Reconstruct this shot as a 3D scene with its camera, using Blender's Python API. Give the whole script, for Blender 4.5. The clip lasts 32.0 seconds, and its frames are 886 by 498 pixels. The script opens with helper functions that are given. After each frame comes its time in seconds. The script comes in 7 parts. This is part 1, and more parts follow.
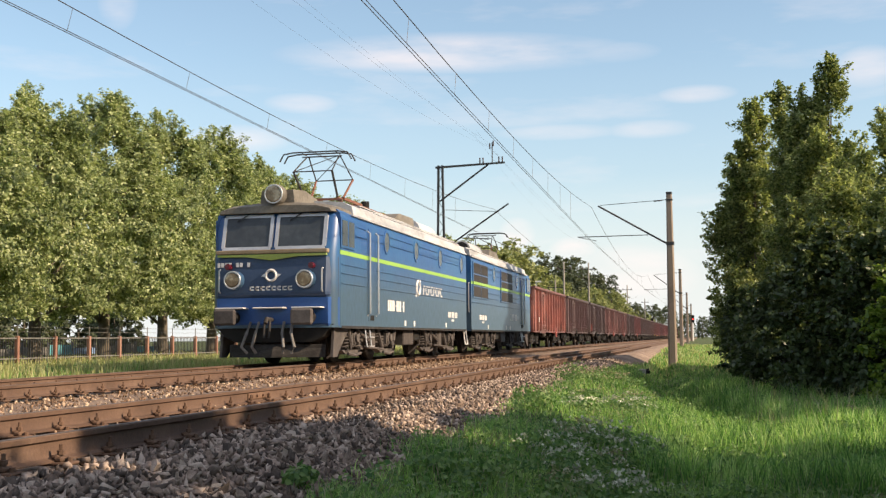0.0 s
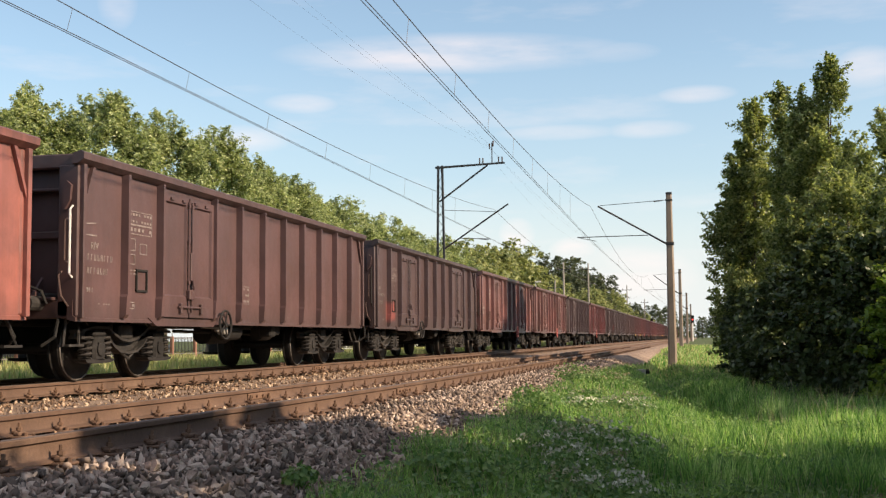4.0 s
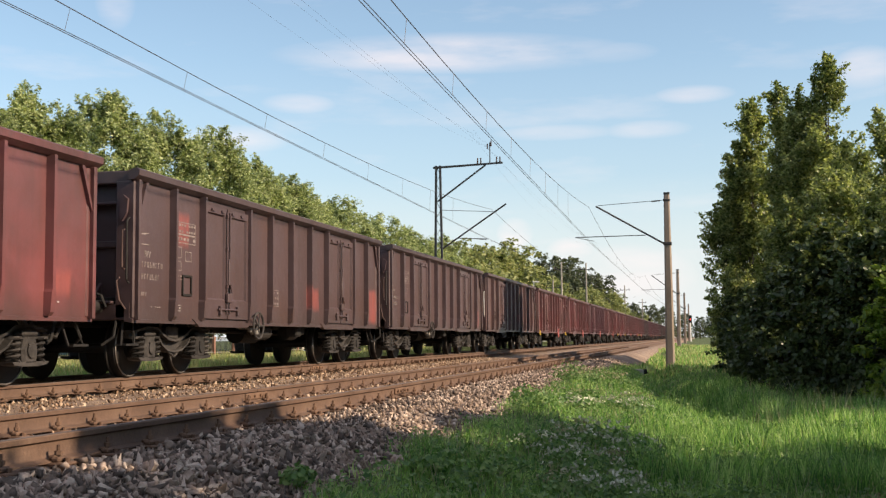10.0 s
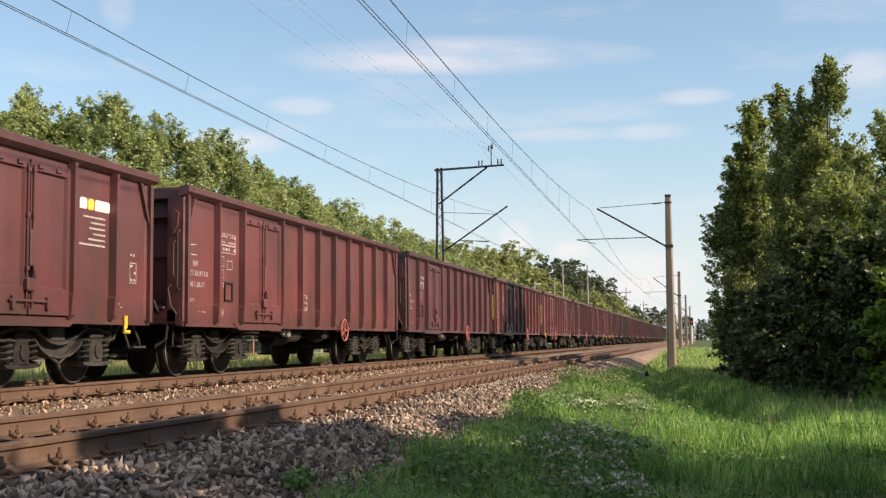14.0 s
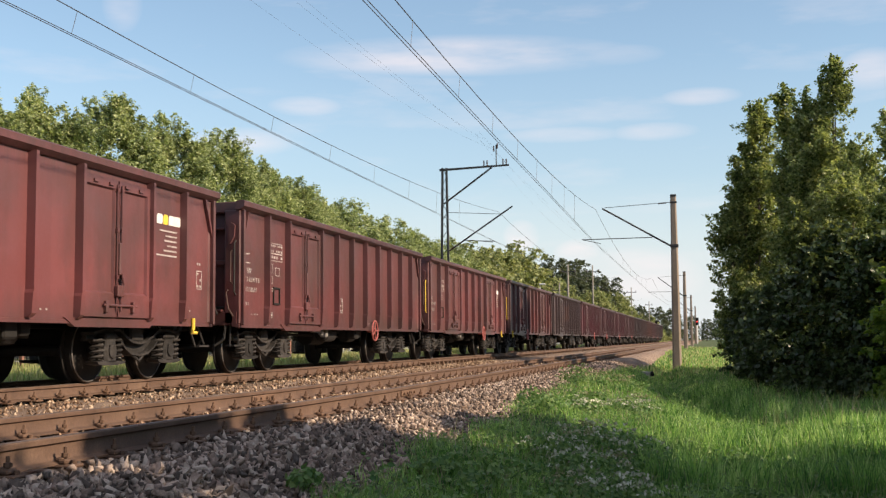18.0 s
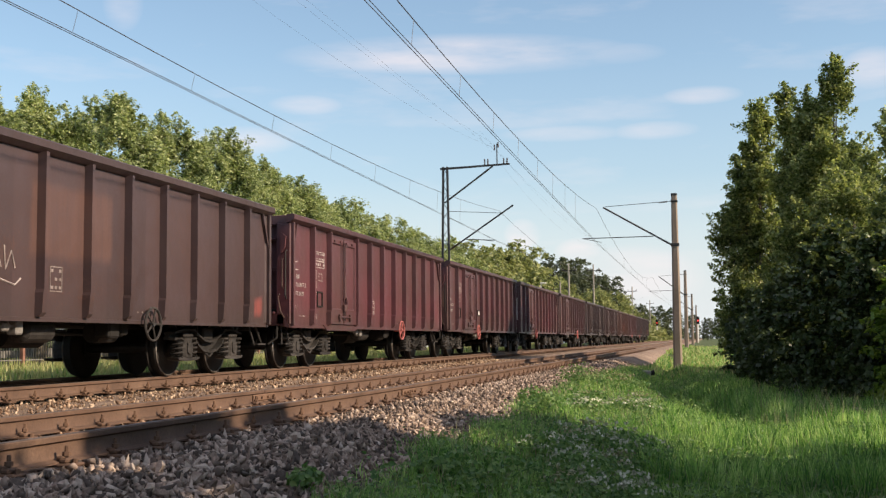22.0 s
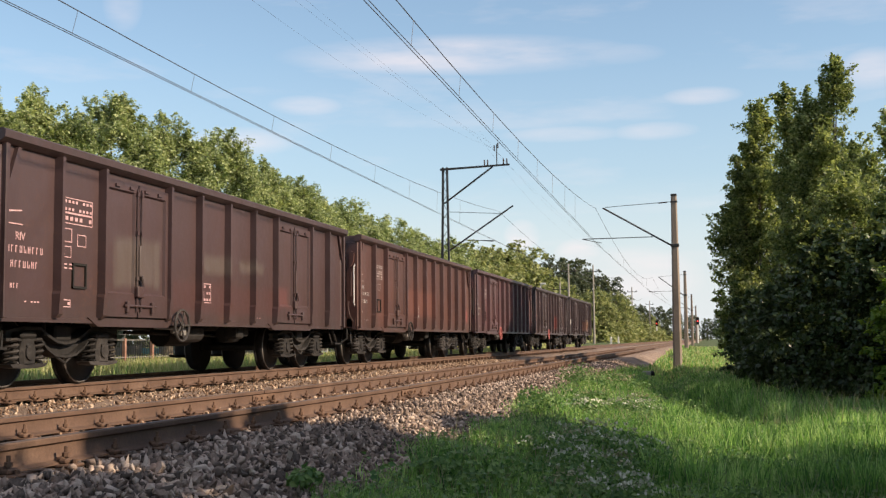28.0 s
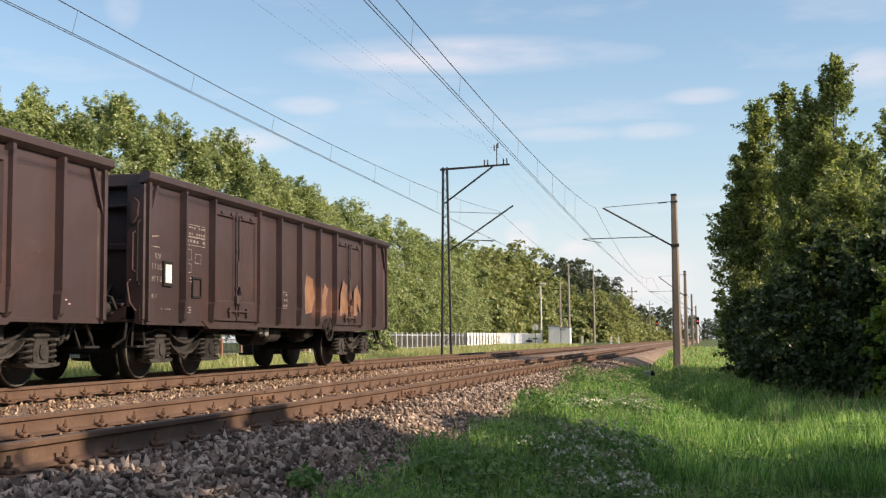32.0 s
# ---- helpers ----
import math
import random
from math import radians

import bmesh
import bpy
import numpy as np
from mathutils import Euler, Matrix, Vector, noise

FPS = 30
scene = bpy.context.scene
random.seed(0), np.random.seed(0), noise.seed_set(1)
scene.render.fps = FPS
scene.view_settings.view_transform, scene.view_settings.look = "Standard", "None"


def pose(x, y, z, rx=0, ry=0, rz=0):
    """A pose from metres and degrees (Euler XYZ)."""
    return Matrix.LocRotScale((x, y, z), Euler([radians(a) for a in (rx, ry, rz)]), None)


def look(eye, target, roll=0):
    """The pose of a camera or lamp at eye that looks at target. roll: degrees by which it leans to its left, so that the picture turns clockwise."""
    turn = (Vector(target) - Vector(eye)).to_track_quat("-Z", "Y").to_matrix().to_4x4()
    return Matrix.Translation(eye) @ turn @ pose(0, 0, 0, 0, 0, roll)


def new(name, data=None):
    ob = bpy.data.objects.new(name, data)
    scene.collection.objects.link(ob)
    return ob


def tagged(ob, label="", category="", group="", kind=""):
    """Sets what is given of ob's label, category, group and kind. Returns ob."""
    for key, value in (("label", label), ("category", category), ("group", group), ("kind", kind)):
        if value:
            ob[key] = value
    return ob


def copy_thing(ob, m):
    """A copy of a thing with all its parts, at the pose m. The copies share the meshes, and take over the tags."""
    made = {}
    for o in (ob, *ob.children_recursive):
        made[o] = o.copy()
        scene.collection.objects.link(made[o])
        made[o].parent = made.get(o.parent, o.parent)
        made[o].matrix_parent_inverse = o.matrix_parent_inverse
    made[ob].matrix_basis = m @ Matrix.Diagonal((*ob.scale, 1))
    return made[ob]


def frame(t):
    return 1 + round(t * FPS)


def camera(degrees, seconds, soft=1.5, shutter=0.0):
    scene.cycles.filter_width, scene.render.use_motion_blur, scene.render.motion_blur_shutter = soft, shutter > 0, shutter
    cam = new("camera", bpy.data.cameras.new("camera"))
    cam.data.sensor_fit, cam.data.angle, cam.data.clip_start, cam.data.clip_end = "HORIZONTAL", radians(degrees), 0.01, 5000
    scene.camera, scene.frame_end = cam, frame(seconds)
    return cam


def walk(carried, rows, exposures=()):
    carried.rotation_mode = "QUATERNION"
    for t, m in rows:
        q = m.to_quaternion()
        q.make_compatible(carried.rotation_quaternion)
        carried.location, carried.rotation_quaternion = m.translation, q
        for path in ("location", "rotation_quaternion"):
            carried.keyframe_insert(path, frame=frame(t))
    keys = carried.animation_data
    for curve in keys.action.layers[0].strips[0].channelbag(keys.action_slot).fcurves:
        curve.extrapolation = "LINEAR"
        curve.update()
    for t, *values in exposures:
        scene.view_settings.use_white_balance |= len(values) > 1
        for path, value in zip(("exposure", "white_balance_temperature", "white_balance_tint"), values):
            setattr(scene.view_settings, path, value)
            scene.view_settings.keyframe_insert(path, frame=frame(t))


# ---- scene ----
LENS = 42.34
cam = camera(LENS, 32.0, 1.3)
FOCAL = 784 / math.tan(radians(LENS) / 2)
SWAY = [
    (0, -7.7, -3.1), (0.5, -7.7, -3.1), (1, -7.7, -3.5), (1.5, -7.7, -4.2), (2, -7.7, -4.6), (2.5, -7.7, -4.6),
    (3, -7.7, -4.2), (3.5, -7.7, -3.6), (5.5, -11.2, -0.0), (6, -11.9, -0.0), (6.5, -12.7, -0.2), (7, -13.0, -0.4),
    (7.5, -12.7, -0.2), (8, -12.1, -0.4), (8.5, -11.5, -1.2), (9, -11.3, -2.0), (9.5, -11.9, -2.7), (10, -11.9, -2.7),
    (10.5, -11.1, -1.6), (11, -10.7, -0.4), (11.5, -10.3, 0.3), (12, -9.6, 1.1), (12.5, -9.2, 1.5), (13, -9.6, 1.5),
    (13.5, -9.9, 1.5), (14, -9.6, 1.5), (14.5, -9.2, 1.5), (16.5, -2.6, 1.5), (17, -1.5, 1.5), (17.5, -0.4, 1.5),
    (18, -0.6, 1.5), (18.5, -1.9, 1.5), (19, -2.5, 1.5), (19.5, -2.3, 1.1), (20, -2.7, 0.4), (20.5, -2.7, 0.0),
    (21, -1.6, 0.0), (21.5, -0.0, 0.0), (22, 0.8, -0.4), (22.5, 1.1, -0.8), (23, 1.9, -0.4), (23.5, 1.5, -0.2),
    (24, 0.4, -0.4), (24.5, 0.0, -0.2), (25, 0.0, 0.0), (25.5, 0.0, 0.0), (27.5, 0.0, 0.5), (28, 0.4, 0.6), (28.5, 1.5, 1.3),
    (29, 2.6, 1.9), (29.5, 2.6, 2.1), (30, 2.1, 2.6), (30.5, 2.3, 3.0), (31, 2.5, 2.6), (31.5, 1.5, 1.5), (32, 0.5, 0.5),
]


# the film maker stands still beside the line and the picture sways by a few minutes of arc
def stance(dx, dy):
    yaw, pitch = 0.226 + dx / FOCAL, 0.0796 + dy / FOCAL
    return pose(0, 0, 0.552, 90 + math.degrees(pitch), 0, math.degrees(yaw)) @ pose(0, 0, 0, 0, 0, -0.5)


walk(cam, [(t, stance(dx, dy)) for t, dx, dy in SWAY], [(0, 0.54, 7080, 11), (6, 0.52, 7000, 11), (12, 0.47, 6870, 11), (20, 0.41, 6790, 11), (26, 0.38, 6770, 11), (32, 0.43, 6740, 11)])

# ---- light ----
SUN_AZ, SUN_EL = radians(-6), radians(30)        # azimuth from +x, counted towards +y
SUN_DIR = Vector((math.cos(SUN_AZ) * math.cos(SUN_EL), math.sin(SUN_AZ) * math.cos(SUN_EL), math.sin(SUN_EL)))
sun = new("sun", bpy.data.lights.new("sun", "SUN"))
sun.data.energy, sun.data.angle, sun.data.color = 5.6, radians(0.8), (1.0, 0.818, 0.625)
sun.matrix_world = look(SUN_DIR * 50, (0, 0, 0))


class Net:
    """Short notation for node trees."""

    def __init__(self, tree):
        self.tree = tree
        tree.nodes.clear()

    def put(self, kind, **inputs):
        n = self.tree.nodes.new(kind)
        for k, v in inputs.items():
            self.feed(n, k, v)
        return n

    def feed(self, n, key, v):
        sock = n.inputs[int(key[1:])] if key[0] == "i" and key[1:].isdigit() else n.inputs[key.replace("_", " ")]
        if isinstance(v, bpy.types.NodeSocket):
            self.tree.links.new(v, sock)
        elif isinstance(v, bpy.types.Node):
            self.tree.links.new(v.outputs[0], sock)
        else:
            sock.default_value = v

    def math(self, op, a, b=0.0, clamp=False):
        m = self.put("ShaderNodeMath", i0=a, i1=b)
        m.operation, m.use_clamp = op, clamp
        return m.outputs[0]

    def dot(self, a, b):
        m = self.put("ShaderNodeVectorMath", i0=a, i1=tuple(b))
        m.operation = "DOT_PRODUCT"
        return m.outputs["Value"]

    def ramp(self, fac, stops, mode="LINEAR"):
        r = self.put("ShaderNodeValToRGB", Fac=fac)
        r.color_ramp.interpolation = mode
        while len(r.color_ramp.elements) < len(stops):
            r.color_ramp.elements.new(0.5)
        for e, (p, c) in zip(r.color_ramp.elements, stops):
            e.position = p
            e.color = (*c, 1) if len(c) == 3 else (c[0], c[0], c[0], 1)
        return r.outputs[0]

    def mix(self, fac, a, b, blend="MIX"):
        m = self.put("ShaderNodeMix")
        m.data_type, m.blend_type = "RGBA", blend
        for i, v in ((0, fac), (6, a), (7, b)):
            if isinstance(v, bpy.types.NodeSocket):
                self.tree.links.new(v, m.inputs[i])
            else:
                m.inputs[i].default_value = v if i == 0 else (*v, 1)
        return m.outputs[2]


def make_world():
    w = bpy.data.worlds.new("sky")
    scene.world = w
    w.use_nodes = True
    n = Net(w.node_tree)
    sky = n.put("ShaderNodeTexSky")
    sky.sky_type, sky.sun_disc, sky.sun_elevation, sky.sun_rotation = "NISHITA", False, SUN_EL, radians(90) - SUN_AZ
    sky.air_density, sky.dust_density, sky.ozone_density = 1.0, 0.2, 1.6
    co = n.put("ShaderNodeTexCoord").outputs["Generated"]
    puff = n.put("ShaderNodeTexNoise", Vector=n.put("ShaderNodeMapping", Vector=co, Scale=(5, 5, 24)).outputs[0],
                 Scale=1.6, Detail=6.0, Roughness=0.55).outputs["Fac"]
    total = n.ramp(puff, [(0.54, (0,)), (0.8, (0.35,))])
    # fair-weather streaks: heading, height, half width, half height (degrees), density
    for az, el, wide, high, dens in ((102.0, 14.2, 8.5, 1.0, 0.9), (109.8, 11.7, 1.8, 0.5, 0.6), (90.0, 11.8, 1.9, 0.45, 0.6), (96.9, 10.2, 3.0, 0.4, 0.5),
                                     (92.3, 10.2, 2.1, 0.45, 0.55), (113.0, 9.9, 2.6, 0.7, 0.65), (118.8, 16.2, 0.9, 1.3, 0.6), (99.0, 5.2, 0.9, 0.8, 1.0), (96.2, 4.3, 1.2, 0.7, 1.0),
                                     (93.5, 3.0, 3.4, 1.6, 0.8), (104.0, 3.5, 5.0, 1.2, 0.4), (82.0, 12.5, 1.6, 1.0, 0.7), (94.0, 14.0, 2.2, 0.5, 0.4)):
        a, e = radians(az), radians(el)
        d = Vector((math.cos(a) * math.cos(e), math.sin(a) * math.cos(e), math.sin(e)))
        side = Vector((-math.sin(a), math.cos(a), 0))
        up = d.cross(side)
        u = n.math("DIVIDE", n.dot(co, side), math.tan(radians(wide)))
        v = n.math("DIVIDE", n.dot(co, up), math.tan(radians(high)))
        r2 = n.math("ADD", n.math("MULTIPLY", u, u), n.math("MULTIPLY", v, v))
        front = n.math("GREATER_THAN", n.dot(co, d), 0.5)
        blob = n.math("MULTIPLY", n.math("SUBTRACT", 1.15, r2, True), front)
        blob = n.math("MULTIPLY", blob, n.ramp(puff, [(0.34, (0.15,)), (0.66, (dens,))]))
        total = n.math("MAXIMUM", total, blob)
    height = n.put("ShaderNodeSeparateXYZ", Vector=co).outputs["Z"]
    # unseen cloud added overhead, above the view, to lift the fill light
    high = n.math("MULTIPLY", n.ramp(height, [(0.33, (0.0,)), (0.6, (0.8,))]), n.ramp(puff, [(0.4, (0.25,)), (0.62, (1.0,))]))
    total = n.math("MAXIMUM", total, high)
    haze = n.ramp(height, [(0.0, (0.9,)), (0.09, (0.52,)), (0.24, (0.12,)), (0.5, (0.0,))])
    hazy = n.mix(haze, sky.outputs[0], (2.8, 3.25, 4.1))
    low = n.ramp(height, [(0.0, (0.9,)), (0.06, (0.55,)), (0.14, (0.0,))])
    hazy = n.mix(low, hazy, (4.7, 4.85, 5.2))
    shade = n.mix(n.math("MULTIPLY", total, 0.7), n.mix(1.0, hazy, (0.945, 0.985, 0.955), "MULTIPLY"), (5.5, 5.0, 5.15))
    bg = n.put("ShaderNodeBackground", Color=shade, Strength=0.141)
    n.put("ShaderNodeOutputWorld", Surface=bg)


make_world()


# ---- materials ----
def grainy(name, tones, scale=3.0, fine=40.0, rough=0.8, metal=0.0, bump=0.3, stretch=(1, 1, 1), rand=0.0, spec=0.4, island=0.0, depth=0.01):
    """A surface whose colour wanders between the tones at a coarse and a fine scale, with fine relief."""
    m = bpy.data.materials.new(name)
    m.use_nodes = True
    n = Net(m.node_tree)
    co = n.put("ShaderNodeMapping", Vector=n.put("ShaderNodeTexCoord").outputs["Object"], Scale=stretch).outputs[0]
    big = n.put("ShaderNodeTexNoise", Vector=co, Scale=scale, Detail=5.0, Roughness=0.6).outputs["Fac"]
    small = n.put("ShaderNodeTexNoise", Vector=co, Scale=fine, Detail=4.0, Roughness=0.65).outputs["Fac"]
    f = n.math("ADD", n.math("MULTIPLY", big, 0.62), n.math("MULTIPLY", small, 0.38))
    if rand:
        f = n.math("ADD", f, n.math("MULTIPLY", n.math("SUBTRACT", n.put("ShaderNodeObjectInfo").outputs["Random"], 0.5), rand))
    if island:
        f = n.math("ADD", f, n.math("MULTIPLY", n.math("SUBTRACT", n.put("ShaderNodeNewGeometry").outputs["Random Per Island"], 0.5), island))
    k = len(tones)
    col = n.ramp(f, [(0.3 + 0.4 * i / max(1, k - 1), c) for i, c in enumerate(tones)])
    b = n.put("ShaderNodeBump", Strength=bump, Distance=depth, Height=small)
    rr = n.math("ADD", n.math("MULTIPLY", small, 0.25), rough - 0.12)
    sh = n.put("ShaderNodeBsdfPrincipled", Base_Color=col, Roughness=rr, Metallic=metal, Normal=b)
    sh.inputs["Specular IOR Level"].default_value = spec
    n.put("ShaderNodeOutputMaterial", Surface=sh)
    return m


def leafy(name, tones, glow=0.35, rough=0.55, through_tint=(1.5, 1.35, 0.8), patch=0.55, share=0.5):
    """Foliage: each leaf its own tone, thin enough to let light through."""
    m = bpy.data.materials.new(name)
    m.use_nodes = True
    n = Net(m.node_tree)
    g = n.put("ShaderNodeNewGeometry")
    co = n.put("ShaderNodeTexCoord").outputs["Object"]
    big = n.put("ShaderNodeTexNoise", Vector=co, Scale=patch, Detail=4.0).outputs["Fac"]
    f = n.math("ADD", n.math("MULTIPLY", g.outputs["Random Per Island"], 0.55), n.math("SUBTRACT", n.math("MULTIPLY", big, share), share * 0.5 - 0.25))
    k = len(tones)
    col = n.ramp(f, [(0.2 + 0.65 * i / (k - 1), c) for i, c in enumerate(tones)])
    a = n.put("ShaderNodeBsdfPrincipled", Base_Color=col, Roughness=rough)
    a.inputs["Specular IOR Level"].default_value = 0.35
    t = n.put("ShaderNodeBsdfTranslucent", Color=n.mix(1.0, col, through_tint, "MULTIPLY"))
    mixed = n.put("ShaderNodeMixShader", Fac=glow, i1=a, i2=t)
    n.put("ShaderNodeOutputMaterial", Surface=mixed)
    return m


def wagon_paint(name, base, dirt, rust, seed, patch=None, amount=0.5):
    """Old wagon paint: rust blotches, dirt running down from the rim, dust low down."""
    m = bpy.data.materials.new(name)
    m.use_nodes = True
    n = Net(m.node_tree)
    obj = n.put("ShaderNodeTexCoord").outputs["Object"]
    co = n.put("ShaderNodeMapping", Vector=obj, Location=(seed * 3.7, seed * 7.3, seed)).outputs[0]
    big = n.put("ShaderNodeTexNoise", Vector=co, Scale=0.7, Detail=6.0, Roughness=0.6).outputs["Fac"]
    streak = n.put("ShaderNodeTexNoise", Vector=n.put("ShaderNodeMapping", Vector=co, Scale=(1, 6, 0.5)).outputs[0],
                   Scale=1.5, Detail=5.0, Roughness=0.6).outputs["Fac"]
    fine = n.put("ShaderNodeTexNoise", Vector=co, Scale=22.0, Detail=5.0, Roughness=0.7).outputs["Fac"]
    f = n.math("ADD", n.math("MULTIPLY", big, 0.8), n.math("MULTIPLY", streak, 0.2))
    col = n.mix(n.ramp(f, [(0.42, (0,)), (0.62, (amount,))]), base, dirt)
    col = n.mix(n.ramp(n.math("ADD", n.math("MULTIPLY", fine, 0.6), n.math("MULTIPLY", big, 0.4)), [(0.55, (0,)), (0.7, (0.45,))]), col, rust)
    sep = n.put("ShaderNodeSeparateXYZ", Vector=obj)
    panel = n.math("FLOOR", n.math("DIVIDE", n.math("ADD", sep.outputs["Y"], 0.55), 1.1))
    tone = n.put("ShaderNodeTexWhiteNoise")
    tone.noise_dimensions = "1D"
    n.feed(tone, "W", n.math("ADD", panel, seed * 5.3))
    gain = n.math("ADD", n.math("MULTIPLY", tone.outputs["Value"], 0.24), 0.88)
    col = n.mix(1.0, col, n.put("ShaderNodeCombineXYZ", X=gain, Y=gain, Z=gain).outputs[0], "MULTIPLY")
    # thin grey dust film over the upper sheets, worn off in places
    film = n.ramp(n.math("ADD", n.math("DIVIDE", sep.outputs["Z"], 3.2), n.math("MULTIPLY", n.math("SUBTRACT", big, 0.5), 0.7)), [(0.42, (0.0,)), (0.75, (0.38,))])
    col = n.mix(film, col, tuple(0.35 * c + 0.65 * g for c, g in zip(base, (0.078, 0.05, 0.052))))
    # grime under the rim and mud along the sill
    low = n.ramp(n.math("ADD", n.math("DIVIDE", sep.outputs["Z"], 3.2), n.math("MULTIPLY", n.math("SUBTRACT", streak, 0.5), 0.25)), [(0.26, (0.4,)), (0.38, (0.0,)), (0.86, (0.0,)), (0.97, (0.4,))])
    col = n.mix(low, col, (0.035, 0.026, 0.024))
    for colour, y, z, wy, wz in patch or ():
        wob = n.math("MULTIPLY", n.math("SUBTRACT", big, 0.5), 0.35)
        dy = n.math("ABSOLUTE", n.math("ADD", n.math("SUBTRACT", sep.outputs["Y"], y), wob))
        dz = n.math("ABSOLUTE", n.math("ADD", n.math("SUBTRACT", sep.outputs["Z"], z), wob))
        hit = n.math("MULTIPLY", n.math("MULTIPLY", n.math("SUBTRACT", wy, dy), 12.0, True), n.math("MULTIPLY", n.math("SUBTRACT", wz, dz), 8.0, True))
        hit = n.math("MULTIPLY", hit, n.ramp(streak, [(0.3, (0.4,)), (0.55, (0.8,))]), True)
        col = n.mix(hit, col, colour)
    bmp = n.put("ShaderNodeBump", Strength=0.25, Distance=0.006, Height=fine)
    dent = n.put("ShaderNodeTexNoise", Vector=co, Scale=1.6, Detail=2.0).outputs["Fac"]
    wave = n.put("ShaderNodeBump", Strength=0.5, Distance=0.07, Height=dent, Normal=bmp)
    sh = n.put("ShaderNodeBsdfPrincipled", Base_Color=col, Roughness=n.math("ADD", n.math("MULTIPLY", fine, 0.3), 0.36), Normal=wave)
    sh.inputs["Specular IOR Level"].default_value = 0.5
    n.put("ShaderNodeOutputMaterial", Surface=sh)
    return m


def glow_material(name, colour, strength):
    m = bpy.data.materials.new(name)
    m.use_nodes = True
    n = Net(m.node_tree)
    n.put("ShaderNodeOutputMaterial", Surface=n.put("ShaderNodeEmission", Color=(*colour, 1), Strength=strength))
    return m


M_BALLAST = grainy("ballast_stone", [(0.0791, 0.06, 0.0484), (0.172, 0.127, 0.1), (0.288, 0.213, 0.167), (0.484, 0.39, 0.319)], 1.2, 30, 0.9, bump=0.5, island=0.55, rand=0.55)
M_BED = grainy("ballast_bed", [(0.115, 0.079, 0.0583), (0.23, 0.162, 0.119), (0.369, 0.279, 0.214)], 0.9, 18, 0.95, bump=1.0, depth=0.06)
M_RUSTBED = grainy("rusty_ballast", [(0.137, 0.085, 0.0549), (0.293, 0.19, 0.122), (0.476, 0.36, 0.259)], 1.2, 26, 0.95, bump=0.7, island=0.8, rand=0.8)
M_SOIL = grainy("meadow_soil", [(0.035, 0.05, 0.015), (0.06, 0.085, 0.022), (0.1, 0.12, 0.04)], 0.35, 9, 0.95, bump=0.8, depth=0.05)
M_RAIL = grainy("rusty_rail_steel", [(0.063, 0.038, 0.0264), (0.113, 0.068, 0.0473), (0.171, 0.11, 0.077)], 1.5, 40, 0.8, 0.15)
M_RAILTOP = grainy("worn_rail_head", [(0.0736, 0.055, 0.0454), (0.12, 0.095, 0.081), (0.175, 0.145, 0.13)], 1.2, 30, 0.6, 0.35, bump=0.08)
M_CLIP = grainy("rusty_clip", [(0.06, 0.035, 0.025), (0.12, 0.07, 0.045), (0.17, 0.1, 0.065)], 4, 50, 0.85, 0.1, rand=0.2)
M_SLEEPER = grainy("concrete_sleeper", [(0.16, 0.14, 0.12), (0.24, 0.215, 0.185), (0.31, 0.285, 0.25)], 2, 30, 0.9, rand=0.2)
M_GRASS = leafy("meadow_grass", [(0.0368, 0.115, 0.03), (0.115, 0.25, 0.06), (0.244, 0.41, 0.112), (0.478, 0.6, 0.25)], 0.5, 0.5, (1.18, 1.28, 0.85), 1.3, 1.3)
# yellowish grass, its tones raised to hold the sunlight on the verge
M_VERGE = leafy("sunlit_verge_grass", [(0.24, 0.26, 0.09), (0.4, 0.4, 0.17), (0.6, 0.57, 0.32)], 0.4, 0.6, (1.2, 1.2, 0.9))
M_STRAW = leafy("seeding_grass", [(0.18, 0.19, 0.09), (0.28, 0.27, 0.15), (0.4, 0.38, 0.25)], 0.35, 0.6, (1.1, 1.1, 1.0))
M_WEED = leafy("weed_leaves", [(0.055, 0.125, 0.04), (0.12, 0.215, 0.065), (0.23, 0.32, 0.11)], 0.4, 0.5, (1.2, 1.35, 0.9), 2.0, 0.8)
M_FLOWER = leafy("dusty_white_flowers", [(0.22, 0.25, 0.15), (0.44, 0.46, 0.33), (0.68, 0.68, 0.56)], 0.3, 0.7, (1.0, 1.0, 1.0))
M_LINDEN = leafy("linden_leaves", [(0.0892, 0.118, 0.0543), (0.21, 0.256, 0.108), (0.362, 0.404, 0.195), (0.578, 0.601, 0.342)], 0.4, 0.45, (1.25, 1.35, 0.9), 0.55, 0.7)
# leaf tones kept very dark: the shade at the thicket's foot is in the colour
M_HEDGE = leafy("shade_toned_shrub_leaves", [(0.0261, 0.0476, 0.0195), (0.058, 0.0882, 0.0345), (0.116, 0.157, 0.063)], 0.3, 0.4)
M_BUSH = leafy("sunlit_bush_leaves", [(0.08, 0.15, 0.025), (0.16, 0.25, 0.045), (0.28, 0.36, 0.09)], 0.5, 0.45)
M_MAPLE = leafy("hedge_tree_leaves", [(0.052, 0.0775, 0.0317), (0.14, 0.179, 0.0713), (0.273, 0.31, 0.134), (0.448, 0.465, 0.238)], 0.52, 0.38, (1.35, 1.4, 0.8))
M_FARTREE = leafy("distant_leaves", [(0.132, 0.163, 0.0712), (0.275, 0.299, 0.123), (0.462, 0.457, 0.214)], 0.4, 0.5, (1.2, 1.3, 0.95), 0.55, 0.8)
M_DARKTREE = leafy("dark_distant_leaves", [(0.05, 0.07, 0.045), (0.085, 0.11, 0.065), (0.13, 0.155, 0.09)], 0.3)
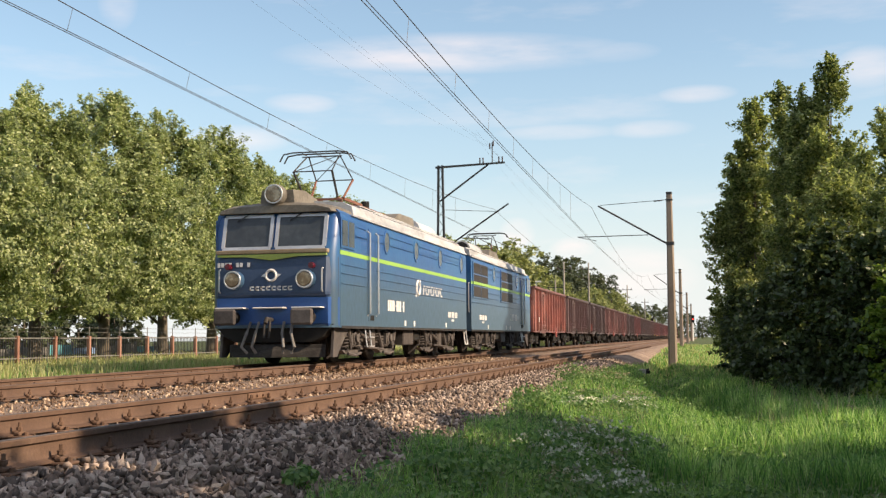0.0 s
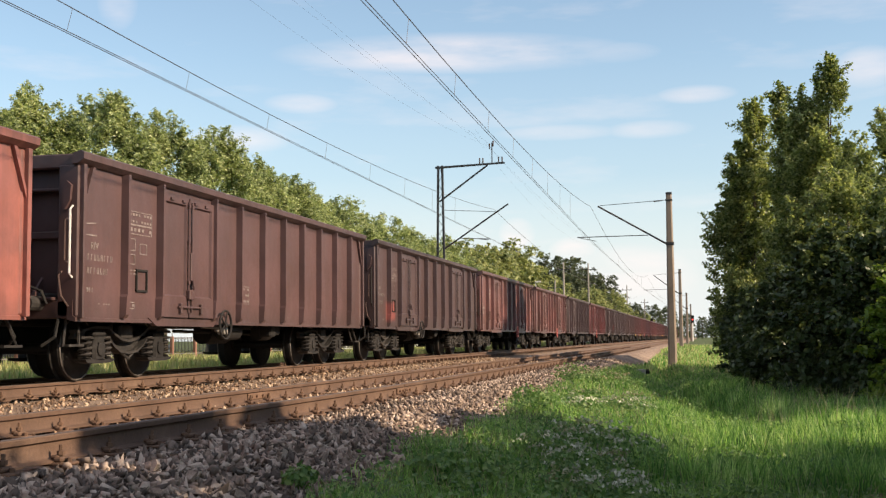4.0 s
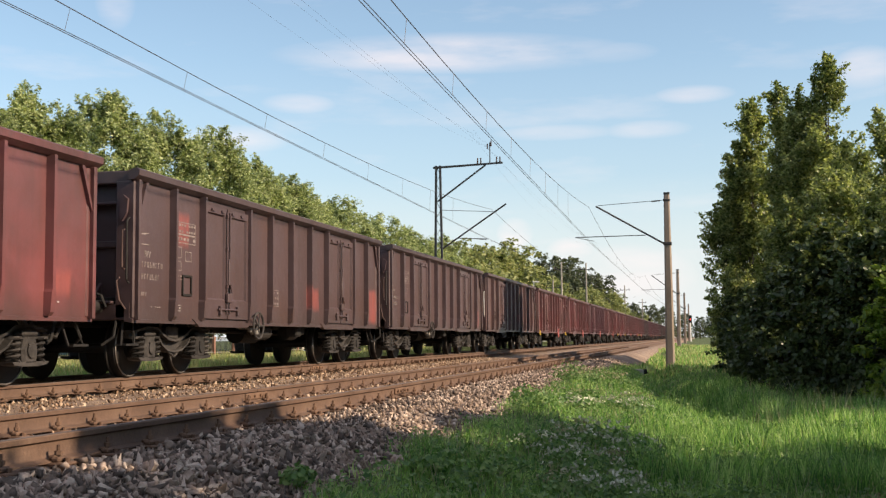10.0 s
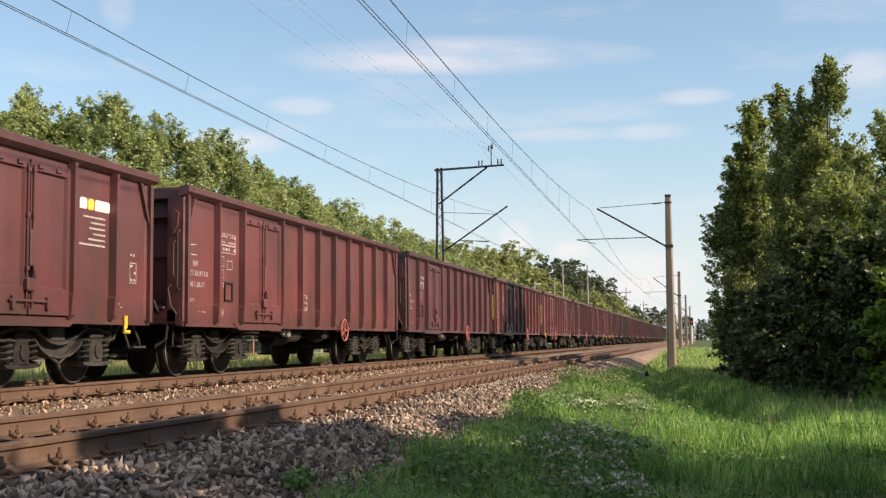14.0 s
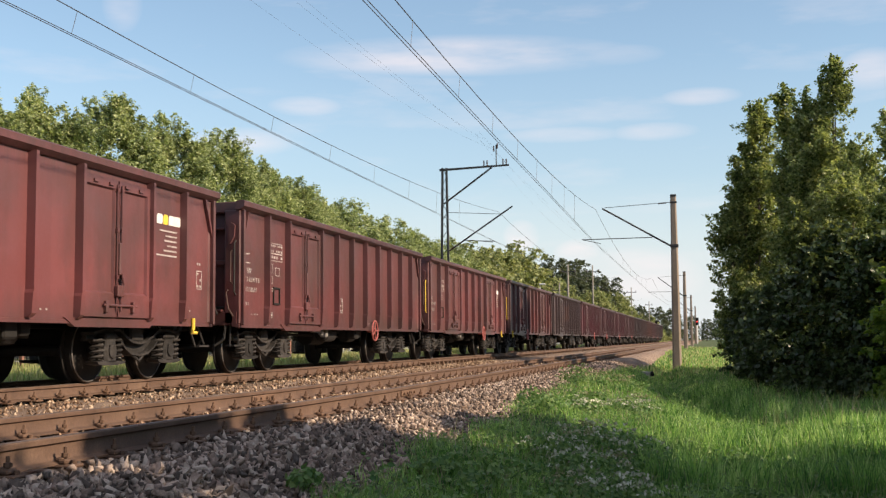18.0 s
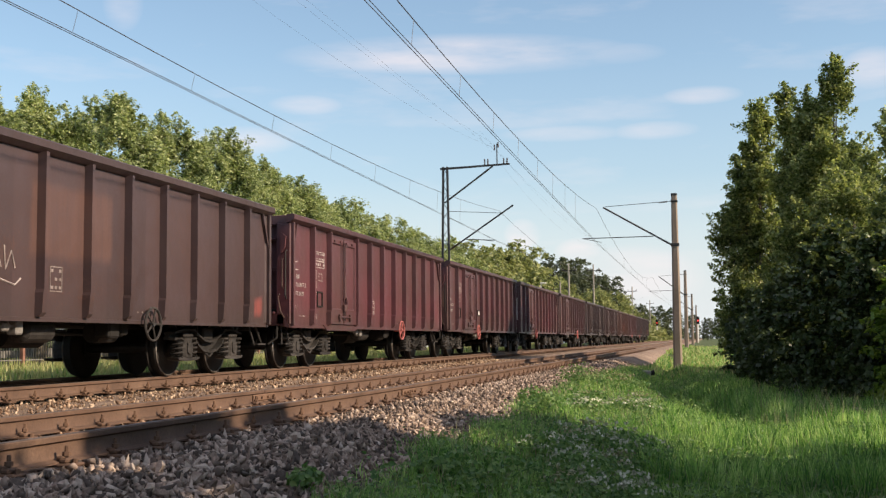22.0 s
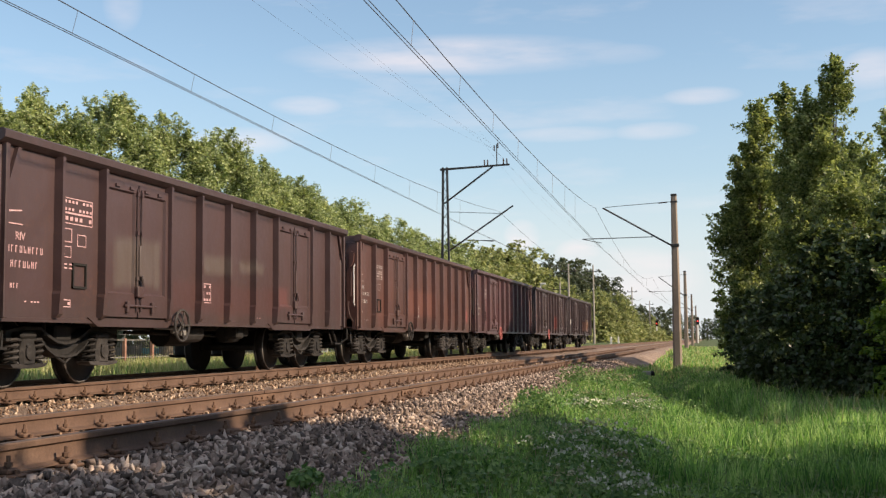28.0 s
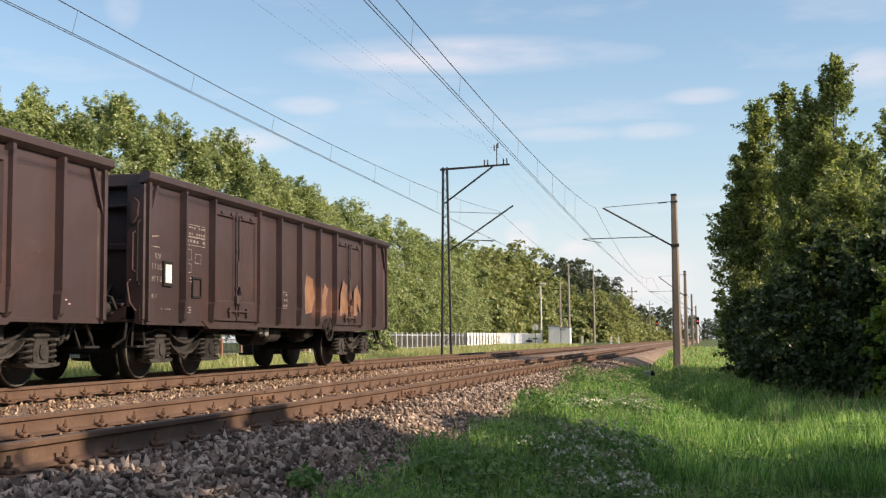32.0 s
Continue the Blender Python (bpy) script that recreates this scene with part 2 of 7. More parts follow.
M_BARK = grainy("grey_bark", [(0.05, 0.04, 0.03), (0.11, 0.09, 0.07), (0.18, 0.155, 0.125)], 3, 25, 0.95, bump=0.8, stretch=(1, 1, 0.25))
M_CONCRETE = grainy("weathered_concrete", [(0.2, 0.18, 0.155), (0.29, 0.265, 0.235), (0.37, 0.345, 0.31)], 1.0, 25, 0.9, stretch=(1, 1, 0.4))
M_STEEL = grainy("dull_galvanised_steel", [(0.05, 0.05, 0.05), (0.09, 0.09, 0.088), (0.14, 0.138, 0.13)], 2, 30, 0.6, 0.5)
M_DARKSTEEL = grainy("dark_mast_steel", [(0.03, 0.03, 0.032), (0.05, 0.05, 0.052), (0.085, 0.082, 0.08)], 2, 30, 0.6, 0.4)
M_WIRE = grainy("copper_wire", [(0.05, 0.048, 0.048), (0.08, 0.075, 0.075), (0.11, 0.1, 0.1)], 1, 10, 0.55, 0.6)
M_INSUL = grainy("brown_porcelain", [(0.05, 0.03, 0.022), (0.08, 0.045, 0.033), (0.11, 0.065, 0.045)], 3, 20, 0.3)
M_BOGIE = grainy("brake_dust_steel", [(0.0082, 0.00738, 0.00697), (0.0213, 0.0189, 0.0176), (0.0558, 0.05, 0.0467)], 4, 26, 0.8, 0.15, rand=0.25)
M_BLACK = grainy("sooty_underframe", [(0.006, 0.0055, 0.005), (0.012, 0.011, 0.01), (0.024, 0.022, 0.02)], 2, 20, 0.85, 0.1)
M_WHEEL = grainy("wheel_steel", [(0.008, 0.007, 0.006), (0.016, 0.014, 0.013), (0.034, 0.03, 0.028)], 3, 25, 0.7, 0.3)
M_TYRE = grainy("bright_wheel_tread", [(0.12, 0.11, 0.1), (0.18, 0.165, 0.155), (0.25, 0.235, 0.22)], 3, 25, 0.55, 0.7)
M_INK = grainy("faded_stencil_ink", [(0.18, 0.13, 0.12), (0.34, 0.29, 0.275), (0.52, 0.48, 0.46)], 9, 40, 0.75)
M_WHITE = grainy("white_paint", [(0.5, 0.48, 0.46), (0.62, 0.6, 0.58), (0.72, 0.7, 0.68)], 6, 40, 0.7)
M_PINK = grainy("faded_pink_lettering", [(0.36, 0.2, 0.2), (0.48, 0.3, 0.3), (0.58, 0.4, 0.4)], 6, 40, 0.7)
M_REDPAINT = grainy("red_handwheel_paint", [(0.24, 0.06, 0.055), (0.35, 0.1, 0.09), (0.45, 0.16, 0.14)], 4, 30, 0.6)
M_YELLOW = grainy("yellow_paint", [(0.5, 0.33, 0.03), (0.65, 0.45, 0.05), (0.75, 0.55, 0.1)], 4, 30, 0.55)
M_FENCERED = grainy("rusty_red_fence_paint", [(0.18, 0.084, 0.06), (0.27, 0.14, 0.105), (0.33, 0.203, 0.158)], 3, 30, 0.75, rand=0.15)
M_MESH = grainy("grey_fence_bars", [(0.1, 0.1, 0.095), (0.17, 0.165, 0.155), (0.24, 0.235, 0.22)], 3, 30, 0.7, 0.3)
M_BLUEFENCE = grainy("blue_grey_fence_panels", [(0.14, 0.23, 0.4), (0.36, 0.44, 0.55), (0.6, 0.63, 0.67)], 0.9, 5, 0.75, rand=0.4)
M_WHITEWALL = grainy("white_painted_metal", [(0.6, 0.58, 0.55), (0.74, 0.72, 0.69), (0.82, 0.8, 0.77)], 1, 15, 0.6)
M_POLE = grainy("brownish_concrete", [(0.17, 0.135, 0.105), (0.25, 0.2, 0.16), (0.33, 0.275, 0.225)], 1.0, 25, 0.9, stretch=(1, 1, 0.4))
M_TEAL = grainy("teal_board_paint", [(0.05, 0.2, 0.24), (0.08, 0.28, 0.32), (0.14, 0.36, 0.4)], 1, 15, 0.6)
M_FAINT = grainy("worn_stencil_ink", [(0.1, 0.075, 0.07), (0.19, 0.155, 0.145), (0.28, 0.24, 0.23)], 9, 40, 0.75)
M_GRAFFITI = grainy("orange_spray_paint", [(0.1, 0.05, 0.03), (0.18, 0.09, 0.048), (0.27, 0.15, 0.085)], 2.5, 30, 0.7)
M_LOCOGREY = grainy("dusty_grey_fittings", [(0.09, 0.085, 0.08), (0.17, 0.16, 0.15), (0.26, 0.25, 0.235)], 4, 30, 0.75)
M_LADDER = grainy("dusty_red_brown_steel", [(0.035, 0.022, 0.02), (0.075, 0.044, 0.038), (0.13, 0.08, 0.07)], 4, 30, 0.75)


# ---- building tools ----
class Shape:
    """Collects solids as plain vertex and face lists and turns them into one mesh."""

    def __init__(self):
        self.v, self.f = [], []

    def add(self, verts, faces):
        k = len(self.v)
        self.v += [tuple(p) for p in verts]
        self.f += [tuple(i + k for i in q) for q in faces]
        return self

    def box(self, x0, x1, y0, y1, z0, z1, cut=0.0):
        """A block; cut chamfers its upright and level edges."""
        if cut <= 0:
            p = [(x, y, z) for z in (z0, z1) for y in (y0, y1) for x in (x0, x1)]
            return self.add(p, [(0, 2, 3, 1), (4, 5, 7, 6), (0, 1, 5, 4), (2, 6, 7, 3), (0, 4, 6, 2), (1, 3, 7, 5)])
        c = min(cut, abs(x1 - x0) * 0.45, abs(y1 - y0) * 0.45, abs(z1 - z0) * 0.45)
        ring = lambda d, z: [(x0 + d, y0 + c + d * 0, z), (x0 + c, y0 + d, z), (x1 - c, y0 + d, z), (x1 - d, y0 + c, z),
                             (x1 - d, y1 - c, z), (x1 - c, y1 - d, z), (x0 + c, y1 - d, z), (x0 + d, y1 - c, z)]
        rings = [ring(c * 0.9, z0), ring(0, z0 + c), ring(0, z1 - c), ring(c * 0.9, z1)]
        return self.loft(rings)

    def loft(self, rings, closed=True, caps=True):
        n = len(rings[0])
        verts = [p for r in rings for p in r]
        faces = []
        for i in range(len(rings) - 1):
            for j in range(n if closed else n - 1):
                a, b = i * n + j, i * n + (j + 1) % n
                faces.append((a, b, b + n, a + n))
        if caps:
            faces.append(tuple(range(n))[::-1])
            faces.append(tuple(range((len(rings) - 1) * n, len(rings) * n)))
        return self.add(verts, faces)

    def tube(self, pts, r, seg=8, caps=True):
        """A round bar along a line of points; r may be one radius or one a point."""
        pts = [Vector(p) for p in pts]
        rs = r if isinstance(r, (list, tuple)) else [r] * len(pts)
        rings = []
        for i, p in enumerate(pts):
            d = (pts[min(i + 1, len(pts) - 1)] - pts[max(i - 1, 0)]).normalized()
            up = Vector((0, 0, 1)) if abs(d.z) < 0.9 else Vector((1, 0, 0))
            a = d.cross(up).normalized()
            b = d.cross(a)
            rings.append([p + (a * math.cos(t) + b * math.sin(t)) * rs[i] for t in (2 * math.pi * k / seg for k in range(seg))])
        return self.loft(rings, True, caps)

    def extrude(self, outline, axis, a, b):
        """An outline in the plane across the axis, drawn out from a to b."""
        def put3(u, v, w):
            return (w, u, v) if axis == "x" else (u, w, v) if axis == "y" else (u, v, w)
        return self.loft([[put3(u, v, a) for u, v in outline], [put3(u, v, b) for u, v in outline]])

    def wheel(self, x0, x1, y, z, r, seg=24, axis="x"):
        ring = lambda w, q: [(w, y + q * math.cos(t), z + q * math.sin(t)) if axis == "x" else (y + q * math.cos(t), w, z + q * math.sin(t))
                             for t in (2 * math.pi * k / seg for k in range(seg))]
        c = min(0.02, r * 0.12)
        return self.loft([ring(x0, r - c), ring(x0 + (x1 - x0) * 0.15, r), ring(x1 - (x1 - x0) * 0.15, r), ring(x1, r - c)])

    def torus(self, centre, axis, big, small, seg=24, around=6):
        c = Vector(centre)
        ax = Vector(axis).normalized()
        u = ax.orthogonal().normalized()
        w = ax.cross(u)
        verts, faces = [], []
        for i in range(seg):
            a = 2 * math.pi * i / seg
            d = u * math.cos(a) + w * math.sin(a)
            for j in range(around):
                b = 2 * math.pi * j / around
                verts.append(c + d * (big + small * math.cos(b)) + ax * small * math.sin(b))
        for i in range(seg):
            for j in range(around):
                k, l = (i + 1) % seg, (j + 1) % around
                faces.append((i * around + j, k * around + j, k * around + l, i * around + l))
        return self.add(verts, faces)

    def mesh(self, name, material, smooth=False):
        me = bpy.data.meshes.new(name)
        me.from_pydata(self.v, [], self.f)
        b = bmesh.new()
        b.from_mesh(me)
        bmesh.ops.recalc_face_normals(b, faces=b.faces)
        b.to_mesh(me)
        b.free()
        me.materials.append(material)
        if smooth:
            me.polygons.foreach_set("use_smooth", [True] * len(me.polygons))
            me.set_sharp_from_angle(angle=radians(38))
        return me


def part(name, shape, material, parent=None, label="", smooth=False):
    """One mesh object, under a thing or a part."""
    ob = new(name, shape if isinstance(shape, bpy.types.Mesh) else shape.mesh(name, material, smooth))
    if parent:
        ob.parent = parent
    return tagged(ob, label)


def repaint(ob, material):
    ob.material_slots[0].link = "OBJECT"
    ob.material_slots[0].material = material
    return ob


def holder(name, m, label, category, group="", kind=""):
    ob = new(name)
    ob.empty_display_size = 0.2
    ob.matrix_basis = m
    return tagged(ob, label, category, group, kind)


def quads(name, verts, faces, material):
    me = bpy.data.meshes.new(name)
    me.from_pydata(verts, [], faces)
    me.materials.append(material)
    return me


def card_mesh(name, centres, sizes, rng, material, droop=0.5, long=1.5, fine=False, facing=None):
    """Many leaf blades, each a bent diamond of two faces, at the given centres."""
    k = len(centres)
    out = centres - np.array((0, 0, np.median(centres[:, 2])))
    out /= np.linalg.norm(out, axis=1)[:, None] + 1e-9
    out = out if facing is None else facing
    nor = out * 0.8 + np.array((0, 0, 0.45)) + rng.normal(size=(k, 3)) * 0.5
    nor /= np.linalg.norm(nor, axis=1)[:, None]
    ax = rng.normal(size=(k, 3))
    ax[:, 2] -= droop
    ax -= nor * (ax * nor).sum(1)[:, None]
    ax /= np.linalg.norm(ax, axis=1)[:, None] + 1e-9
    side = np.cross(nor, ax)
    s = np.asarray(sizes)[:, None]
    a, b = centres - ax * s * long * 0.5, centres + ax * s * long * 0.5
    mid = centres + nor * s * 0.18
    if fine:
        v = np.stack([a + side * s * 0.25, b, mid - side * s * 0.65], 1).reshape(-1, 3)
        f = np.arange(k * 3).reshape(-1, 3)
    else:
        v = np.stack([a, mid + side * s * 0.5, b, mid - side * s * 0.5], 1).reshape(-1, 3)
        i = np.arange(k)[:, None] * 4
        f = np.concatenate([i + np.array([[0, 1, 2]]), i + np.array([[0, 2, 3]])]).reshape(-1, 3)
    me = bpy.data.meshes.new(name)
    me.vertices.add(len(v))
    me.vertices.foreach_set("co", v.ravel())
    me.loops.add(f.size)
    me.loops.foreach_set("vertex_index", f.ravel())
    me.polygons.add(len(f))
    me.polygons.foreach_set("loop_start", np.arange(0, f.size, 3))
    me.update(calc_edges=True)
    me.materials.append(material)
    return me


# ---- ground, tracks ----
FAR_X, NEAR_X, NEAR_Z = -9.43, -4.85, -0.07      # track centres; the near track lies a little lower
HALF = 0.7525                                     # half the distance between rail centres


LAND_X = [-400, -60, -30, -14.5, -12.6, -11.9, -10.9, -3.3, -2.75, -2.0, -0.6, 2.0, 6.0, 14, 60, 400]
LAND_Z = [-0.4, -0.4, -0.3, -0.25, -0.4, -0.33, -0.21, -0.27, -0.42, -0.6, -0.86, -0.95, -0.9, -0.7, -0.6, -0.6]
# overgrown hummocks on the bank: x, y, half widths, height
HUMMOCKS = ((-2.0, 15.4, 0.5, 1.5, 0.17), (-1.2, 12.2, 0.6, 1.3, 0.13), (-0.9, 17.5, 0.7, 2.0, 0.12), (-2.35, 22.5, 0.45, 1.8, 0.14), (-1.6, 27.0, 0.7, 3.0, 0.16),
            (-1.75, 9.3, 0.45, 0.9, 0.1), (-2.4, 34.0, 0.5, 3.5, 0.15), (0.9, 21.0, 0.8, 1.2, 0.1), (1.8, 17.0, 1.2, 1.4, 0.1))


def grass_edge(y):
    """Where the grass ends at the ballast shoulder."""
    return float(np.interp(y, (6, 8, 9.5, 11, 12.2, 14, 16, 19, 22, 25, 29, 35, 42, 50, 71, 120), (-2.2, -2.3, -2.46, -2.56, -2.42, -2.45, -2.53, -2.68, -2.66, -2.62, -2.55, -2.4, -2.32, -2.4, -2.65, -2.85)))


def ditch_line(y):
    return float(np.interp(y, (17, 20, 23, 27, 36, 50, 70), (1.2, 0.75, 0.4, -0.35, -1.1, -1.7, -1.9)))


def ground_height(x, y):
    """The lie of the land across the line, with a shallow ditch, hummocks and small unevenness."""
    z = float(np.interp(x, LAND_X, LAND_Z))
    far = min(1.0, max(0.0, (y - 60) / 120))
    if x < -12:
        z += 0.3 * far
    if x > -3.3:
        z = z * (1 - far) - 0.45 * far
        if x > -2.3:
            z += 0.07 * noise.noise((x * 0.6, y * 0.35, 3.1)) + 0.04 * noise.noise((x * 2.1, y * 1.7, 8.0))
        if 4 < y < 75 and x < 6:
            for hx, hy, wx, wy, h in HUMMOCKS:
                d = ((x - hx) / wx) ** 2 + ((y - hy) / wy) ** 2
                if d < 4:
                    z += h * math.exp(-d)
            if y > 17:
                d = x - ditch_line(y)
                w = 0.4 if d > 0 else 0.8
                if abs(d) < 3 * w:
                    z -= (0.55 if y < 32 else 0.4) * min(1.0, (y - 17) / 3) * math.exp(-(d / w) ** 2)
    return z


def build_ground():
    xs = sorted({-600, -300, -150, -80, -50, -30, -22, -17, -14.5, -12.6, -11.9, -10.9, -8, -6, -4.2, -3.3, *[-3.05 + 0.2 * i for i in range(46)], 6.5, 7, 8, 9, 10, 12, 15, 20, 30, 60, 150, 300, 600})
    ys = sorted({-300, -120, -60, -30, -15, -8, *[-4 + 0.4 * i for i in range(115)], *[42 + 2 * i for i in range(30)], 110, 130, 160, 200, 260, 340, 450, 600, 900, 1500})
    v = [(x, y, ground_height(x, y)) for y in ys for x in xs]
    n = len(xs)
    f = [(j * n + i, j * n + i + 1, (j + 1) * n + i + 1, (j + 1) * n + i) for j in range(len(ys) - 1) for i in range(n - 1)]
    me = quads("ground", v, f, M_SOIL)
    me.materials.append(M_BED)
    for p in me.polygons:
        if -12.6 < p.center.x < grass_edge(p.center.y) - 0.05:
            p.material_index = 1
    me.polygons.foreach_set("use_smooth", [True] * len(me.polygons))
    return tagged(new("ground", me), "grassy lineside ground with a stone ballast bed under the rails", "ground", kind="structure")


def near_rise(y):
    """The near track climbs by a hand's width towards the film maker."""
    return 0.032 * max(0.0, 14.5 - max(y, 2.0)) / 8


RAIL_PROFILE = [(-0.075, -0.172), (0.075, -0.172), (0.075, -0.16), (0.02, -0.145), (0.009, -0.125), (0.009, -0.05), (0.034, -0.036),
                (0.036, -0.006), (0.03, 0.0), (-0.03, 0.0), (-0.036, -0.006), (-0.034, -0.036), (-0.009, -0.05), (-0.009, -0.125), (-0.02, -0.145), (-0.075, -0.16)]


def build_rail(x, z, label, joint, rise):
    thing = holder("rail", pose(x, 0, z), label, "rail", "rails of the double track line", "structure")
    stops = (-60, 2.0, 14.5, joint - 0.008) if joint > 14.5 else (-60, 2.0, joint - 0.008)
    more = (joint + 0.008, 700) if joint > 14.5 else (joint + 0.008, 14.5, 700)
    for ys in (stops, more):
        s = Shape().loft([[(u, y, v + rise(y)) for u, v in RAIL_PROFILE] for y in ys])
        part("rail_profile", s, M_RAIL, thing, "rust-brown rail web and foot", True)
        top = Shape().loft([[(u, y, v + rise(y)) for u, v in ((-0.027, 0.0005), (0.027, 0.0005), (0.027, 0.003), (-0.027, 0.003))] for y in ys])
        part("running_surface", top, M_RAILTOP, thing, "worn steel running surface")
    for q in (-1, 1):
        plate = Shape().box(min(q * 0.012, q * 0.032), max(q * 0.012, q * 0.032), joint - 0.36, joint + 0.36, -0.128 + rise(joint), -0.048 + rise(joint), 0.008)
        for k in (-0.27, -0.1, 0.1, 0.27):
            plate.tube([(q * 0.03, joint + k, -0.088 + rise(joint)), (q * 0.056, joint + k, -0.088 + rise(joint))], 0.018, 6)
        part("fishplate", plate, M_CLIP, thing, "bolted fishplate over the rail joint")
    return thing


def clip_mesh():
    """Rail fastening: ribbed base plate, two clamp plates, two bolts with nuts."""
    s = Shape()
    s.box(-0.18, 0.18, -0.085, 0.085, -0.19, -0.168, 0.008)
    for q in (-1, 1):
        s.box(q * 0.1 - 0.03, q * 0.1 + 0.03, -0.055, 0.055, -0.168, -0.135, 0.01)
        s.box(q * 0.07 - 0.025, q * 0.07 + 0.025, -0.045, 0.045, -0.15, -0.125, 0.008)
        s.tube([(q * 0.095, 0, -0.14), (q * 0.095, 0, -0.06)], 0.013, 6)
        s.tube([(q * 0.095, 0, -0.125), (q * 0.095, 0, -0.098)], 0.026, 6)
        s.tube([(q * 0.155, 0, -0.17), (q * 0.155, 0, -0.14)], 0.018, 6)
    return s.mesh("rail_clip", M_CLIP)


def build_tracks():
    clip = clip_mesh()
    far_clips, far_sleepers = Shape(), Shape()
    for x, z, lab in ((FAR_X, 0.0, "far"), (NEAR_X, NEAR_Z, "near")):
        for q in (-1, 1):
            rise = near_rise if lab == "near" else lambda y: 0.0
            rail = build_rail(x + q * HALF, z, "long rusty steel rail with a worn running surface on ballast", (13.9 if q < 0 else 15.5) if lab == "near" else 24.3 + q, rise)
            for i in range(161):
                y = 0.62 * i - 9.48
                if y < 34:
                    c = part("rail_clip", clip, None, rail)
                    c.location = (0, y, rise(y))
                elif y < 90:
                    far_clips.box(x + q * HALF - 0.17, x + q * HALF + 0.17, y - 0.08, y + 0.08, z - 0.19, z - 0.11)
        for i in range(169):
            y = 0.62 * i - 9.48
            far_sleepers.box(x - 1.28, x + 1.28, y - 0.13, y + 0.13, z - 0.4, z - 0.24)
    tagged(part("rail_clips", far_clips, M_CLIP), "rows of rusty rail fastenings farther down the line", "rail clips", kind="stuff")
    tagged(part("sleepers", far_sleepers, M_SLEEPER), "concrete sleepers almost buried in ballast", "sleepers", kind="stuff")


def stone_mesh(rng, name, material):
    """A broken stone: the hull of a few points, with sharp edges."""
    b = bmesh.new()
    sc = np.array((rng.uniform(0.95, 1.45), rng.uniform(0.6, 1.0), rng.uniform(0.38, 0.7)))
    for _ in range(8):
        p = rng.normal(size=3)
        p = p / np.linalg.norm(p) * rng.uniform(0.26, 0.66) * sc
        b.verts.new(tuple(p))
    bmesh.ops.convex_hull(b, input=b.verts)
    bmesh.ops.delete(b, geom=[v for v in b.verts if not v.link_faces], context="VERTS")
    bmesh.ops.triangulate(b, faces=b.faces)
    me = bpy.data.meshes.new(name)
    b.to_mesh(me)
    b.free()
    me.materials.append(material)
    return me


def build_ballast():
    rng = np.random.default_rng(4)
    kinds = [stone_mesh(rng, "stone", M_BALLAST) for i in range(14)]
    arrays = []
    for me in kinds:
        co = np.empty(len(me.vertices) * 3)
        me.vertices.foreach_get("co", co)
        arrays.append((co.reshape(-1, 3), np.array([tuple(p.vertices) for p in me.polygons])))
    bed = holder("ballast", pose(0, 0, 0), "loose grey-brown crushed stone ballast around the rails", "ballast", kind="structure")
    # stones next to the near rail, one by one
    for i in range(290):
        y = rng.uniform(6.0, 9.6)
        x = rng.uniform(-3.6, -2.35)
        size = rng.uniform(0.055, 0.125)
        ob = part("stone", kinds[i % 14], None, bed)
        ob.matrix_basis = Matrix.LocRotScale((x, y, ground_height(x, y) + size * 0.2), Euler((rng.normal() * 0.8, rng.normal() * 0.8, rng.uniform(0, 6.28))), (size,) * 3)
    # the rest of them as loose masses
    for name, lot, mat, x0, x1, power in (("shoulder_stones", 23000, M_BALLAST, -4.02, -2.2, 1.5), ("track_stones", 19000, M_RUSTBED, -11.6, -4.2, 1.3)):
        vs, fs, k = [], [], 0
        for i in range(lot):
            y = rng.uniform(-8, 4.5) if i % 6 == 0 else 4.5 + 40 * rng.uniform() ** power
            x = rng.uniform(x0, x1)
            if x > grass_edge(y) + 0.05 and rng.uniform() < 0.75:
                continue
            size = (rng.uniform(0.045, 0.1) if x > -4.1 and y < 10 else rng.uniform(0.03, 0.078)) * (1 + 0.004 * y)
            a, f = arrays[i % 14]
            R = np.array(Euler((rng.normal() * 0.85, rng.normal() * 0.85, rng.uniform(0, 6.28))).to_matrix()) * size
            vs.append(a @ R.T + np.array((x, y, ground_height(x, y) + size * rng.uniform(0.0, 0.35))))
            fs.append(f + k)
            k += len(a)
        v, f = np.concatenate(vs), np.concatenate(fs)
        me = bpy.data.meshes.new(name)
        me.vertices.add(len(v))
        me.vertices.foreach_set("co", v.ravel())
        me.loops.add(f.size)
        me.loops.foreach_set("vertex_index", f.ravel())
        me.polygons.add(len(f))
        me.polygons.foreach_set("loop_start", np.arange(0, f.size, 3))
        me.update(calc_edges=True)
        me.materials.append(mat)
        tagged(part(name, me, None, bed), kind="stuff")


# ---- overhead line ----
def insulator(s, a, b, r=0.05, discs=4):
    a, b = Vector(a), Vector(b)
    pts = [a.lerp(b, k / (2 * discs)) for k in range(2 * discs + 1)]
    s.tube(pts, [r if k % 2 else r * 0.45 for k in range(2 * discs + 1)], 10)


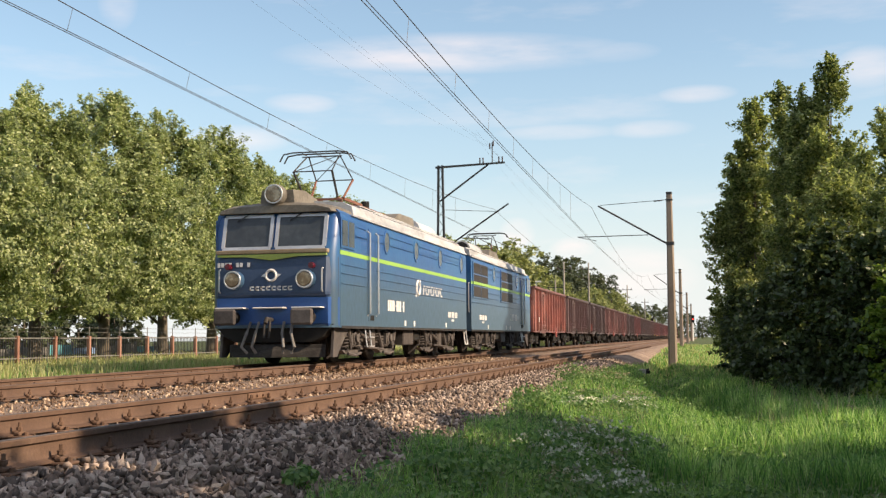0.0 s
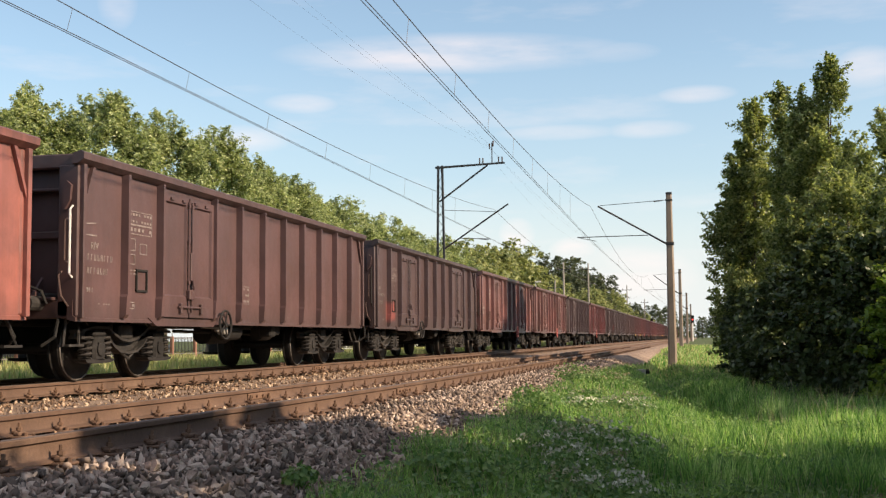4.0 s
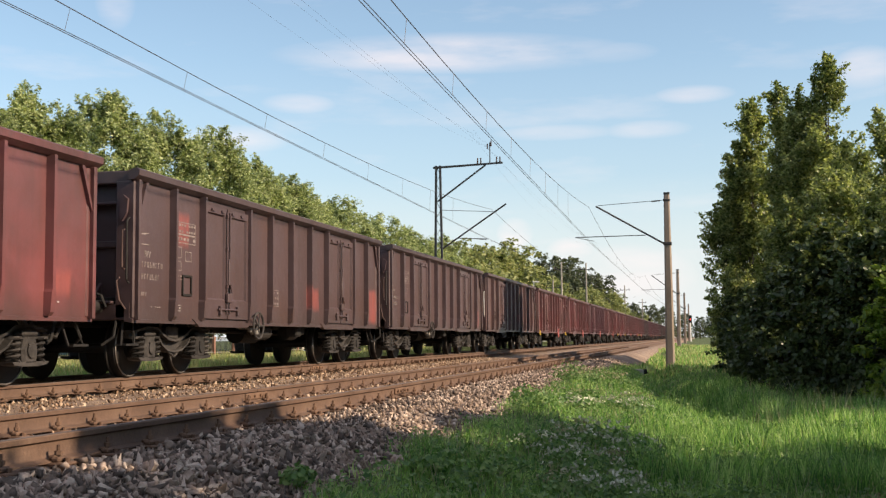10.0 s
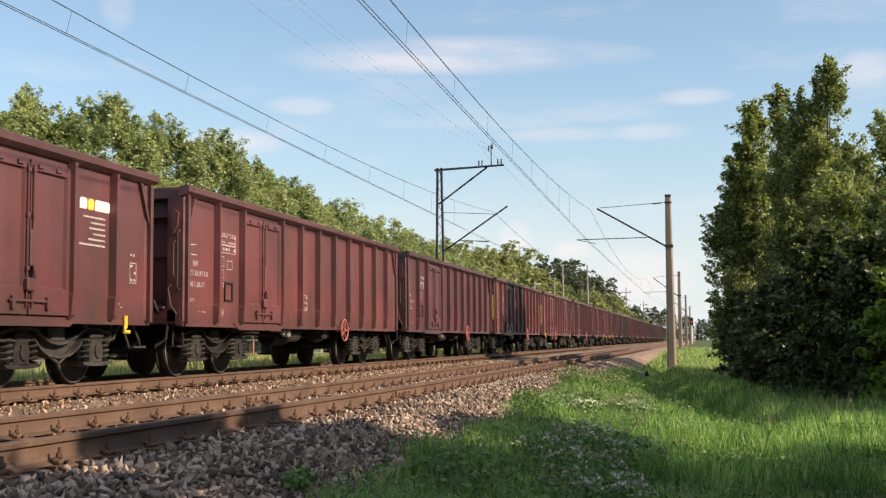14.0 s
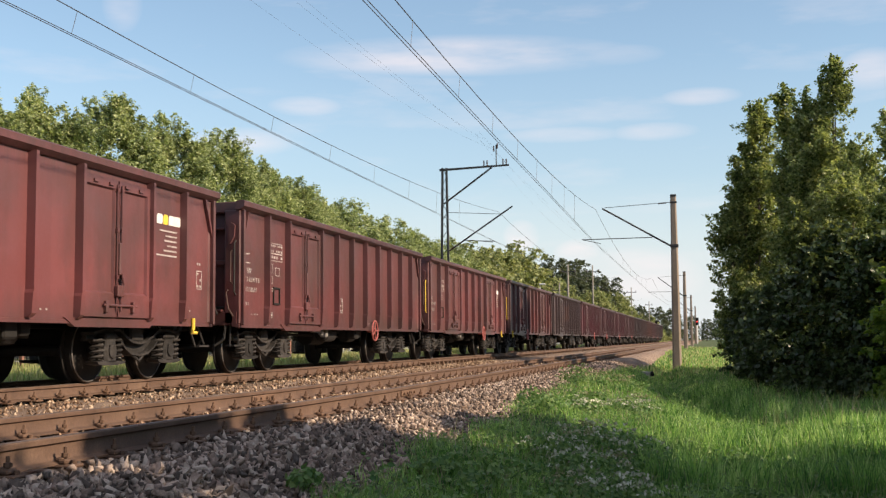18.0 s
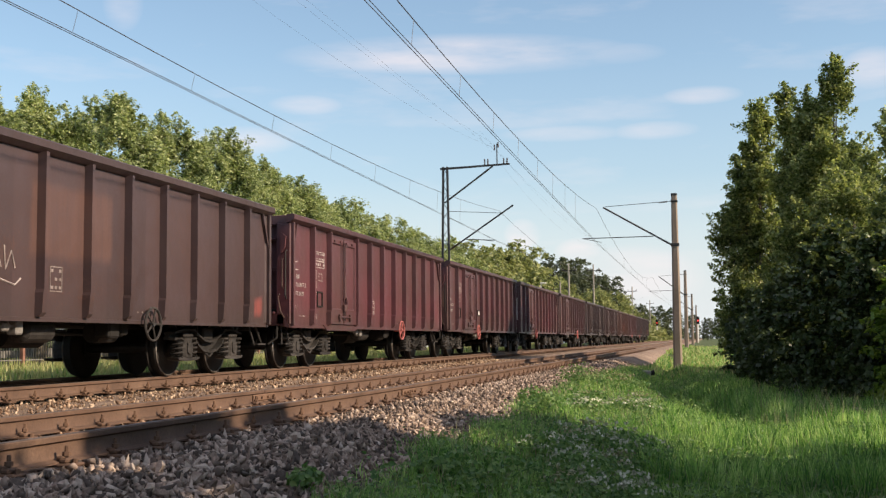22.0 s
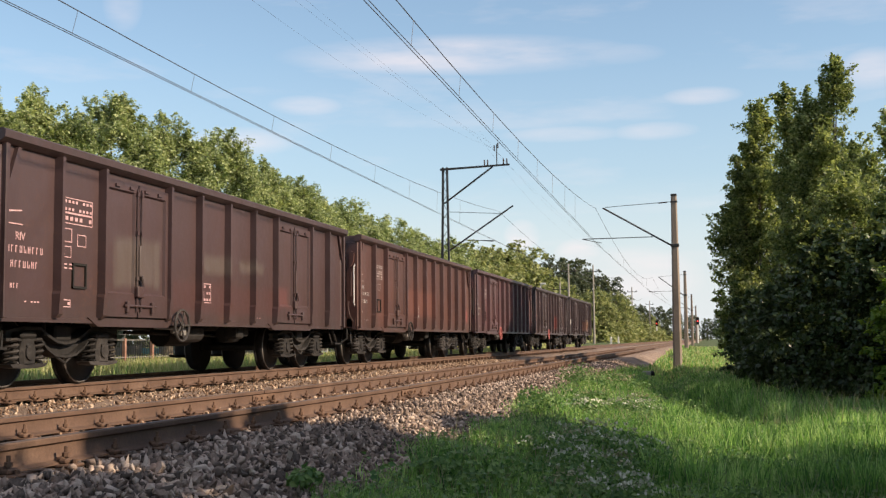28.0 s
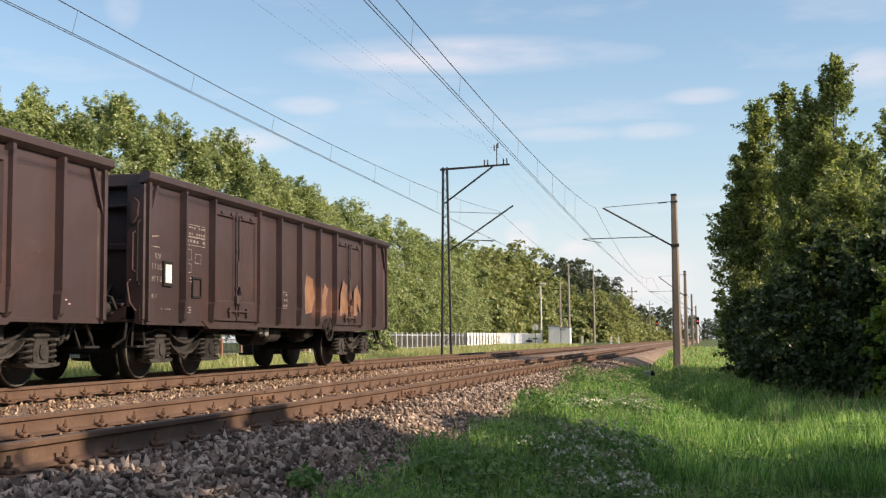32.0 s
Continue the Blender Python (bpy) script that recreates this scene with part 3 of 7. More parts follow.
def build_concrete_pole(x, y, top, reach, wire_z):
    """Concrete pole beside the near track with a raked bracket, stay and registration arm."""
    base = ground_height(x, y) - 0.3
    t = holder("catenary_pole", pose(x, y, base), "weathered concrete catenary pole with a raked steel bracket", "catenary pole", "catenary poles of the near track")
    h = top - base
    part("shaft", Shape().loft([[(a * r, b * r, z) for a, b in ((-1, -0.6), (-0.6, -1), (0.6, -1), (1, -0.6), (1, 0.6), (0.6, 1), (-0.6, 1), (-1, 0.6))]
                                for z, r in ((0, 0.21), (h * 0.5, 0.175), (h, 0.13))]), M_POLE, t, "tapered brownish concrete shaft")
    part("pole_cap", Shape().box(-0.14, 0.14, -0.14, 0.14, h, h + 0.1, 0.02), M_DARKSTEEL, t)
    z0 = 4.63 + (wire_z - 4.9) - base
    part("bracket_tube", Shape().tube([(-0.15, 0, z0), (-reach, 0, z0 + 1.83)], 0.04, 8), M_DARKSTEEL, t, "raked steel bracket tube")
    s = Shape()
    insulator(s, (-0.2, 0, z0 + 0.03), (-0.62, 0, z0 + 0.27))
    part("insulator", s, M_INSUL, t, "ribbed brown insulator")
    part("stay_rod", Shape().tube([(-0.12, 0, h - 0.25), (-reach + 0.1, 0, z0 + 1.86)], 0.014, 6), M_DARKSTEEL, t)
    s = Shape()
    insulator(s, (-0.3, 0, h - 0.27), (-0.7, 0, h - 0.3), 0.04)
    part("insulator", s, M_INSUL, t)
    part("registration_arm", Shape().tube([(-0.98, 0, z0 + 0.42), (-reach - 0.98, 0, z0 + 0.4)], 0.022, 6), M_DARKSTEEL, t)
    part("steady_arm", Shape().tube([(-reach - 0.9, 0, z0 + 0.38), (-reach - 0.1, 0, z0 + 0.2)], 0.014, 6), M_DARKSTEEL, t)
    part("bracket_band", Shape().box(-0.19, 0.19, -0.2, 0.2, z0 - 0.07, z0 + 0.07, 0.02), M_DARKSTEEL, t)
    part("stay_band", Shape().box(-0.16, 0.16, -0.16, 0.16, h - 0.3, h - 0.22, 0.02), M_DARKSTEEL, t)
    return t


def build_lattice_mast(x, y, top):
    """Lattice mast of two channels beyond the far track with a gantry arm, insulators and a raked bracket."""
    base = ground_height(x, y) - 0.2
    h = top - base
    t = holder("lattice_mast", pose(x, y, base), "dark steel lattice catenary mast with a gantry arm", "catenary mast", "lattice masts of the far track")
    for q in (-1, 1):
        part("leg", Shape().loft([[(q * w + a, b, z) for a, b in ((-0.045, -0.08), (0.045, -0.08), (0.045, 0.08), (-0.045, 0.08))] for z, w in ((0, 0.24), (h, 0.1))]), M_DARKSTEEL, t)
    n = 22
    for i in range(n):
        z, zz = h * i / n, h * (i + 1) / n
        w, ww = 0.24 - 0.14 * i / n, 0.24 - 0.14 * (i + 1) / n
        q = 1 if i % 2 else -1
        part("lacing_bar", Shape().tube([(q * w, 0, z), (-q * ww, 0, zz)], 0.014, 5), M_DARKSTEEL, t)
    k = h
    part("gantry_arm", Shape().extrude([(-0.25, k - 0.15), (3.25, k - 0.02), (3.25, k + 0.06), (-0.25, k - 0.05)], "y", -0.05, 0.05), M_DARKSTEEL, t)
    part("gantry_strut", Shape().tube([(-0.05, 0, k - 1.8), (2.4, 0, k - 0.06)], 0.045, 8), M_DARKSTEEL, t)
    part("feeder_post", Shape().tube([(2.62, 0, k - 0.05), (2.62, 0, k + 1.05)], 0.028, 6), M_DARKSTEEL, t)
    for ux, uz in ((2.0, k + 0.02), (2.16, k + 0.02), (2.95, k + 0.05), (3.12, k + 0.05), (2.5, k + 0.72), (2.68, k + 0.85)):
        s = Shape()
        insulator(s, (ux, 0, uz), (ux, 0, uz + 0.28), 0.045, 4)
        part("insulator", s, M_INSUL, t, "brown pin insulator")
    z0 = 4.99 - base
    part("bracket_tube", Shape().tube([(0.2, 0, z0), (3.4, 0, z0 + 2.12)], 0.04, 8), M_DARKSTEEL, t, "raked steel bracket tube")
    s = Shape()
    insulator(s, (0.25, 0, z0 + 0.03), (0.65, 0, z0 + 0.3))
    part("insulator", s, M_INSUL, t)
    part("stay_rod", Shape().tube([(0.1, 0, z0 + 1.92), (2.8, 0, z0 + 1.75)], 0.014, 6), M_DARKSTEEL, t)
    part("registration_arm", Shape().tube([(0.95, 0, z0 + 0.5), (2.5, 0, z0 + 0.42)], 0.02, 6), M_DARKSTEEL, t)
    part("steady_arm", Shape().tube([(1.3, 0, z0 + 0.5), (2.4, 0, z0 + 0.38)], 0.014, 6), M_DARKSTEEL, t)
    return t


def wire(name, pts, r, label, kinds=("overhead wire", "overhead wires")):
    s = Shape()
    s.tube(pts, r, 5)
    return tagged(part(name, s, M_WIRE), label, kinds[0], kinds[1])


def span(a, b, sag, n=14):
    """Points of a wire hung from a to b."""
    a, b = Vector(a), Vector(b)
    return [a.lerp(b, i / n) - Vector((0, 0, 4 * sag * (i / n) * (1 - i / n))) for i in range(n + 1)]


def build_overhead():
    near_y = [-15.3, 53.3, 115, 177, 239]
    far_y = [-13, 55, 117, 179]
    for x, y in zip((-1.36, -2.05, -2.25, -2.25), near_y[1:]):
        build_concrete_pole(x, y, 7.08, 3.25 + x + 1.36, 5.08)
    build_lattice_mast(-12.52, 55, 9.13)
    for track, ys, zc, zm, sag, xs, first, step in ((NEAR_X, near_y, 5.0, 6.62, 1.18, (1.16, -0.08, -0.35, 0.25, -0.2), 16.5, 3.75),
                                                    (FAR_X, far_y, 5.3, 6.85, 1.19, (0.39, -0.39, 0.25, -0.25), 15.5, 4.25)):
        for i in range(len(ys) - 1):
            a, b = (track + xs[i], ys[i]), (track + xs[i + 1], ys[i + 1])
            wire("messenger_wire", span((*a, zm), (*b, zm), sag, 20), 0.0085, "dark messenger wire of the overhead line")
            for d in (-0.03, 0.03):
                wire("contact_wire", span((a[0] + d, a[1], zc), (b[0] + d, b[1], zc), 0.02), 0.0065, "dark copper contact wire of the overhead line")
            if i < 2:
                length = b[1] - a[1]
                for j in range(-6, 40):
                    k = (first + step * j - ys[0] - (length if i else 0)) / length
                    if (i == 0 and 0.08 < k < 0.9) or (i == 1 and 0.2 < k < 0.8 and j % 2):
                        x, y = a[0] + (b[0] - a[0]) * k, a[1] + length * k
                        wire("dropper", [(x, y + 0.15, zm - 4 * sag * k * (1 - k)), (x, y, zc)], 0.004, "thin dropper wire between messenger and contact wire", ("dropper", "droppers"))
    # feeder wires from the insulators of the mast
    for x, z, sag in ((-10.1, 10.0, 1.55), (-9.95, 10.1, 0.95), (-9.5, 9.45, 0.45)):
        for y in (55, 117):
            wire("feeder_wire", span((x, y - 66, z), (x, y, z), sag), 0.0019, "thin aerial feeder wire above the line", ("feeder wire", "feeder wires"))


# ---- the train ----
MESHES = {}


def cached(key, build):
    if key not in MESHES:
        MESHES[key] = build()
    return MESHES[key]


def wheelset_shape():
    s = Shape()
    for q in (-1, 1):
        s.wheel(q * 0.69, q * 0.825, 0, 0, 0.46, 24)
        s.wheel(q * 0.66, q * 0.70, 0, 0, 0.49, 24)
        s.wheel(q * 0.815, q * 0.835, 0, 0, 0.17, 12)
        s.wheel(q * 0.62, q * 0.70, 0, 0, 0.12, 10)
    s.tube([(-0.9, 0, 0), (0.9, 0, 0)], 0.075, 12)
    return s


def rim_shape(q):
    return Shape().torus((q * 0.832, 0, 0), (1, 0, 0), 0.44, 0.012, 24, 4)


def coil_shape(x, y, z0, z1, r):
    s = Shape()
    pts = []
    turns, per = 4, 7
    for i in range(int(turns * per) + 1):
        a = 2 * math.pi * i / per
        pts.append((x + r * math.cos(a), y + r * math.sin(a), z0 + (z1 - z0) * i / (turns * per)))
    s.tube(pts, 0.022, 4)
    return s


def wagon_bogie(parent, y0, copies):
    """Two-axle freight bogie with pressed side frames, axle boxes and coil springs."""
    def frame_shape(q):
        s = Shape()
        # swan-neck frame: high over the springs, dropping to a curved middle
        top = [(1.34, 0.7), (0.95, 0.76), (0.6, 0.75), (0.42, 0.66), (0.22, 0.585), (0.0, 0.56), (-0.22, 0.585), (-0.42, 0.66), (-0.6, 0.75), (-0.95, 0.76), (-1.34, 0.7)]
        low = [(-1.34, 0.61), (-0.58, 0.61), (-0.45, 0.5), (-0.25, 0.41), (0.0, 0.385), (0.25, 0.41), (0.45, 0.5), (0.58, 0.61), (1.34, 0.61)]
        s.extrude(low + top, "x", q * 0.98, q * 1.05)
        for rim in (top[::-1], low):
            for (a, za), (b, zb) in zip(rim[:-1], rim[1:]):
                s.extrude([(a, za - 0.018), (b, zb - 0.018), (b, zb + 0.018), (a, za + 0.018)], "x", q * 0.96, q * 1.16)
        s.box(q * 0.9, q * 1.12, -0.2, 0.2, 0.58, 0.8, 0.03)
        s.tube([(q * 1.13, -0.5, 0.84), (q * 1.13, -0.5, 0.66)], 0.03, 6)
        s.tube([(q * 1.1, -0.34, 0.46), (q * 1.14, 0.0, 0.3), (q * 1.1, 0.34, 0.46)], 0.02, 6)
        return s

    def box_shape(q, a):
        s = Shape()
        s.loft([[(q * x, a - w, 0.3), (q * x, a - w - 0.02, 0.46), (q * x, a - w * 0.7, 0.62), (q * x, a + w * 0.7, 0.62), (q * x, a + w + 0.02, 0.46), (q * x, a + w, 0.3)] for x, w in ((0.96, 0.15), (1.16, 0.15), (1.2, 0.11))])
        s.extrude([(a - 0.4, 0.31), (a - 0.36, 0.27), (a - 0.14, 0.25), (a + 0.14, 0.25), (a + 0.36, 0.27), (a + 0.4, 0.31)], "x", q * 1.0, q * 1.2)
        s.box(q * 0.98, q * 1.2, a - 0.17, a + 0.17, 0.62, 0.7, 0.03)
        s.wheel(q * 1.19, q * 1.225, a, 0.45, 0.1, 14)
        for k in (-0.07, 0.07):
            s.tube([(q * 1.2, a + k, 0.53), (q * 1.22, a + k, 0.53)], 0.018, 6)
        return s

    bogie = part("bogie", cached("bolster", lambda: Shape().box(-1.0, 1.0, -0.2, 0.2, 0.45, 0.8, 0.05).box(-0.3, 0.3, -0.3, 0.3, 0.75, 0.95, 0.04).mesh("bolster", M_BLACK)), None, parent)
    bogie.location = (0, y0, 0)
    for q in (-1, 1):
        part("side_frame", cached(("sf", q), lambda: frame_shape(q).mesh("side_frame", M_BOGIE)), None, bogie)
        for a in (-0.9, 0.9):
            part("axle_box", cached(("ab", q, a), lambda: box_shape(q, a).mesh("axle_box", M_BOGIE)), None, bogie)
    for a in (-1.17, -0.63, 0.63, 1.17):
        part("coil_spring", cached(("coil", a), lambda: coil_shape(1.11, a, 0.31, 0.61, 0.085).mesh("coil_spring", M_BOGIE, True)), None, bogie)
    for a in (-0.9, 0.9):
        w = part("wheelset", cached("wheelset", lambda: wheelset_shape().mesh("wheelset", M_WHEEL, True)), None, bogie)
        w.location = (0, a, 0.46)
        WHEELS.append((w, a, 0.46))
        if copies:
            for q in (-1, 1):
                part("tyre_rim", cached(("tyre", q), lambda: rim_shape(q).mesh("tyre_rim", M_TYRE, True)), None, w, "bright worn wheel rim")
    return bogie


WHEELS = []


def lettering(parent, blocks, q, material, label):
    """Painted tables, frames and rows of characters, as thin bars standing 3 mm off the side sheet."""
    s = Shape()
    x0, x1 = q * 1.4225, q * 1.4255
    d = 0.012
    for kind, y, z, w, h, rows, cols in blocks:
        if kind in ("table", "frame"):
            for a, b, lo, hi in ((y, y + w, z, z + d), (y, y + w, z + h - d, z + h), (y, y + d, z + d, z + h - d), (y + w - d, y + w, z + d, z + h - d)):
                s.box(x0, x1, a, b, lo, hi)
            if kind == "frame":
                continue
        cw, ch = w / cols, h / rows
        for r in range(rows):
            for c in range(cols):
                k = (c * 7 + r * 3 + int(abs(y) * 10)) % 5
                a, b = y + (c + 0.2) * cw, y + (c + 0.78) * cw
                lo, hi = z + r * ch + ch * 0.2, z + r * ch + ch * 0.8
                if kind != "text":
                    if k != 1:
                        s.box(x0, x1, a, b, lo + (hi - lo) * 0.2, hi - (hi - lo) * 0.2)
                    continue
                s.box(x0, x1, a, a + 0.014, lo, hi)
                if k in (0, 2, 3):
                    s.box(x0, x1, b - 0.014, b, lo, hi if k else (lo + hi) / 2)
                zz = (lo, hi - 0.014, (lo + hi) / 2)[k % 3]
                s.box(x0, x1, a + 0.014, b - 0.014, zz, zz + 0.014)
    if s.v:
        tagged(part("lettering", s, material, parent, label), kind="stuff")


def word_mesh(text, size, name, material):
    """Letters of the built-in font as a thin mesh standing upright, reading along +y."""
    cu = bpy.data.curves.new(name, "FONT")
    cu.body, cu.size, cu.extrude, cu.align_x = text, size, 0.0015, "LEFT"
    tmp = bpy.data.objects.new(name, cu)
    me = bpy.data.meshes.new_from_object(tmp)
    bpy.data.objects.remove(tmp)
    me.transform(Matrix(((0, 0, 1, 0), (1, 0, 0, 0), (0, 1, 0, 0), (0, 0, 0, 1))))
    me.materials.clear()
    me.materials.append(material)
    return me


RIBS_TWO = (-5.23, -4.15, -2.2, -1.11, 0.02, 1.15, 2.25, 4.2, 5.3)
RIBS_ONE = (-5.23, -4.15, -2.2, -1.11, -0.02, 1.06, 2.13, 3.2, 4.27, 5.35)


def build_wagon(paint, doors, look_of):
    """Open high-sided bogie wagon. doors: where the door pairs are; look_of: label, colours of handwheel and lettering, extras."""
    t = holder("freight_wagon", pose(FAR_X, 0, 0), look_of["label"], "freight wagon", "open freight wagons of the train")
    ribs = RIBS_TWO if len(doors) == 2 else RIBS_ONE
    key = len(doors)
    T, HL = 3.0, 6.45

    def put_part(name, key2, build, label="", mat=None):
        ob = part(name, cached((key2, name), lambda: build().mesh(name, M_BLACK)), None, t, label)
        return repaint(ob, mat or paint)

    def sheet(q):
        s = Shape()
        s.box(q * 1.38, q * 1.42, 0.03 - HL, HL - 0.03, 0.86, T - 0.06)
        return s

    def rib(q, y):
        s = Shape()
        x0 = q * 1.42
        return s.loft([[(x0, y - w - 0.012, z), (q * d, y - w, z), (q * d, y + w, z), (x0, y + w + 0.012, z)] for z, w, d in ((0.88, 0.045, 1.47), (0.93, 0.048, 1.515), (1.18, 0.046, 1.532), (1.22, 0.032, 1.534), (T - 0.08, 0.032, 1.534))])

    def sill(q):
        s = Shape()
        s.extrude([(q * 1.3, 0.84), (q * 1.426, 0.82), (q * 1.426, 0.87), (q * 1.38, 0.9), (q * 1.38, 1.1), (q * 1.3, 1.1)], "y", -HL - 0.012, HL + 0.012)
        return s

    def rim(q):
        s = Shape()
        s.extrude([(q * 1.36, T - 0.1), (q * 1.46, T - 0.09), (q * 1.54, T - 0.035), (q * 1.545, T + 0.05), (q * 1.5, T + 0.075), (q * 1.38, T + 0.05)], "y", -HL - 0.06, HL + 0.06)
        return s

    def door_leaf(q, a, b):
        # pressed leaf: a raised border round a sunk panel, with a low cross rib
        s = Shape()
        z0, z1 = 0.92, T - 0.18
        x0, x1, xm = q * 1.42, q * 1.48, q * 1.44
        outer = [(a, z0), (b, z0), (b, z1), (a, z1)]
        inner = [(a + 0.08, 1.24), (b - 0.08, 1.24), (b - 0.08, z1 - 0.12), (a + 0.08, z1 - 0.12)]
        deep = [(a + 0.1, 1.27), (b - 0.1, 1.27), (b - 0.1, z1 - 0.14), (a + 0.1, z1 - 0.14)]
        return s.loft([[(x0, y, z) for y, z in outer], [(x1, y, z) for y, z in outer], [(x1, y, z) for y, z in inner], [(xm, y, z) for y, z in deep]])

    def door_apron(q, y0, y1):
        s = Shape()
        s.extrude([(y0 - 0.3, 0.9), (y0 - 0.05, 0.78), (y1 + 0.05, 0.78), (y1 + 0.25, 0.9)], "x", q * 1.36, q * 1.44)
        return s

    def door_bar(q, y0, y1):
        s = Shape()
        m = (y0 + y1) / 2
        for k in (-0.06, 0.06):
            s.tube([(q * 1.5, m + k, 1.0), (q * 1.5, m + k, T - 0.24)], 0.014, 6)
            for z in (T - 0.34, 2.1, 1.45):
                s.box(min(q * 1.475, q * 1.52), max(q * 1.475, q * 1.52), m + k - 0.03, m + k + 0.03, z, z + 0.05)
        s.box(min(q * 1.48, q * 1.535), max(q * 1.48, q * 1.535), m - 0.035, m + 0.035, 1.5, 1.95, 0.012)
        s.box(min(q * 1.48, q * 1.55), max(q * 1.48, q * 1.55), m - 0.1, m + 0.08, 1.2, 1.36, 0.015)
        s.tube([(q * 1.535, m + 0.02, 1.52), (q * 1.55, m + 0.05, 1.36), (q * 1.53, m - 0.02, 1.2)], 0.018, 6)
        # bottom locking bar with its brackets, and the hinges at the top
        s.tube([(q * 1.505, m - 0.42, 1.08), (q * 1.505, m + 0.5, 1.08)], 0.018, 6)
        for k in (m - 0.34, m + 0.4):
            s.box(min(q * 1.475, q * 1.53), max(q * 1.475, q * 1.53), k - 0.035, k + 0.035, 0.98, 1.14, 0.008)
        for k in (y0 + 0.35, m - 0.22, m + 0.22, y1 - 0.35):
            s.box(min(q * 1.475, q * 1.505), max(q * 1.475, q * 1.505), k - 0.06, k + 0.06, T - 0.27, T - 0.23)
        return s

    def end_pieces(q):
        y = q * (HL - 0.22)
        yield "end_sheet", 0, (-1.38, 1.38, y - 0.02, y + 0.02, 1.0, T - 0.05)
        for k, (w, d, z0, z1) in enumerate(((1.4, 0.2, T - 0.14, T + 0.05), (1.38, 0.09, 1.93, 2.03), (1.4, 0.22, 0.86, 1.1))):
            yield "end_beam", k, (-w, w, min(y + q * 0.02, y + q * d), max(y + q * 0.02, y + q * d), z0, z1, 0.015)
        for k, x in enumerate((-0.5, 0.5)):
            yield "end_post", k, (x - 0.06, x + 0.06, min(y + q * 0.02, y + q * 0.1), max(y + q * 0.02, y + q * 0.1), 1.1, T - 0.14, 0.015)

    def corner(q, e):
        s = Shape()
        ys = sorted((e * HL, e * (HL - 0.16)))
        s.box(min(q * 1.14, q * 1.44), max(q * 1.14, q * 1.44), ys[0], ys[1], 0.88, T - 0.1, 0.02)
        # upright on the side at the corner, braced to the rim
        m = e * (HL - 0.07)
        s.box(min(q * 1.425, q * 1.505), max(q * 1.425, q * 1.505), m - 0.038, m + 0.038, 0.86, T - 0.09, 0.008)
        g = m - e * 0.24
        s.extrude([(m - e * 0.03, T - 0.72), (m - e * 0.03, T - 0.62), (g, T - 0.1), (g - e * 0.07, T - 0.1)], "x", q * 1.425, q * 1.475)
        return s

    def grab(q, e):
        s = Shape()
        y = e * (HL + 0.07)
        s.tube([(q * 1.36, e * HL, 2.35), (q * 1.36, y, 2.3), (q * 1.36, y, 1.45), (q * 1.36, e * HL, 1.4)], 0.016, 6)
        return s

    def corner_loop(q, e):
        # hand loop and lamp bracket on the corner post
        y = e * (HL + 0.02)
        return Shape().tube([(q * 1.3, y, 2.18), (q * 1.3, y + e * 0.07, 2.16), (q * 1.3, y + e * 0.07, 1.62), (q * 1.3, y, 1.6)], 0.012, 5).tube([(q * 1.22, y, 1.48), (q * 1.22, y + e * 0.08, 1.42), (q * 1.27, y + e * 0.09, 1.15), (q * 1.32, y, 1.02)], 0.014, 6)

    def lamp_bracket(q, e):
        y = e * (HL + 0.005)
        return Shape().loft([[(q * 1.24, y, z), (q * 1.24 + w, y, z), (q * 1.24 + w, y + e * 0.05, z), (q * 1.24, y + e * 0.05, z)] for z, w in ((2.3, 0.03), (2.42, 0.1), (2.62, 0.12), (2.68, 0.05))])

    def end_shelf(e, upper):
        # pressed ledge under the top beam and a lower board over the buffer beam
        y = e * (HL - 0.2)
        a, b = sorted((y, y + e * 0.16))
        c, d = sorted((y, y + e * 0.3))
        if upper:
            return Shape().box(-1.12, 1.12, a, b, 2.56, 2.6, 0.01)
        return Shape().box(-1.12, 1.12, c, d, 1.1, 1.14, 0.01).extrude([(y, 1.14), (y + e * 0.26, 1.14), (y, 1.42)], "x", 0.78, 0.82).extrude([(y, 1.14), (y + e * 0.26, 1.14), (y, 1.42)], "x", -0.82, -0.78)

    def cutoff_cock(e):
        y = e * HL
        return Shape().tube([(-0.5, y, 1.2), (0.2, y + e * 0.1, 1.24), (0.75, y + e * 0.06, 1.3), (0.98, y + e * 0.1, 1.22), (1.06, y + e * 0.1, 1.05)], 0.02, 6).box(0.5, 0.62, min(y, y + e * 0.14), max(y, y + e * 0.14), 1.16, 1.36, 0.02)

    def brake_hose(e, q):
        y = e * HL
        return Shape().tube([(q * 0.32, y, 0.98), (q * 0.34, y + e * 0.24, 0.86), (q * 0.36, y + e * 0.4, 0.58), (q * 0.3, y + e * 0.52, 0.5)], 0.03, 6)

    def brake_pipe(e, q):
        y = e * HL
        return Shape().tube([(q * 1.15, y - e * 0.05, 0.9), (q * 1.2, y + e * 0.12, 0.62), (q * 1.05, y + e * 0.2, 0.5)], 0.022, 6)

    def buffers(e):
        s = Shape()
        y = e * 6.4
        for x in (-0.875, 0.875):
            s.tube([(x, y - e * 0.3, 1.06), (x, y + e * 0.35, 1.06)], 0.1, 12)
            s.tube([(x, y + e * 0.33, 1.06), (x, y + e * 0.58, 1.06)], 0.075, 12)
            s.tube([(x, y + e * 0.58, 1.06), (x, y + e * 0.615, 1.06)], [0.21, 0.23], 18)
        s.tube([(0, y, 1.02), (0, y + e * 0.5, 0.98), (0, y + e * 0.62, 0.86)], 0.045, 8)
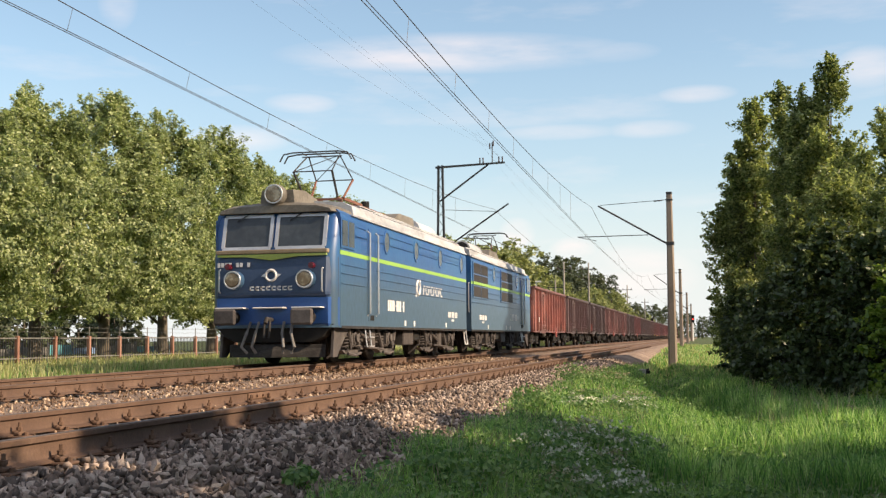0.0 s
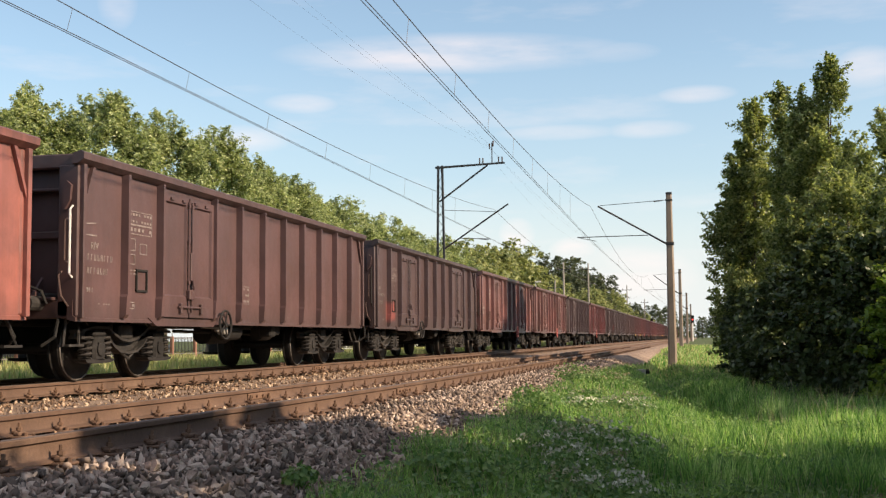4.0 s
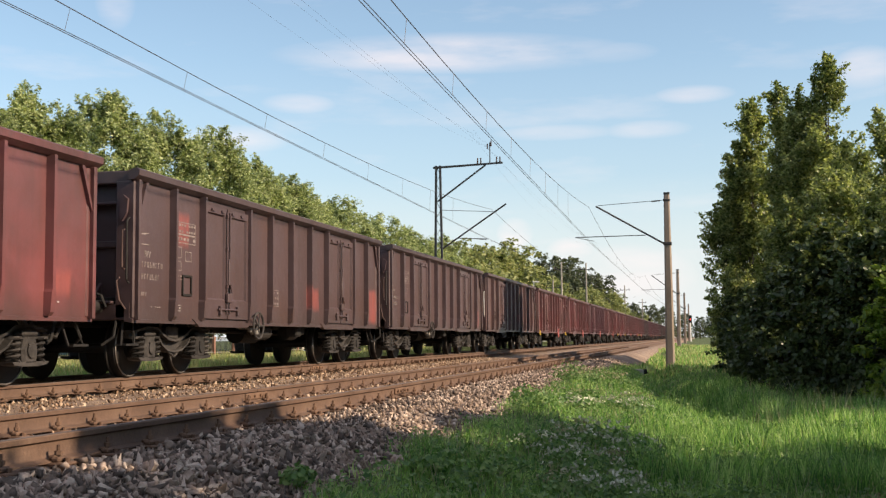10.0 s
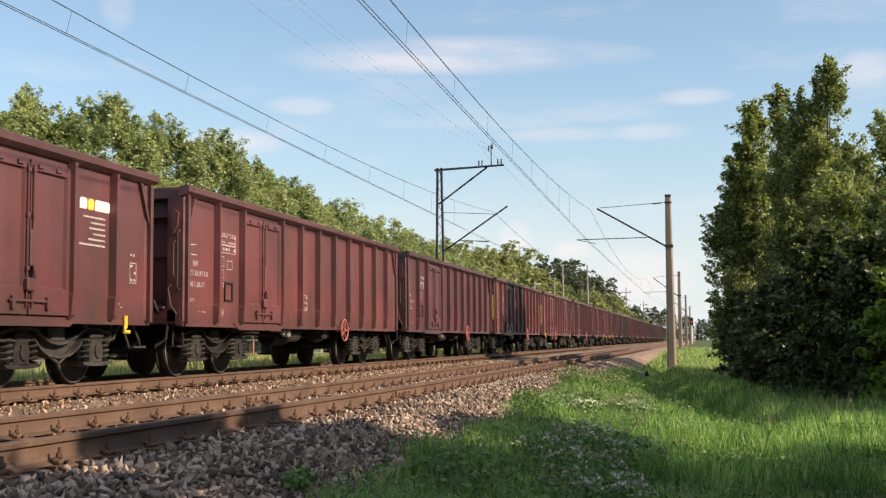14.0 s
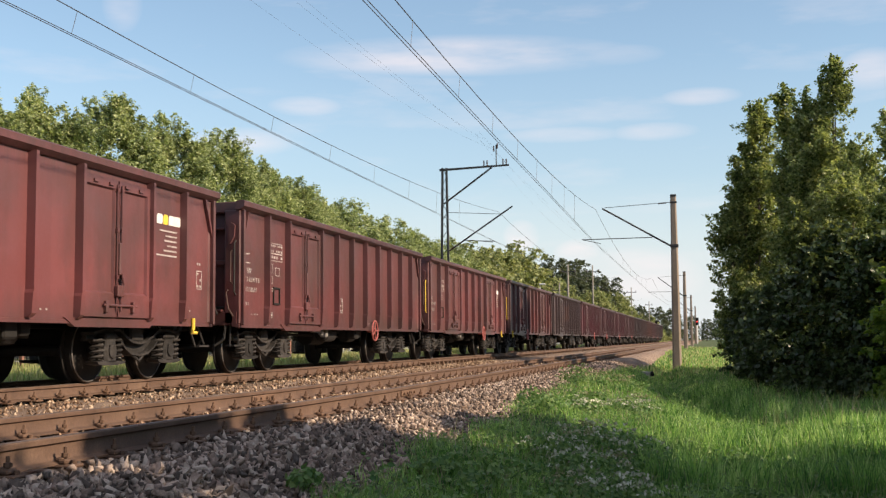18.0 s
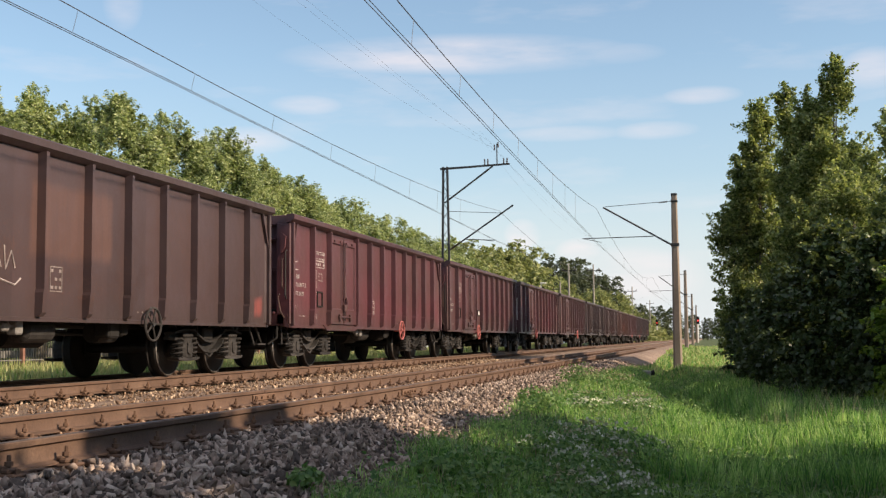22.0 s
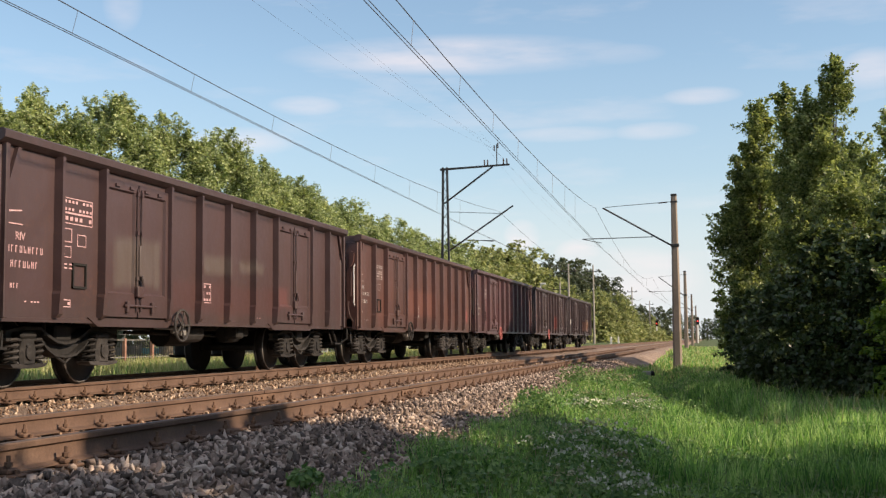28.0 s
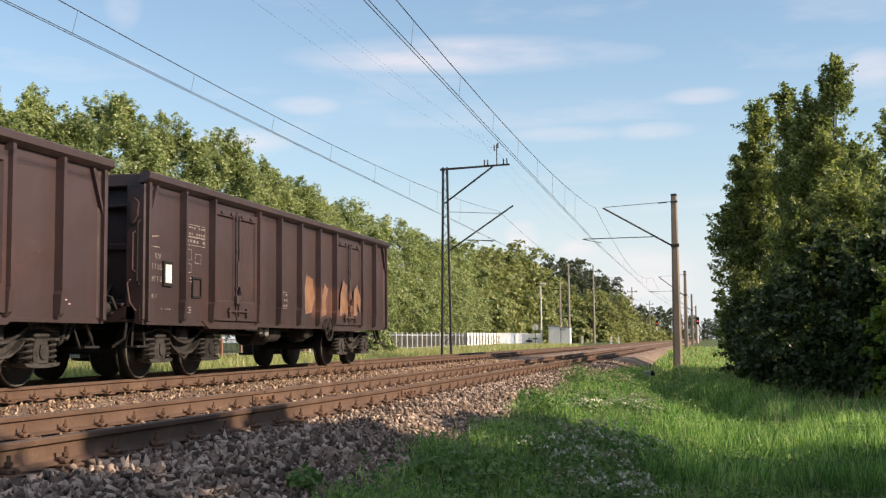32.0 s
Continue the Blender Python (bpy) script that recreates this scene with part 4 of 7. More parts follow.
        s.tube([(0.35, y, 0.95), (0.38, y + e * 0.35, 0.62), (0.2, y + e * 0.6, 0.72)], 0.028, 6)
        s.box(-1.2, 1.2, min(y, y - e * 0.12), max(y, y - e * 0.12), 0.86, 1.2, 0.02)
        return s

    def steps(q, e):
        s = Shape()
        y = e * 6.5
        s.tube([(q * 1.2, y - e * 0.2, 0.95), (q * 1.28, y, 0.5), (q * 1.28, y - e * 0.38, 0.5), (q * 1.2, y - e * 0.5, 0.92)], 0.02, 5)
        s.box(q * 1.2, q * 1.36, min(y, y - e * 0.38), max(y, y - e * 0.38), 0.49, 0.52)
        return s

    def frame_shape():
        s = Shape()
        s.box(-0.3, 0.3, -6.2, 6.2, 0.78, 1.12, 0.03)
        for x in (-1.05, 1.05):
            s.box(x - 0.06, x + 0.06, -6.2, 6.2, 0.9, 1.1)
        for y in (-5.5, -4.5, -3.4, -2.2, -1.1, 0, 1.1, 2.2, 3.4, 4.5, 5.5):
            s.box(-1.35, 1.35, y - 0.06, y + 0.06, 0.88, 1.1)
        s.box(-1.37, 1.37, -6.2, 6.2, 1.1, 1.16)
        return s

    def brake_gear():
        s = Shape()
        s.tube([(0.6, -0.75, 0.68), (0.6, 0.15, 0.68)], [0.19, 0.19], 14)
        s.tube([(0.95, 1.0, 0.7), (0.95, 1.5, 0.7)], [0.15, 0.15], 12)
        s.tube([(0.75, -2.2, 0.72), (0.75, 2.2, 0.66)], 0.03, 6)
        s.box(1.0, 1.25, 0.95, 1.25, 0.62, 0.86, 0.03)
        s.box(1.05, 1.2, 1.35, 1.6, 0.66, 0.86, 0.03)
        s.tube([(1.1, -1.87, 0.8), (0.3, -1.87, 0.8)], 0.02, 6)
        s.box(-0.9, -0.4, -1.3, -0.3, 0.5, 0.86, 0.04)
        return s

    wy = 1.76 if look_of.get("wheel_rear") else -1.78

    def hand_wheel():
        s = Shape()
        s.torus((1.5, wy, 0.82), (1, 0, 0), 0.24, 0.02, 22, 6)
        for k in range(5):
            a = 2 * math.pi * k / 5
            s.tube([(1.49, wy, 0.82), (1.5, wy + 0.23 * math.cos(a), 0.82 + 0.23 * math.sin(a))], 0.014, 5)
        s.tube([(1.3, wy, 0.82), (1.52, wy, 0.82)], 0.035, 8)
        return s

    for q in (-1, 1):
        put_part("side_sheet", q, lambda: sheet(q))
        put_part("side_sill", q, lambda: sill(q))
        put_part("top_rim", q, lambda: rim(q))
        for k, y in enumerate(ribs):
            put_part("rib", (q, key, k), lambda: rib(q, y))
        for y0, y1 in doors:
            m = (y0 + y1) / 2
            for a, b in ((y0 + 0.05, m - 0.02), (m + 0.02, y1 - 0.05)):
                put_part("door_leaf", (q, a), lambda: door_leaf(q, a, b))
            put_part("door_apron", (q, y0), lambda: door_apron(q, y0, y1))
            put_part("door_latch", (q, y0), lambda: door_bar(q, y0, y1))
        for e in (-1, 1):
            put_part("corner_post", (q, e), lambda: corner(q, e))
            if q > 0:
                put_part("grab_rail", (q, e), lambda: grab(q, e), look_of.get("grab_label", ""), look_of.get("grab", M_BOGIE))
            put_part("step", (q, e), lambda: steps(q, e), "", M_BOGIE)
    for e in (-1, 1):
        for name, k, dims in end_pieces(e):
            put_part(name, (e, k), lambda: Shape().box(*dims))
        for q in (-1, 1):
            put_part("corner_loop", (q, e), lambda: corner_loop(q, e), "", M_LADDER)
            put_part("lamp_bracket", (q, e), lambda: lamp_bracket(q, e))
            put_part("brake_hose", (e, q), lambda: brake_hose(e, q), "", M_BLACK)
            put_part("brake_pipe", (e, q), lambda: brake_pipe(e, q), "", M_BLACK)
        put_part("end_shelf", e, lambda: end_shelf(e, True))
        put_part("end_board", e, lambda: end_shelf(e, False))
        put_part("coupler_lever", e, lambda: cutoff_cock(e), "", M_BOGIE)
        put_part("buffer_gear", e, lambda: buffers(e), "dark greasy buffers and coupling", M_BOGIE)
        wagon_bogie(t, e * 4.5, True)
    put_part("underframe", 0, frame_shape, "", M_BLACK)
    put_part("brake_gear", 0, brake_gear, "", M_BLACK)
    put_part("air_tank", 0, lambda: Shape().tube([(1.05, -0.95, 0.72), (1.05, -0.9, 0.72), (1.05, -0.35, 0.72), (1.05, -0.3, 0.72)], [0.1, 0.16, 0.16, 0.1], 16), "small grey air tank", M_BOGIE)
    put_part("changeover_gear", 0, lambda: Shape().box(1.15, 1.3, -1.35, -1.2, 0.66, 0.84, 0.02).tube([(1.25, -2.2, 0.78), (1.25, -1.2, 0.76)], 0.02, 6).box(1.2, 1.28, -1.6, -1.45, 0.7, 0.82, 0.02), "", M_LOCOGREY)
    put_part("brake_handwheel", wy, hand_wheel, "round brake handwheel", look_of.get("wheel", M_REDPAINT))
    put_part("document_box", 0, lambda: Shape().box(1.42, 1.445, -4.84, -4.81, 1.27, 1.6).box(1.42, 1.445, -4.53, -4.5, 1.27, 1.6).box(1.42, 1.446, -4.84, -4.5, 1.27, 1.3).box(1.42, 1.446, -4.84, -4.5, 1.57, 1.6), "small dark label frame", M_BLACK)
    ink = look_of.get("ink", M_INK)
    blocks = [("table", -5.05, 2.24, 0.7, 0.2, 2, 8), ("table", -5.15, 2.1, 0.8, 0.14, 1, 7), ("frame", -5.05, 1.86, 0.2, 0.18, 1, 1), ("frame", -5.03, 1.66, 0.17, 0.15, 1, 1), ("lines", -5.05, 1.5, 0.24, 0.1, 2, 2), ("frame", -4.72, 1.82, 0.22, 0.16, 1, 1),
              ("text", -6.28, 1.62, 0.78, 0.14, 1, 9), ("text", -6.2, 1.44, 0.6, 0.14, 1, 7), ("text", -6.2, 1.2, 0.2, 0.1, 1, 3), ("table", -5.2, 1.02, 0.34, 0.1, 1, 4), ("lines", -5.9, 1.04, 0.34, 0.05, 1, 5),
              ("table", -0.85, 1.2, 0.28, 0.32, 3, 3), ("lines", 5.42, 1.04, 0.24, 0.1, 2, 3), ("lines", 1.4, 0.96, 0.2, 0.06, 1, 3)]
    if look_of.get("owner"):
        owner_mark(4.42, 2.36)(t)
        blocks += [("table", 5.85, 1.42, 0.2, 0.3, 3, 2), ("lines", 5.85, 1.78, 0.16, 0.1, 1, 2)]
    lettering(t, blocks, 1, ink, look_of.get("ink_label", "faded white stencilled lettering"))
    part("lettering", cached(("riv", ink.name), lambda: word_mesh("RIV", 0.14, "riv", ink)), None, t, "painted letters RIV").location = (1.4245, -6.1, 1.8)
    lo = Shape().extrude([(-6.26, 1.98), (-5.95, 1.98), (-5.95, 1.995), (-6.24, 1.995), (-6.24, 2.12), (-5.97, 2.15), (-5.97, 2.165), (-6.26, 2.14)], "x", 1.4225, 1.4255)
    part("painted_mark", lo, ink, t, "small painted bracket mark")
    for ext in look_of.get("extra", ()):
        ext(t)
    return t


def owner_mark(y, z):
    """A plain pale word-shaped mark with a yellow middle, and fine lines of print under it."""
    def add(t):
        for a, b, m, lab in ((0.05, 0.24, M_WHITE, "plain white mark"), (0.26, 0.42, M_YELLOW, "plain yellow mark"), (0.44, 0.84, M_WHITE, "plain white mark")):
            part("painted_mark", Shape().extrude([(y + a, z), (y + b - 0.03, z), (y + b, z + 0.03), (y + b, z + 0.12), (y + b - 0.03, z + 0.15), (y + a + 0.03, z + 0.15), (y + a, z + 0.11)], "x", 1.4225, 1.4255), m, t, lab)
        s = Shape()
        for k, (a, b) in enumerate(((0.14, 0.72), (0.34, 0.72), (0.3, 0.72), (0.4, 0.72), (0.28, 0.72), (0.05, 0.72))):
            s.box(1.4225, 1.4255, y + a, y + b, z - 0.11 - 0.075 * k, z - 0.085 - 0.075 * k)
        tagged(part("print_line", s, M_INK, t, "small lines of white print"), kind="stuff")
    return add


def white_card(y, z, h=0.14):
    def add(t):
        part("label_card", Shape().box(1.449, 1.458, y - 0.1, y + 0.1, z - h, z + h, 0.004), M_WHITE, t, "white paper label card")
        part("label_holder", Shape().box(1.42, 1.453, y - 0.15, y + 0.15, z - h - 0.05, z + h + 0.05, 0.004), M_BLACK, t)
    return add


def graffiti(y):
    """Four fat sprayed letter shapes between the ribs, each a filled blot with a paler outline."""
    blots = (((0.28, 1.12), (0.62, 1.16), (0.86, 1.5), (0.72, 1.86), (0.34, 1.92), (0.24, 1.6)),
             ((1.28, 1.08), (1.58, 1.14), (1.56, 1.5), (1.72, 1.7), (1.5, 1.8), (1.34, 1.52)),
             ((2.36, 1.12), (2.62, 1.2), (2.84, 1.12), (3.0, 1.34), (2.78, 1.56), (2.86, 1.82), (2.6, 1.9), (2.42, 1.6)),
             ((3.36, 1.12), (3.6, 1.16), (3.62, 1.44), (3.84, 1.2), (3.9, 1.52), (3.66, 1.84), (3.4, 1.72)))

    def add(t):
        for pts in blots:
            x = 1.4805 if pts[0][0] > 2 else 1.4205
            part("sprayed_letter", Shape().extrude([(y + a, z) for a, z in pts], "x", x, x + 0.002), M_GRAFFITI, t, "orange sprayed blot")
            ring = [(x + 0.004, y + a, z) for a, z in (*pts, pts[0])]
            part("sprayed_outline", Shape().tube(ring, 0.009, 4), M_FAINT, t, "thin pale sprayed outline")
    return add


def scribble(y, z):
    def add(t):
        s = Shape()
        for k in range(2):
            a = y + k * 0.28
            s.tube([(1.426, a, z + 0.16), (1.426, a + 0.03, z - 0.12), (1.426, a + 0.14, z + 0.1), (1.426, a + 0.22, z - 0.1)], 0.012, 4)
        s.tube([(1.426, y + 0.2, z - 0.24), (1.426, y + 0.5, z - 0.3), (1.426, y + 0.62, z - 0.22)], 0.012, 4)
        part("sprayed_mark", s, M_INK, t, "pale sprayed scribble")
    return add


def yellow_hook(y):
    def add(t):
        part("tow_hook", Shape().tube([(1.45, y, 0.95), (1.45, y, 0.78), (1.47, y - 0.07, 0.72), (1.47, y + 0.07, 0.72)], 0.03, 6), M_YELLOW, t, "yellow towing hook")
    return add


C_RUST, C_RED, C_MAROON, C_BROWN, C_DARK = (0.14, 0.059, 0.05), (0.143, 0.041, 0.038), (0.115, 0.034, 0.039), (0.095, 0.05, 0.045), (0.078, 0.047, 0.045)
ORANGE, PALE = (0.23, 0.058, 0.05), (0.09, 0.07, 0.06)
TWO, ONE = ((-4.15, -2.2), (2.25, 4.2)), ((-4.15, -2.2),)
WHEEL_REAR = (0, 3, 4, 9, 10, 11, 12, 13, 15, 16, 18, 19, 22, 23, 28)   # handwheel beside the rear bogie
# front to rear: colour, doors, word for the colour, handwheel, lettering, patches
WAGONS = [
    ((0.265, 0.09, 0.066), ONE, "light rust-red", M_REDPAINT, M_INK, (), (white_card(-4.6, 1.45),)), (C_BROWN, ONE, "dark brown", M_BOGIE, M_INK, (), ()),
    (C_DARK, TWO, "sooty dark brown", M_BOGIE, M_INK, ((ORANGE, -4.9, 1.3, 0.5, 0.3),), ()), (C_RUST, TWO, "rust-brown", M_REDPAINT, M_INK, ((ORANGE, 4.9, 1.3, 0.2, 0.12),), ()),
    (C_RUST, TWO, "rust-brown", M_REDPAINT, M_INK, ((ORANGE, 5.7, 1.3, 0.25, 0.2),), ()), (C_DARK, ONE, "grey-brown", M_BOGIE, M_INK, ((ORANGE, 5.9, 1.25, 0.2, 0.2),), ()),
    (C_RED, ONE, "red-brown", M_REDPAINT, M_INK, ((ORANGE, 5.7, 1.3, 0.25, 0.2),), ()), (C_DARK, TWO, "dark grey-brown", M_BOGIE, M_INK, ((ORANGE, -4.8, 2.3, 0.25, 0.3), (ORANGE, 1.45, 1.4, 0.45, 0.28), (ORANGE, 5.85, 1.36, 0.48, 0.46)), ()),
    (C_DARK, TWO, "dark brown", M_BOGIE, M_INK, ((ORANGE, 5.8, 1.3, 0.3, 0.35),), ()), (C_BROWN, ONE, "dark brown", M_BOGIE, M_INK, ((ORANGE, 1.5, 1.42, 0.48, 0.28), (ORANGE, 4.7, 1.42, 0.42, 0.28), (ORANGE, 5.9, 1.3, 0.15, 0.2)), ()),
    (C_RED, TWO, "brick-red", M_REDPAINT, M_INK, (), (yellow_hook(-5.6), yellow_hook(5.7))), (C_RED, ONE, "dark red", M_REDPAINT, M_INK, (), ()),
    (C_MAROON, ONE, "maroon", M_REDPAINT, M_INK, (), ()), (C_RED, ONE, "dusty red-brown", M_REDPAINT, M_INK, (), ()),
    (C_RED, TWO, "brick-red", M_REDPAINT, M_INK, (), (yellow_hook(-5.6), yellow_hook(5.7))), (C_RED, ONE, "dark red", M_REDPAINT, M_INK, (), ()),
    (C_RED, TWO, "brick-red", M_REDPAINT, M_INK, (), (yellow_hook(5.7),)), (C_RED, TWO, "dark red", M_REDPAINT, M_INK, (), (yellow_hook(-5.6),)),
    (C_DARK, ONE, "sooty brown, scribbled-on", M_BOGIE, M_INK, ((PALE, -4.6, 1.5, 0.25, 0.25), ((0.1, 0.052, 0.042), -0.3, 2.1, 1.0, 0.5), (ORANGE, 6.0, 1.2, 0.2, 0.2)), (scribble(-2.1, 1.55),)), (C_MAROON, ONE, "crimson", M_REDPAINT, M_INK, (), ()),
    (C_MAROON, ONE, "crimson", M_REDPAINT, M_INK, (), (white_card(-1.5, 1.5, 0.06),)), (C_MAROON, ONE, "crimson", M_REDPAINT, M_INK, (), ()),
    ((0.135, 0.055, 0.054), ONE, "dark red-brown", M_REDPAINT, M_INK, (), ()), (C_DARK, TWO, "dark brown", M_BOGIE, M_INK, ((ORANGE, 5.9, 1.25, 0.15, 0.15),), ()),
    (C_BROWN, TWO, "patched dark brown", M_BOGIE, M_PINK, ((PALE, -3.1, 1.7, 0.7, 0.4), (PALE, -0.4, 1.85, 0.5, 0.2), (PALE, 1.2, 1.9, 0.6, 0.15), ((0.062, 0.027, 0.025), 0.2, 1.3, 2.2, 0.3), ((0.11, 0.04, 0.036), 2.6, 1.4, 0.4, 0.25)), ()),
    ((0.125, 0.052, 0.037), ONE, "rusty dark brown", M_BOGIE, M_INK, ((ORANGE, 6.0, 1.35, 0.25, 0.25), ((0.125, 0.05, 0.038), -0.5, 1.6, 1.6, 0.4)), ()), ((0.125, 0.05, 0.048), ONE, "rust-brown", M_REDPAINT, M_INK, (), ()),
    (C_DARK, TWO, "dark brown", M_REDPAINT, M_PINK, (((0.17, 0.04, 0.032), 1.1, 1.45, 0.6, 0.4),), ()), (C_DARK, TWO, "dark brown, graffiti-sprayed", M_BOGIE, M_INK, (((0.13, 0.055, 0.035), 2.2, 1.4, 1.4, 0.35),), (white_card(-5.7, 1.6), graffiti(0.2))),
]


def train_y(t):
    """How far up the line the middle of the last wagon is."""
    k = 32 - t
    return 21.7116 + 13.1021 * k + 0.01344 * k * k


TRAIN = []


def build_train():
    for i, (colour, doors, word, wheel, ink, patch, extra) in enumerate(WAGONS):
        # paint gain also carries the sunlight: some front wagons brighter, rear ones dimmed
        v = (1 + 0.12 * math.sin(i * 2.4)) * (0.52 if i in (22, 23, 24, 27, 28) else 0.72 if i > 16 else 1.15 if i in (0, 3, 4) else 0.92)
        paint = wagon_paint("wagon_paint", tuple(c * v * q for c, q in zip(colour, (0.99, 1.0, 1.1))), tuple(c * 0.45 for c in C_BROWN), (0.16, 0.07, 0.04), i * 1.7, patch, 0.7)
        label = "%s open freight wagon with %s" % (word, "two door pairs" if len(doors) == 2 else "one door pair")
        w = build_wagon(paint, doors, {"label": label, "wheel": wheel, "ink": M_FAINT if ink == M_INK and colour in (C_DARK, C_BROWN) else ink, "ink_label": "faded pink lettering" if ink == M_PINK else "", "extra": extra, "wheel_rear": i in WHEEL_REAR, "owner": i in (10, 14, 16),
                                          "grab": M_YELLOW if i in (13, 14, 16, 17) else M_WHITE if i % 4 == 1 else M_BOGIE if i else paint})
        TRAIN.append((w, 14.04 * (28 - i)))


def loco_paint():
    m = bpy.data.materials.new("blue_locomotive_paint")
    m.use_nodes = True
    n = Net(m.node_tree)
    co = n.put("ShaderNodeTexCoord").outputs["Object"]
    z = n.put("ShaderNodeSeparateXYZ", Vector=co).outputs["Z"]
    big = n.put("ShaderNodeTexNoise", Vector=co, Scale=0.8, Detail=6.0, Roughness=0.6).outputs["Fac"]
    fine = n.put("ShaderNodeTexNoise", Vector=n.put("ShaderNodeMapping", Vector=co, Scale=(1, 1, 0.3)).outputs[0], Scale=14.0, Detail=5.0).outputs["Fac"]
    edge = n.math("ADD", z, n.math("MULTIPLY", n.math("SUBTRACT", big, 0.5), 1.0))
    dust = n.ramp(n.math("DIVIDE", edge, 4.0), [(0.4, (0.95,)), (0.72, (0.08,))])
    blue = n.mix(n.ramp(big, [(0.42, (0.0,)), (0.62, (0.6,))]), (0.012, 0.072, 0.235), (0.022, 0.115, 0.26))
    col = n.mix(n.math("MULTIPLY", dust, n.ramp(fine, [(0.2, (0.7,)), (0.7, (1.0,))])), blue, (0.046, 0.08, 0.102))
    sh = n.put("ShaderNodeBsdfPrincipled", Base_Color=col, Roughness=n.math("ADD", n.math("MULTIPLY", fine, 0.25), 0.25))
    n.put("ShaderNodeOutputMaterial", Surface=sh)
    return m


M_LOCO = loco_paint()
M_NOSE = grainy("blue_nose_paint", [(0.01, 0.055, 0.19), (0.014, 0.07, 0.24), (0.022, 0.09, 0.28)], 1, 20, 0.4, bump=0.05, spec=0.5)
M_LIME = grainy("lime_stripe", [(0.19, 0.336, 0.045), (0.236, 0.416, 0.075), (0.289, 0.464, 0.135)], 1, 20, 0.45, bump=0.05)
M_LIMEDULL = grainy("dusty_lime_stripe", [(0.14, 0.18, 0.05), (0.2, 0.26, 0.06), (0.27, 0.33, 0.1)], 1, 20, 0.55, bump=0.05)
M_ROOF = grainy("dusty_white_roof", [(0.18, 0.18, 0.18), (0.41, 0.415, 0.425), (0.6, 0.615, 0.63)], 1.6, 12, 0.65, stretch=(1, 0.35, 1))
M_ROOFDARK = grainy("sooty_cab_roof", [(0.07, 0.06, 0.05), (0.15, 0.135, 0.112), (0.25, 0.225, 0.19)], 1.2, 14, 0.75)
M_CHROME = grainy("steel_handrail", [(0.4, 0.4, 0.4), (0.52, 0.52, 0.52), (0.62, 0.62, 0.61)], 2, 20, 0.35, 0.6, bump=0.03)
M_GLASSDARK = grainy("dark_cab_glass", [(0.024, 0.03, 0.036), (0.042, 0.052, 0.06), (0.07, 0.08, 0.088)], 0.8, 5, 0.16, bump=0.0, spec=0.5)
M_SLATE = grainy("slate_blue_front_paint", [(0.02, 0.04, 0.085), (0.03, 0.055, 0.11), (0.05, 0.075, 0.125)], 1, 14, 0.45, bump=0.05)
M_BRONZE = grainy("weathered_bronze_trim", [(0.14, 0.1, 0.055), (0.22, 0.165, 0.1), (0.32, 0.26, 0.17)], 2, 20, 0.6, bump=0.1)
M_LENS = grainy("headlight_glass", [(0.07, 0.045, 0.03), (0.2, 0.14, 0.09), (0.6, 0.5, 0.38)], 5, 24, 0.12, 0.85, bump=0.3)
M_REDLENS = grainy("red_marker_glass", [(0.056, 0.005, 0.01), (0.084, 0.0075, 0.015), (0.112, 0.01, 0.02)], 5, 20, 0.25, bump=0.0)
M_GRILLE = grainy("grey_louvre_metal", [(0.018, 0.015, 0.013), (0.032, 0.027, 0.024), (0.05, 0.043, 0.039)], 3, 20, 0.7)
M_LOCOBOGIE = grainy("dusty_bogie_steel", [(0.034, 0.029, 0.0271), (0.0782, 0.0673, 0.0627), (0.136, 0.119, 0.109)], 3, 30, 0.85, 0.1, rand=0.25)
M_REDROOF = grainy("red_oxide_busbar", [(0.121, 0.04, 0.024), (0.176, 0.072, 0.044), (0.231, 0.12, 0.072)], 3, 20, 0.7)


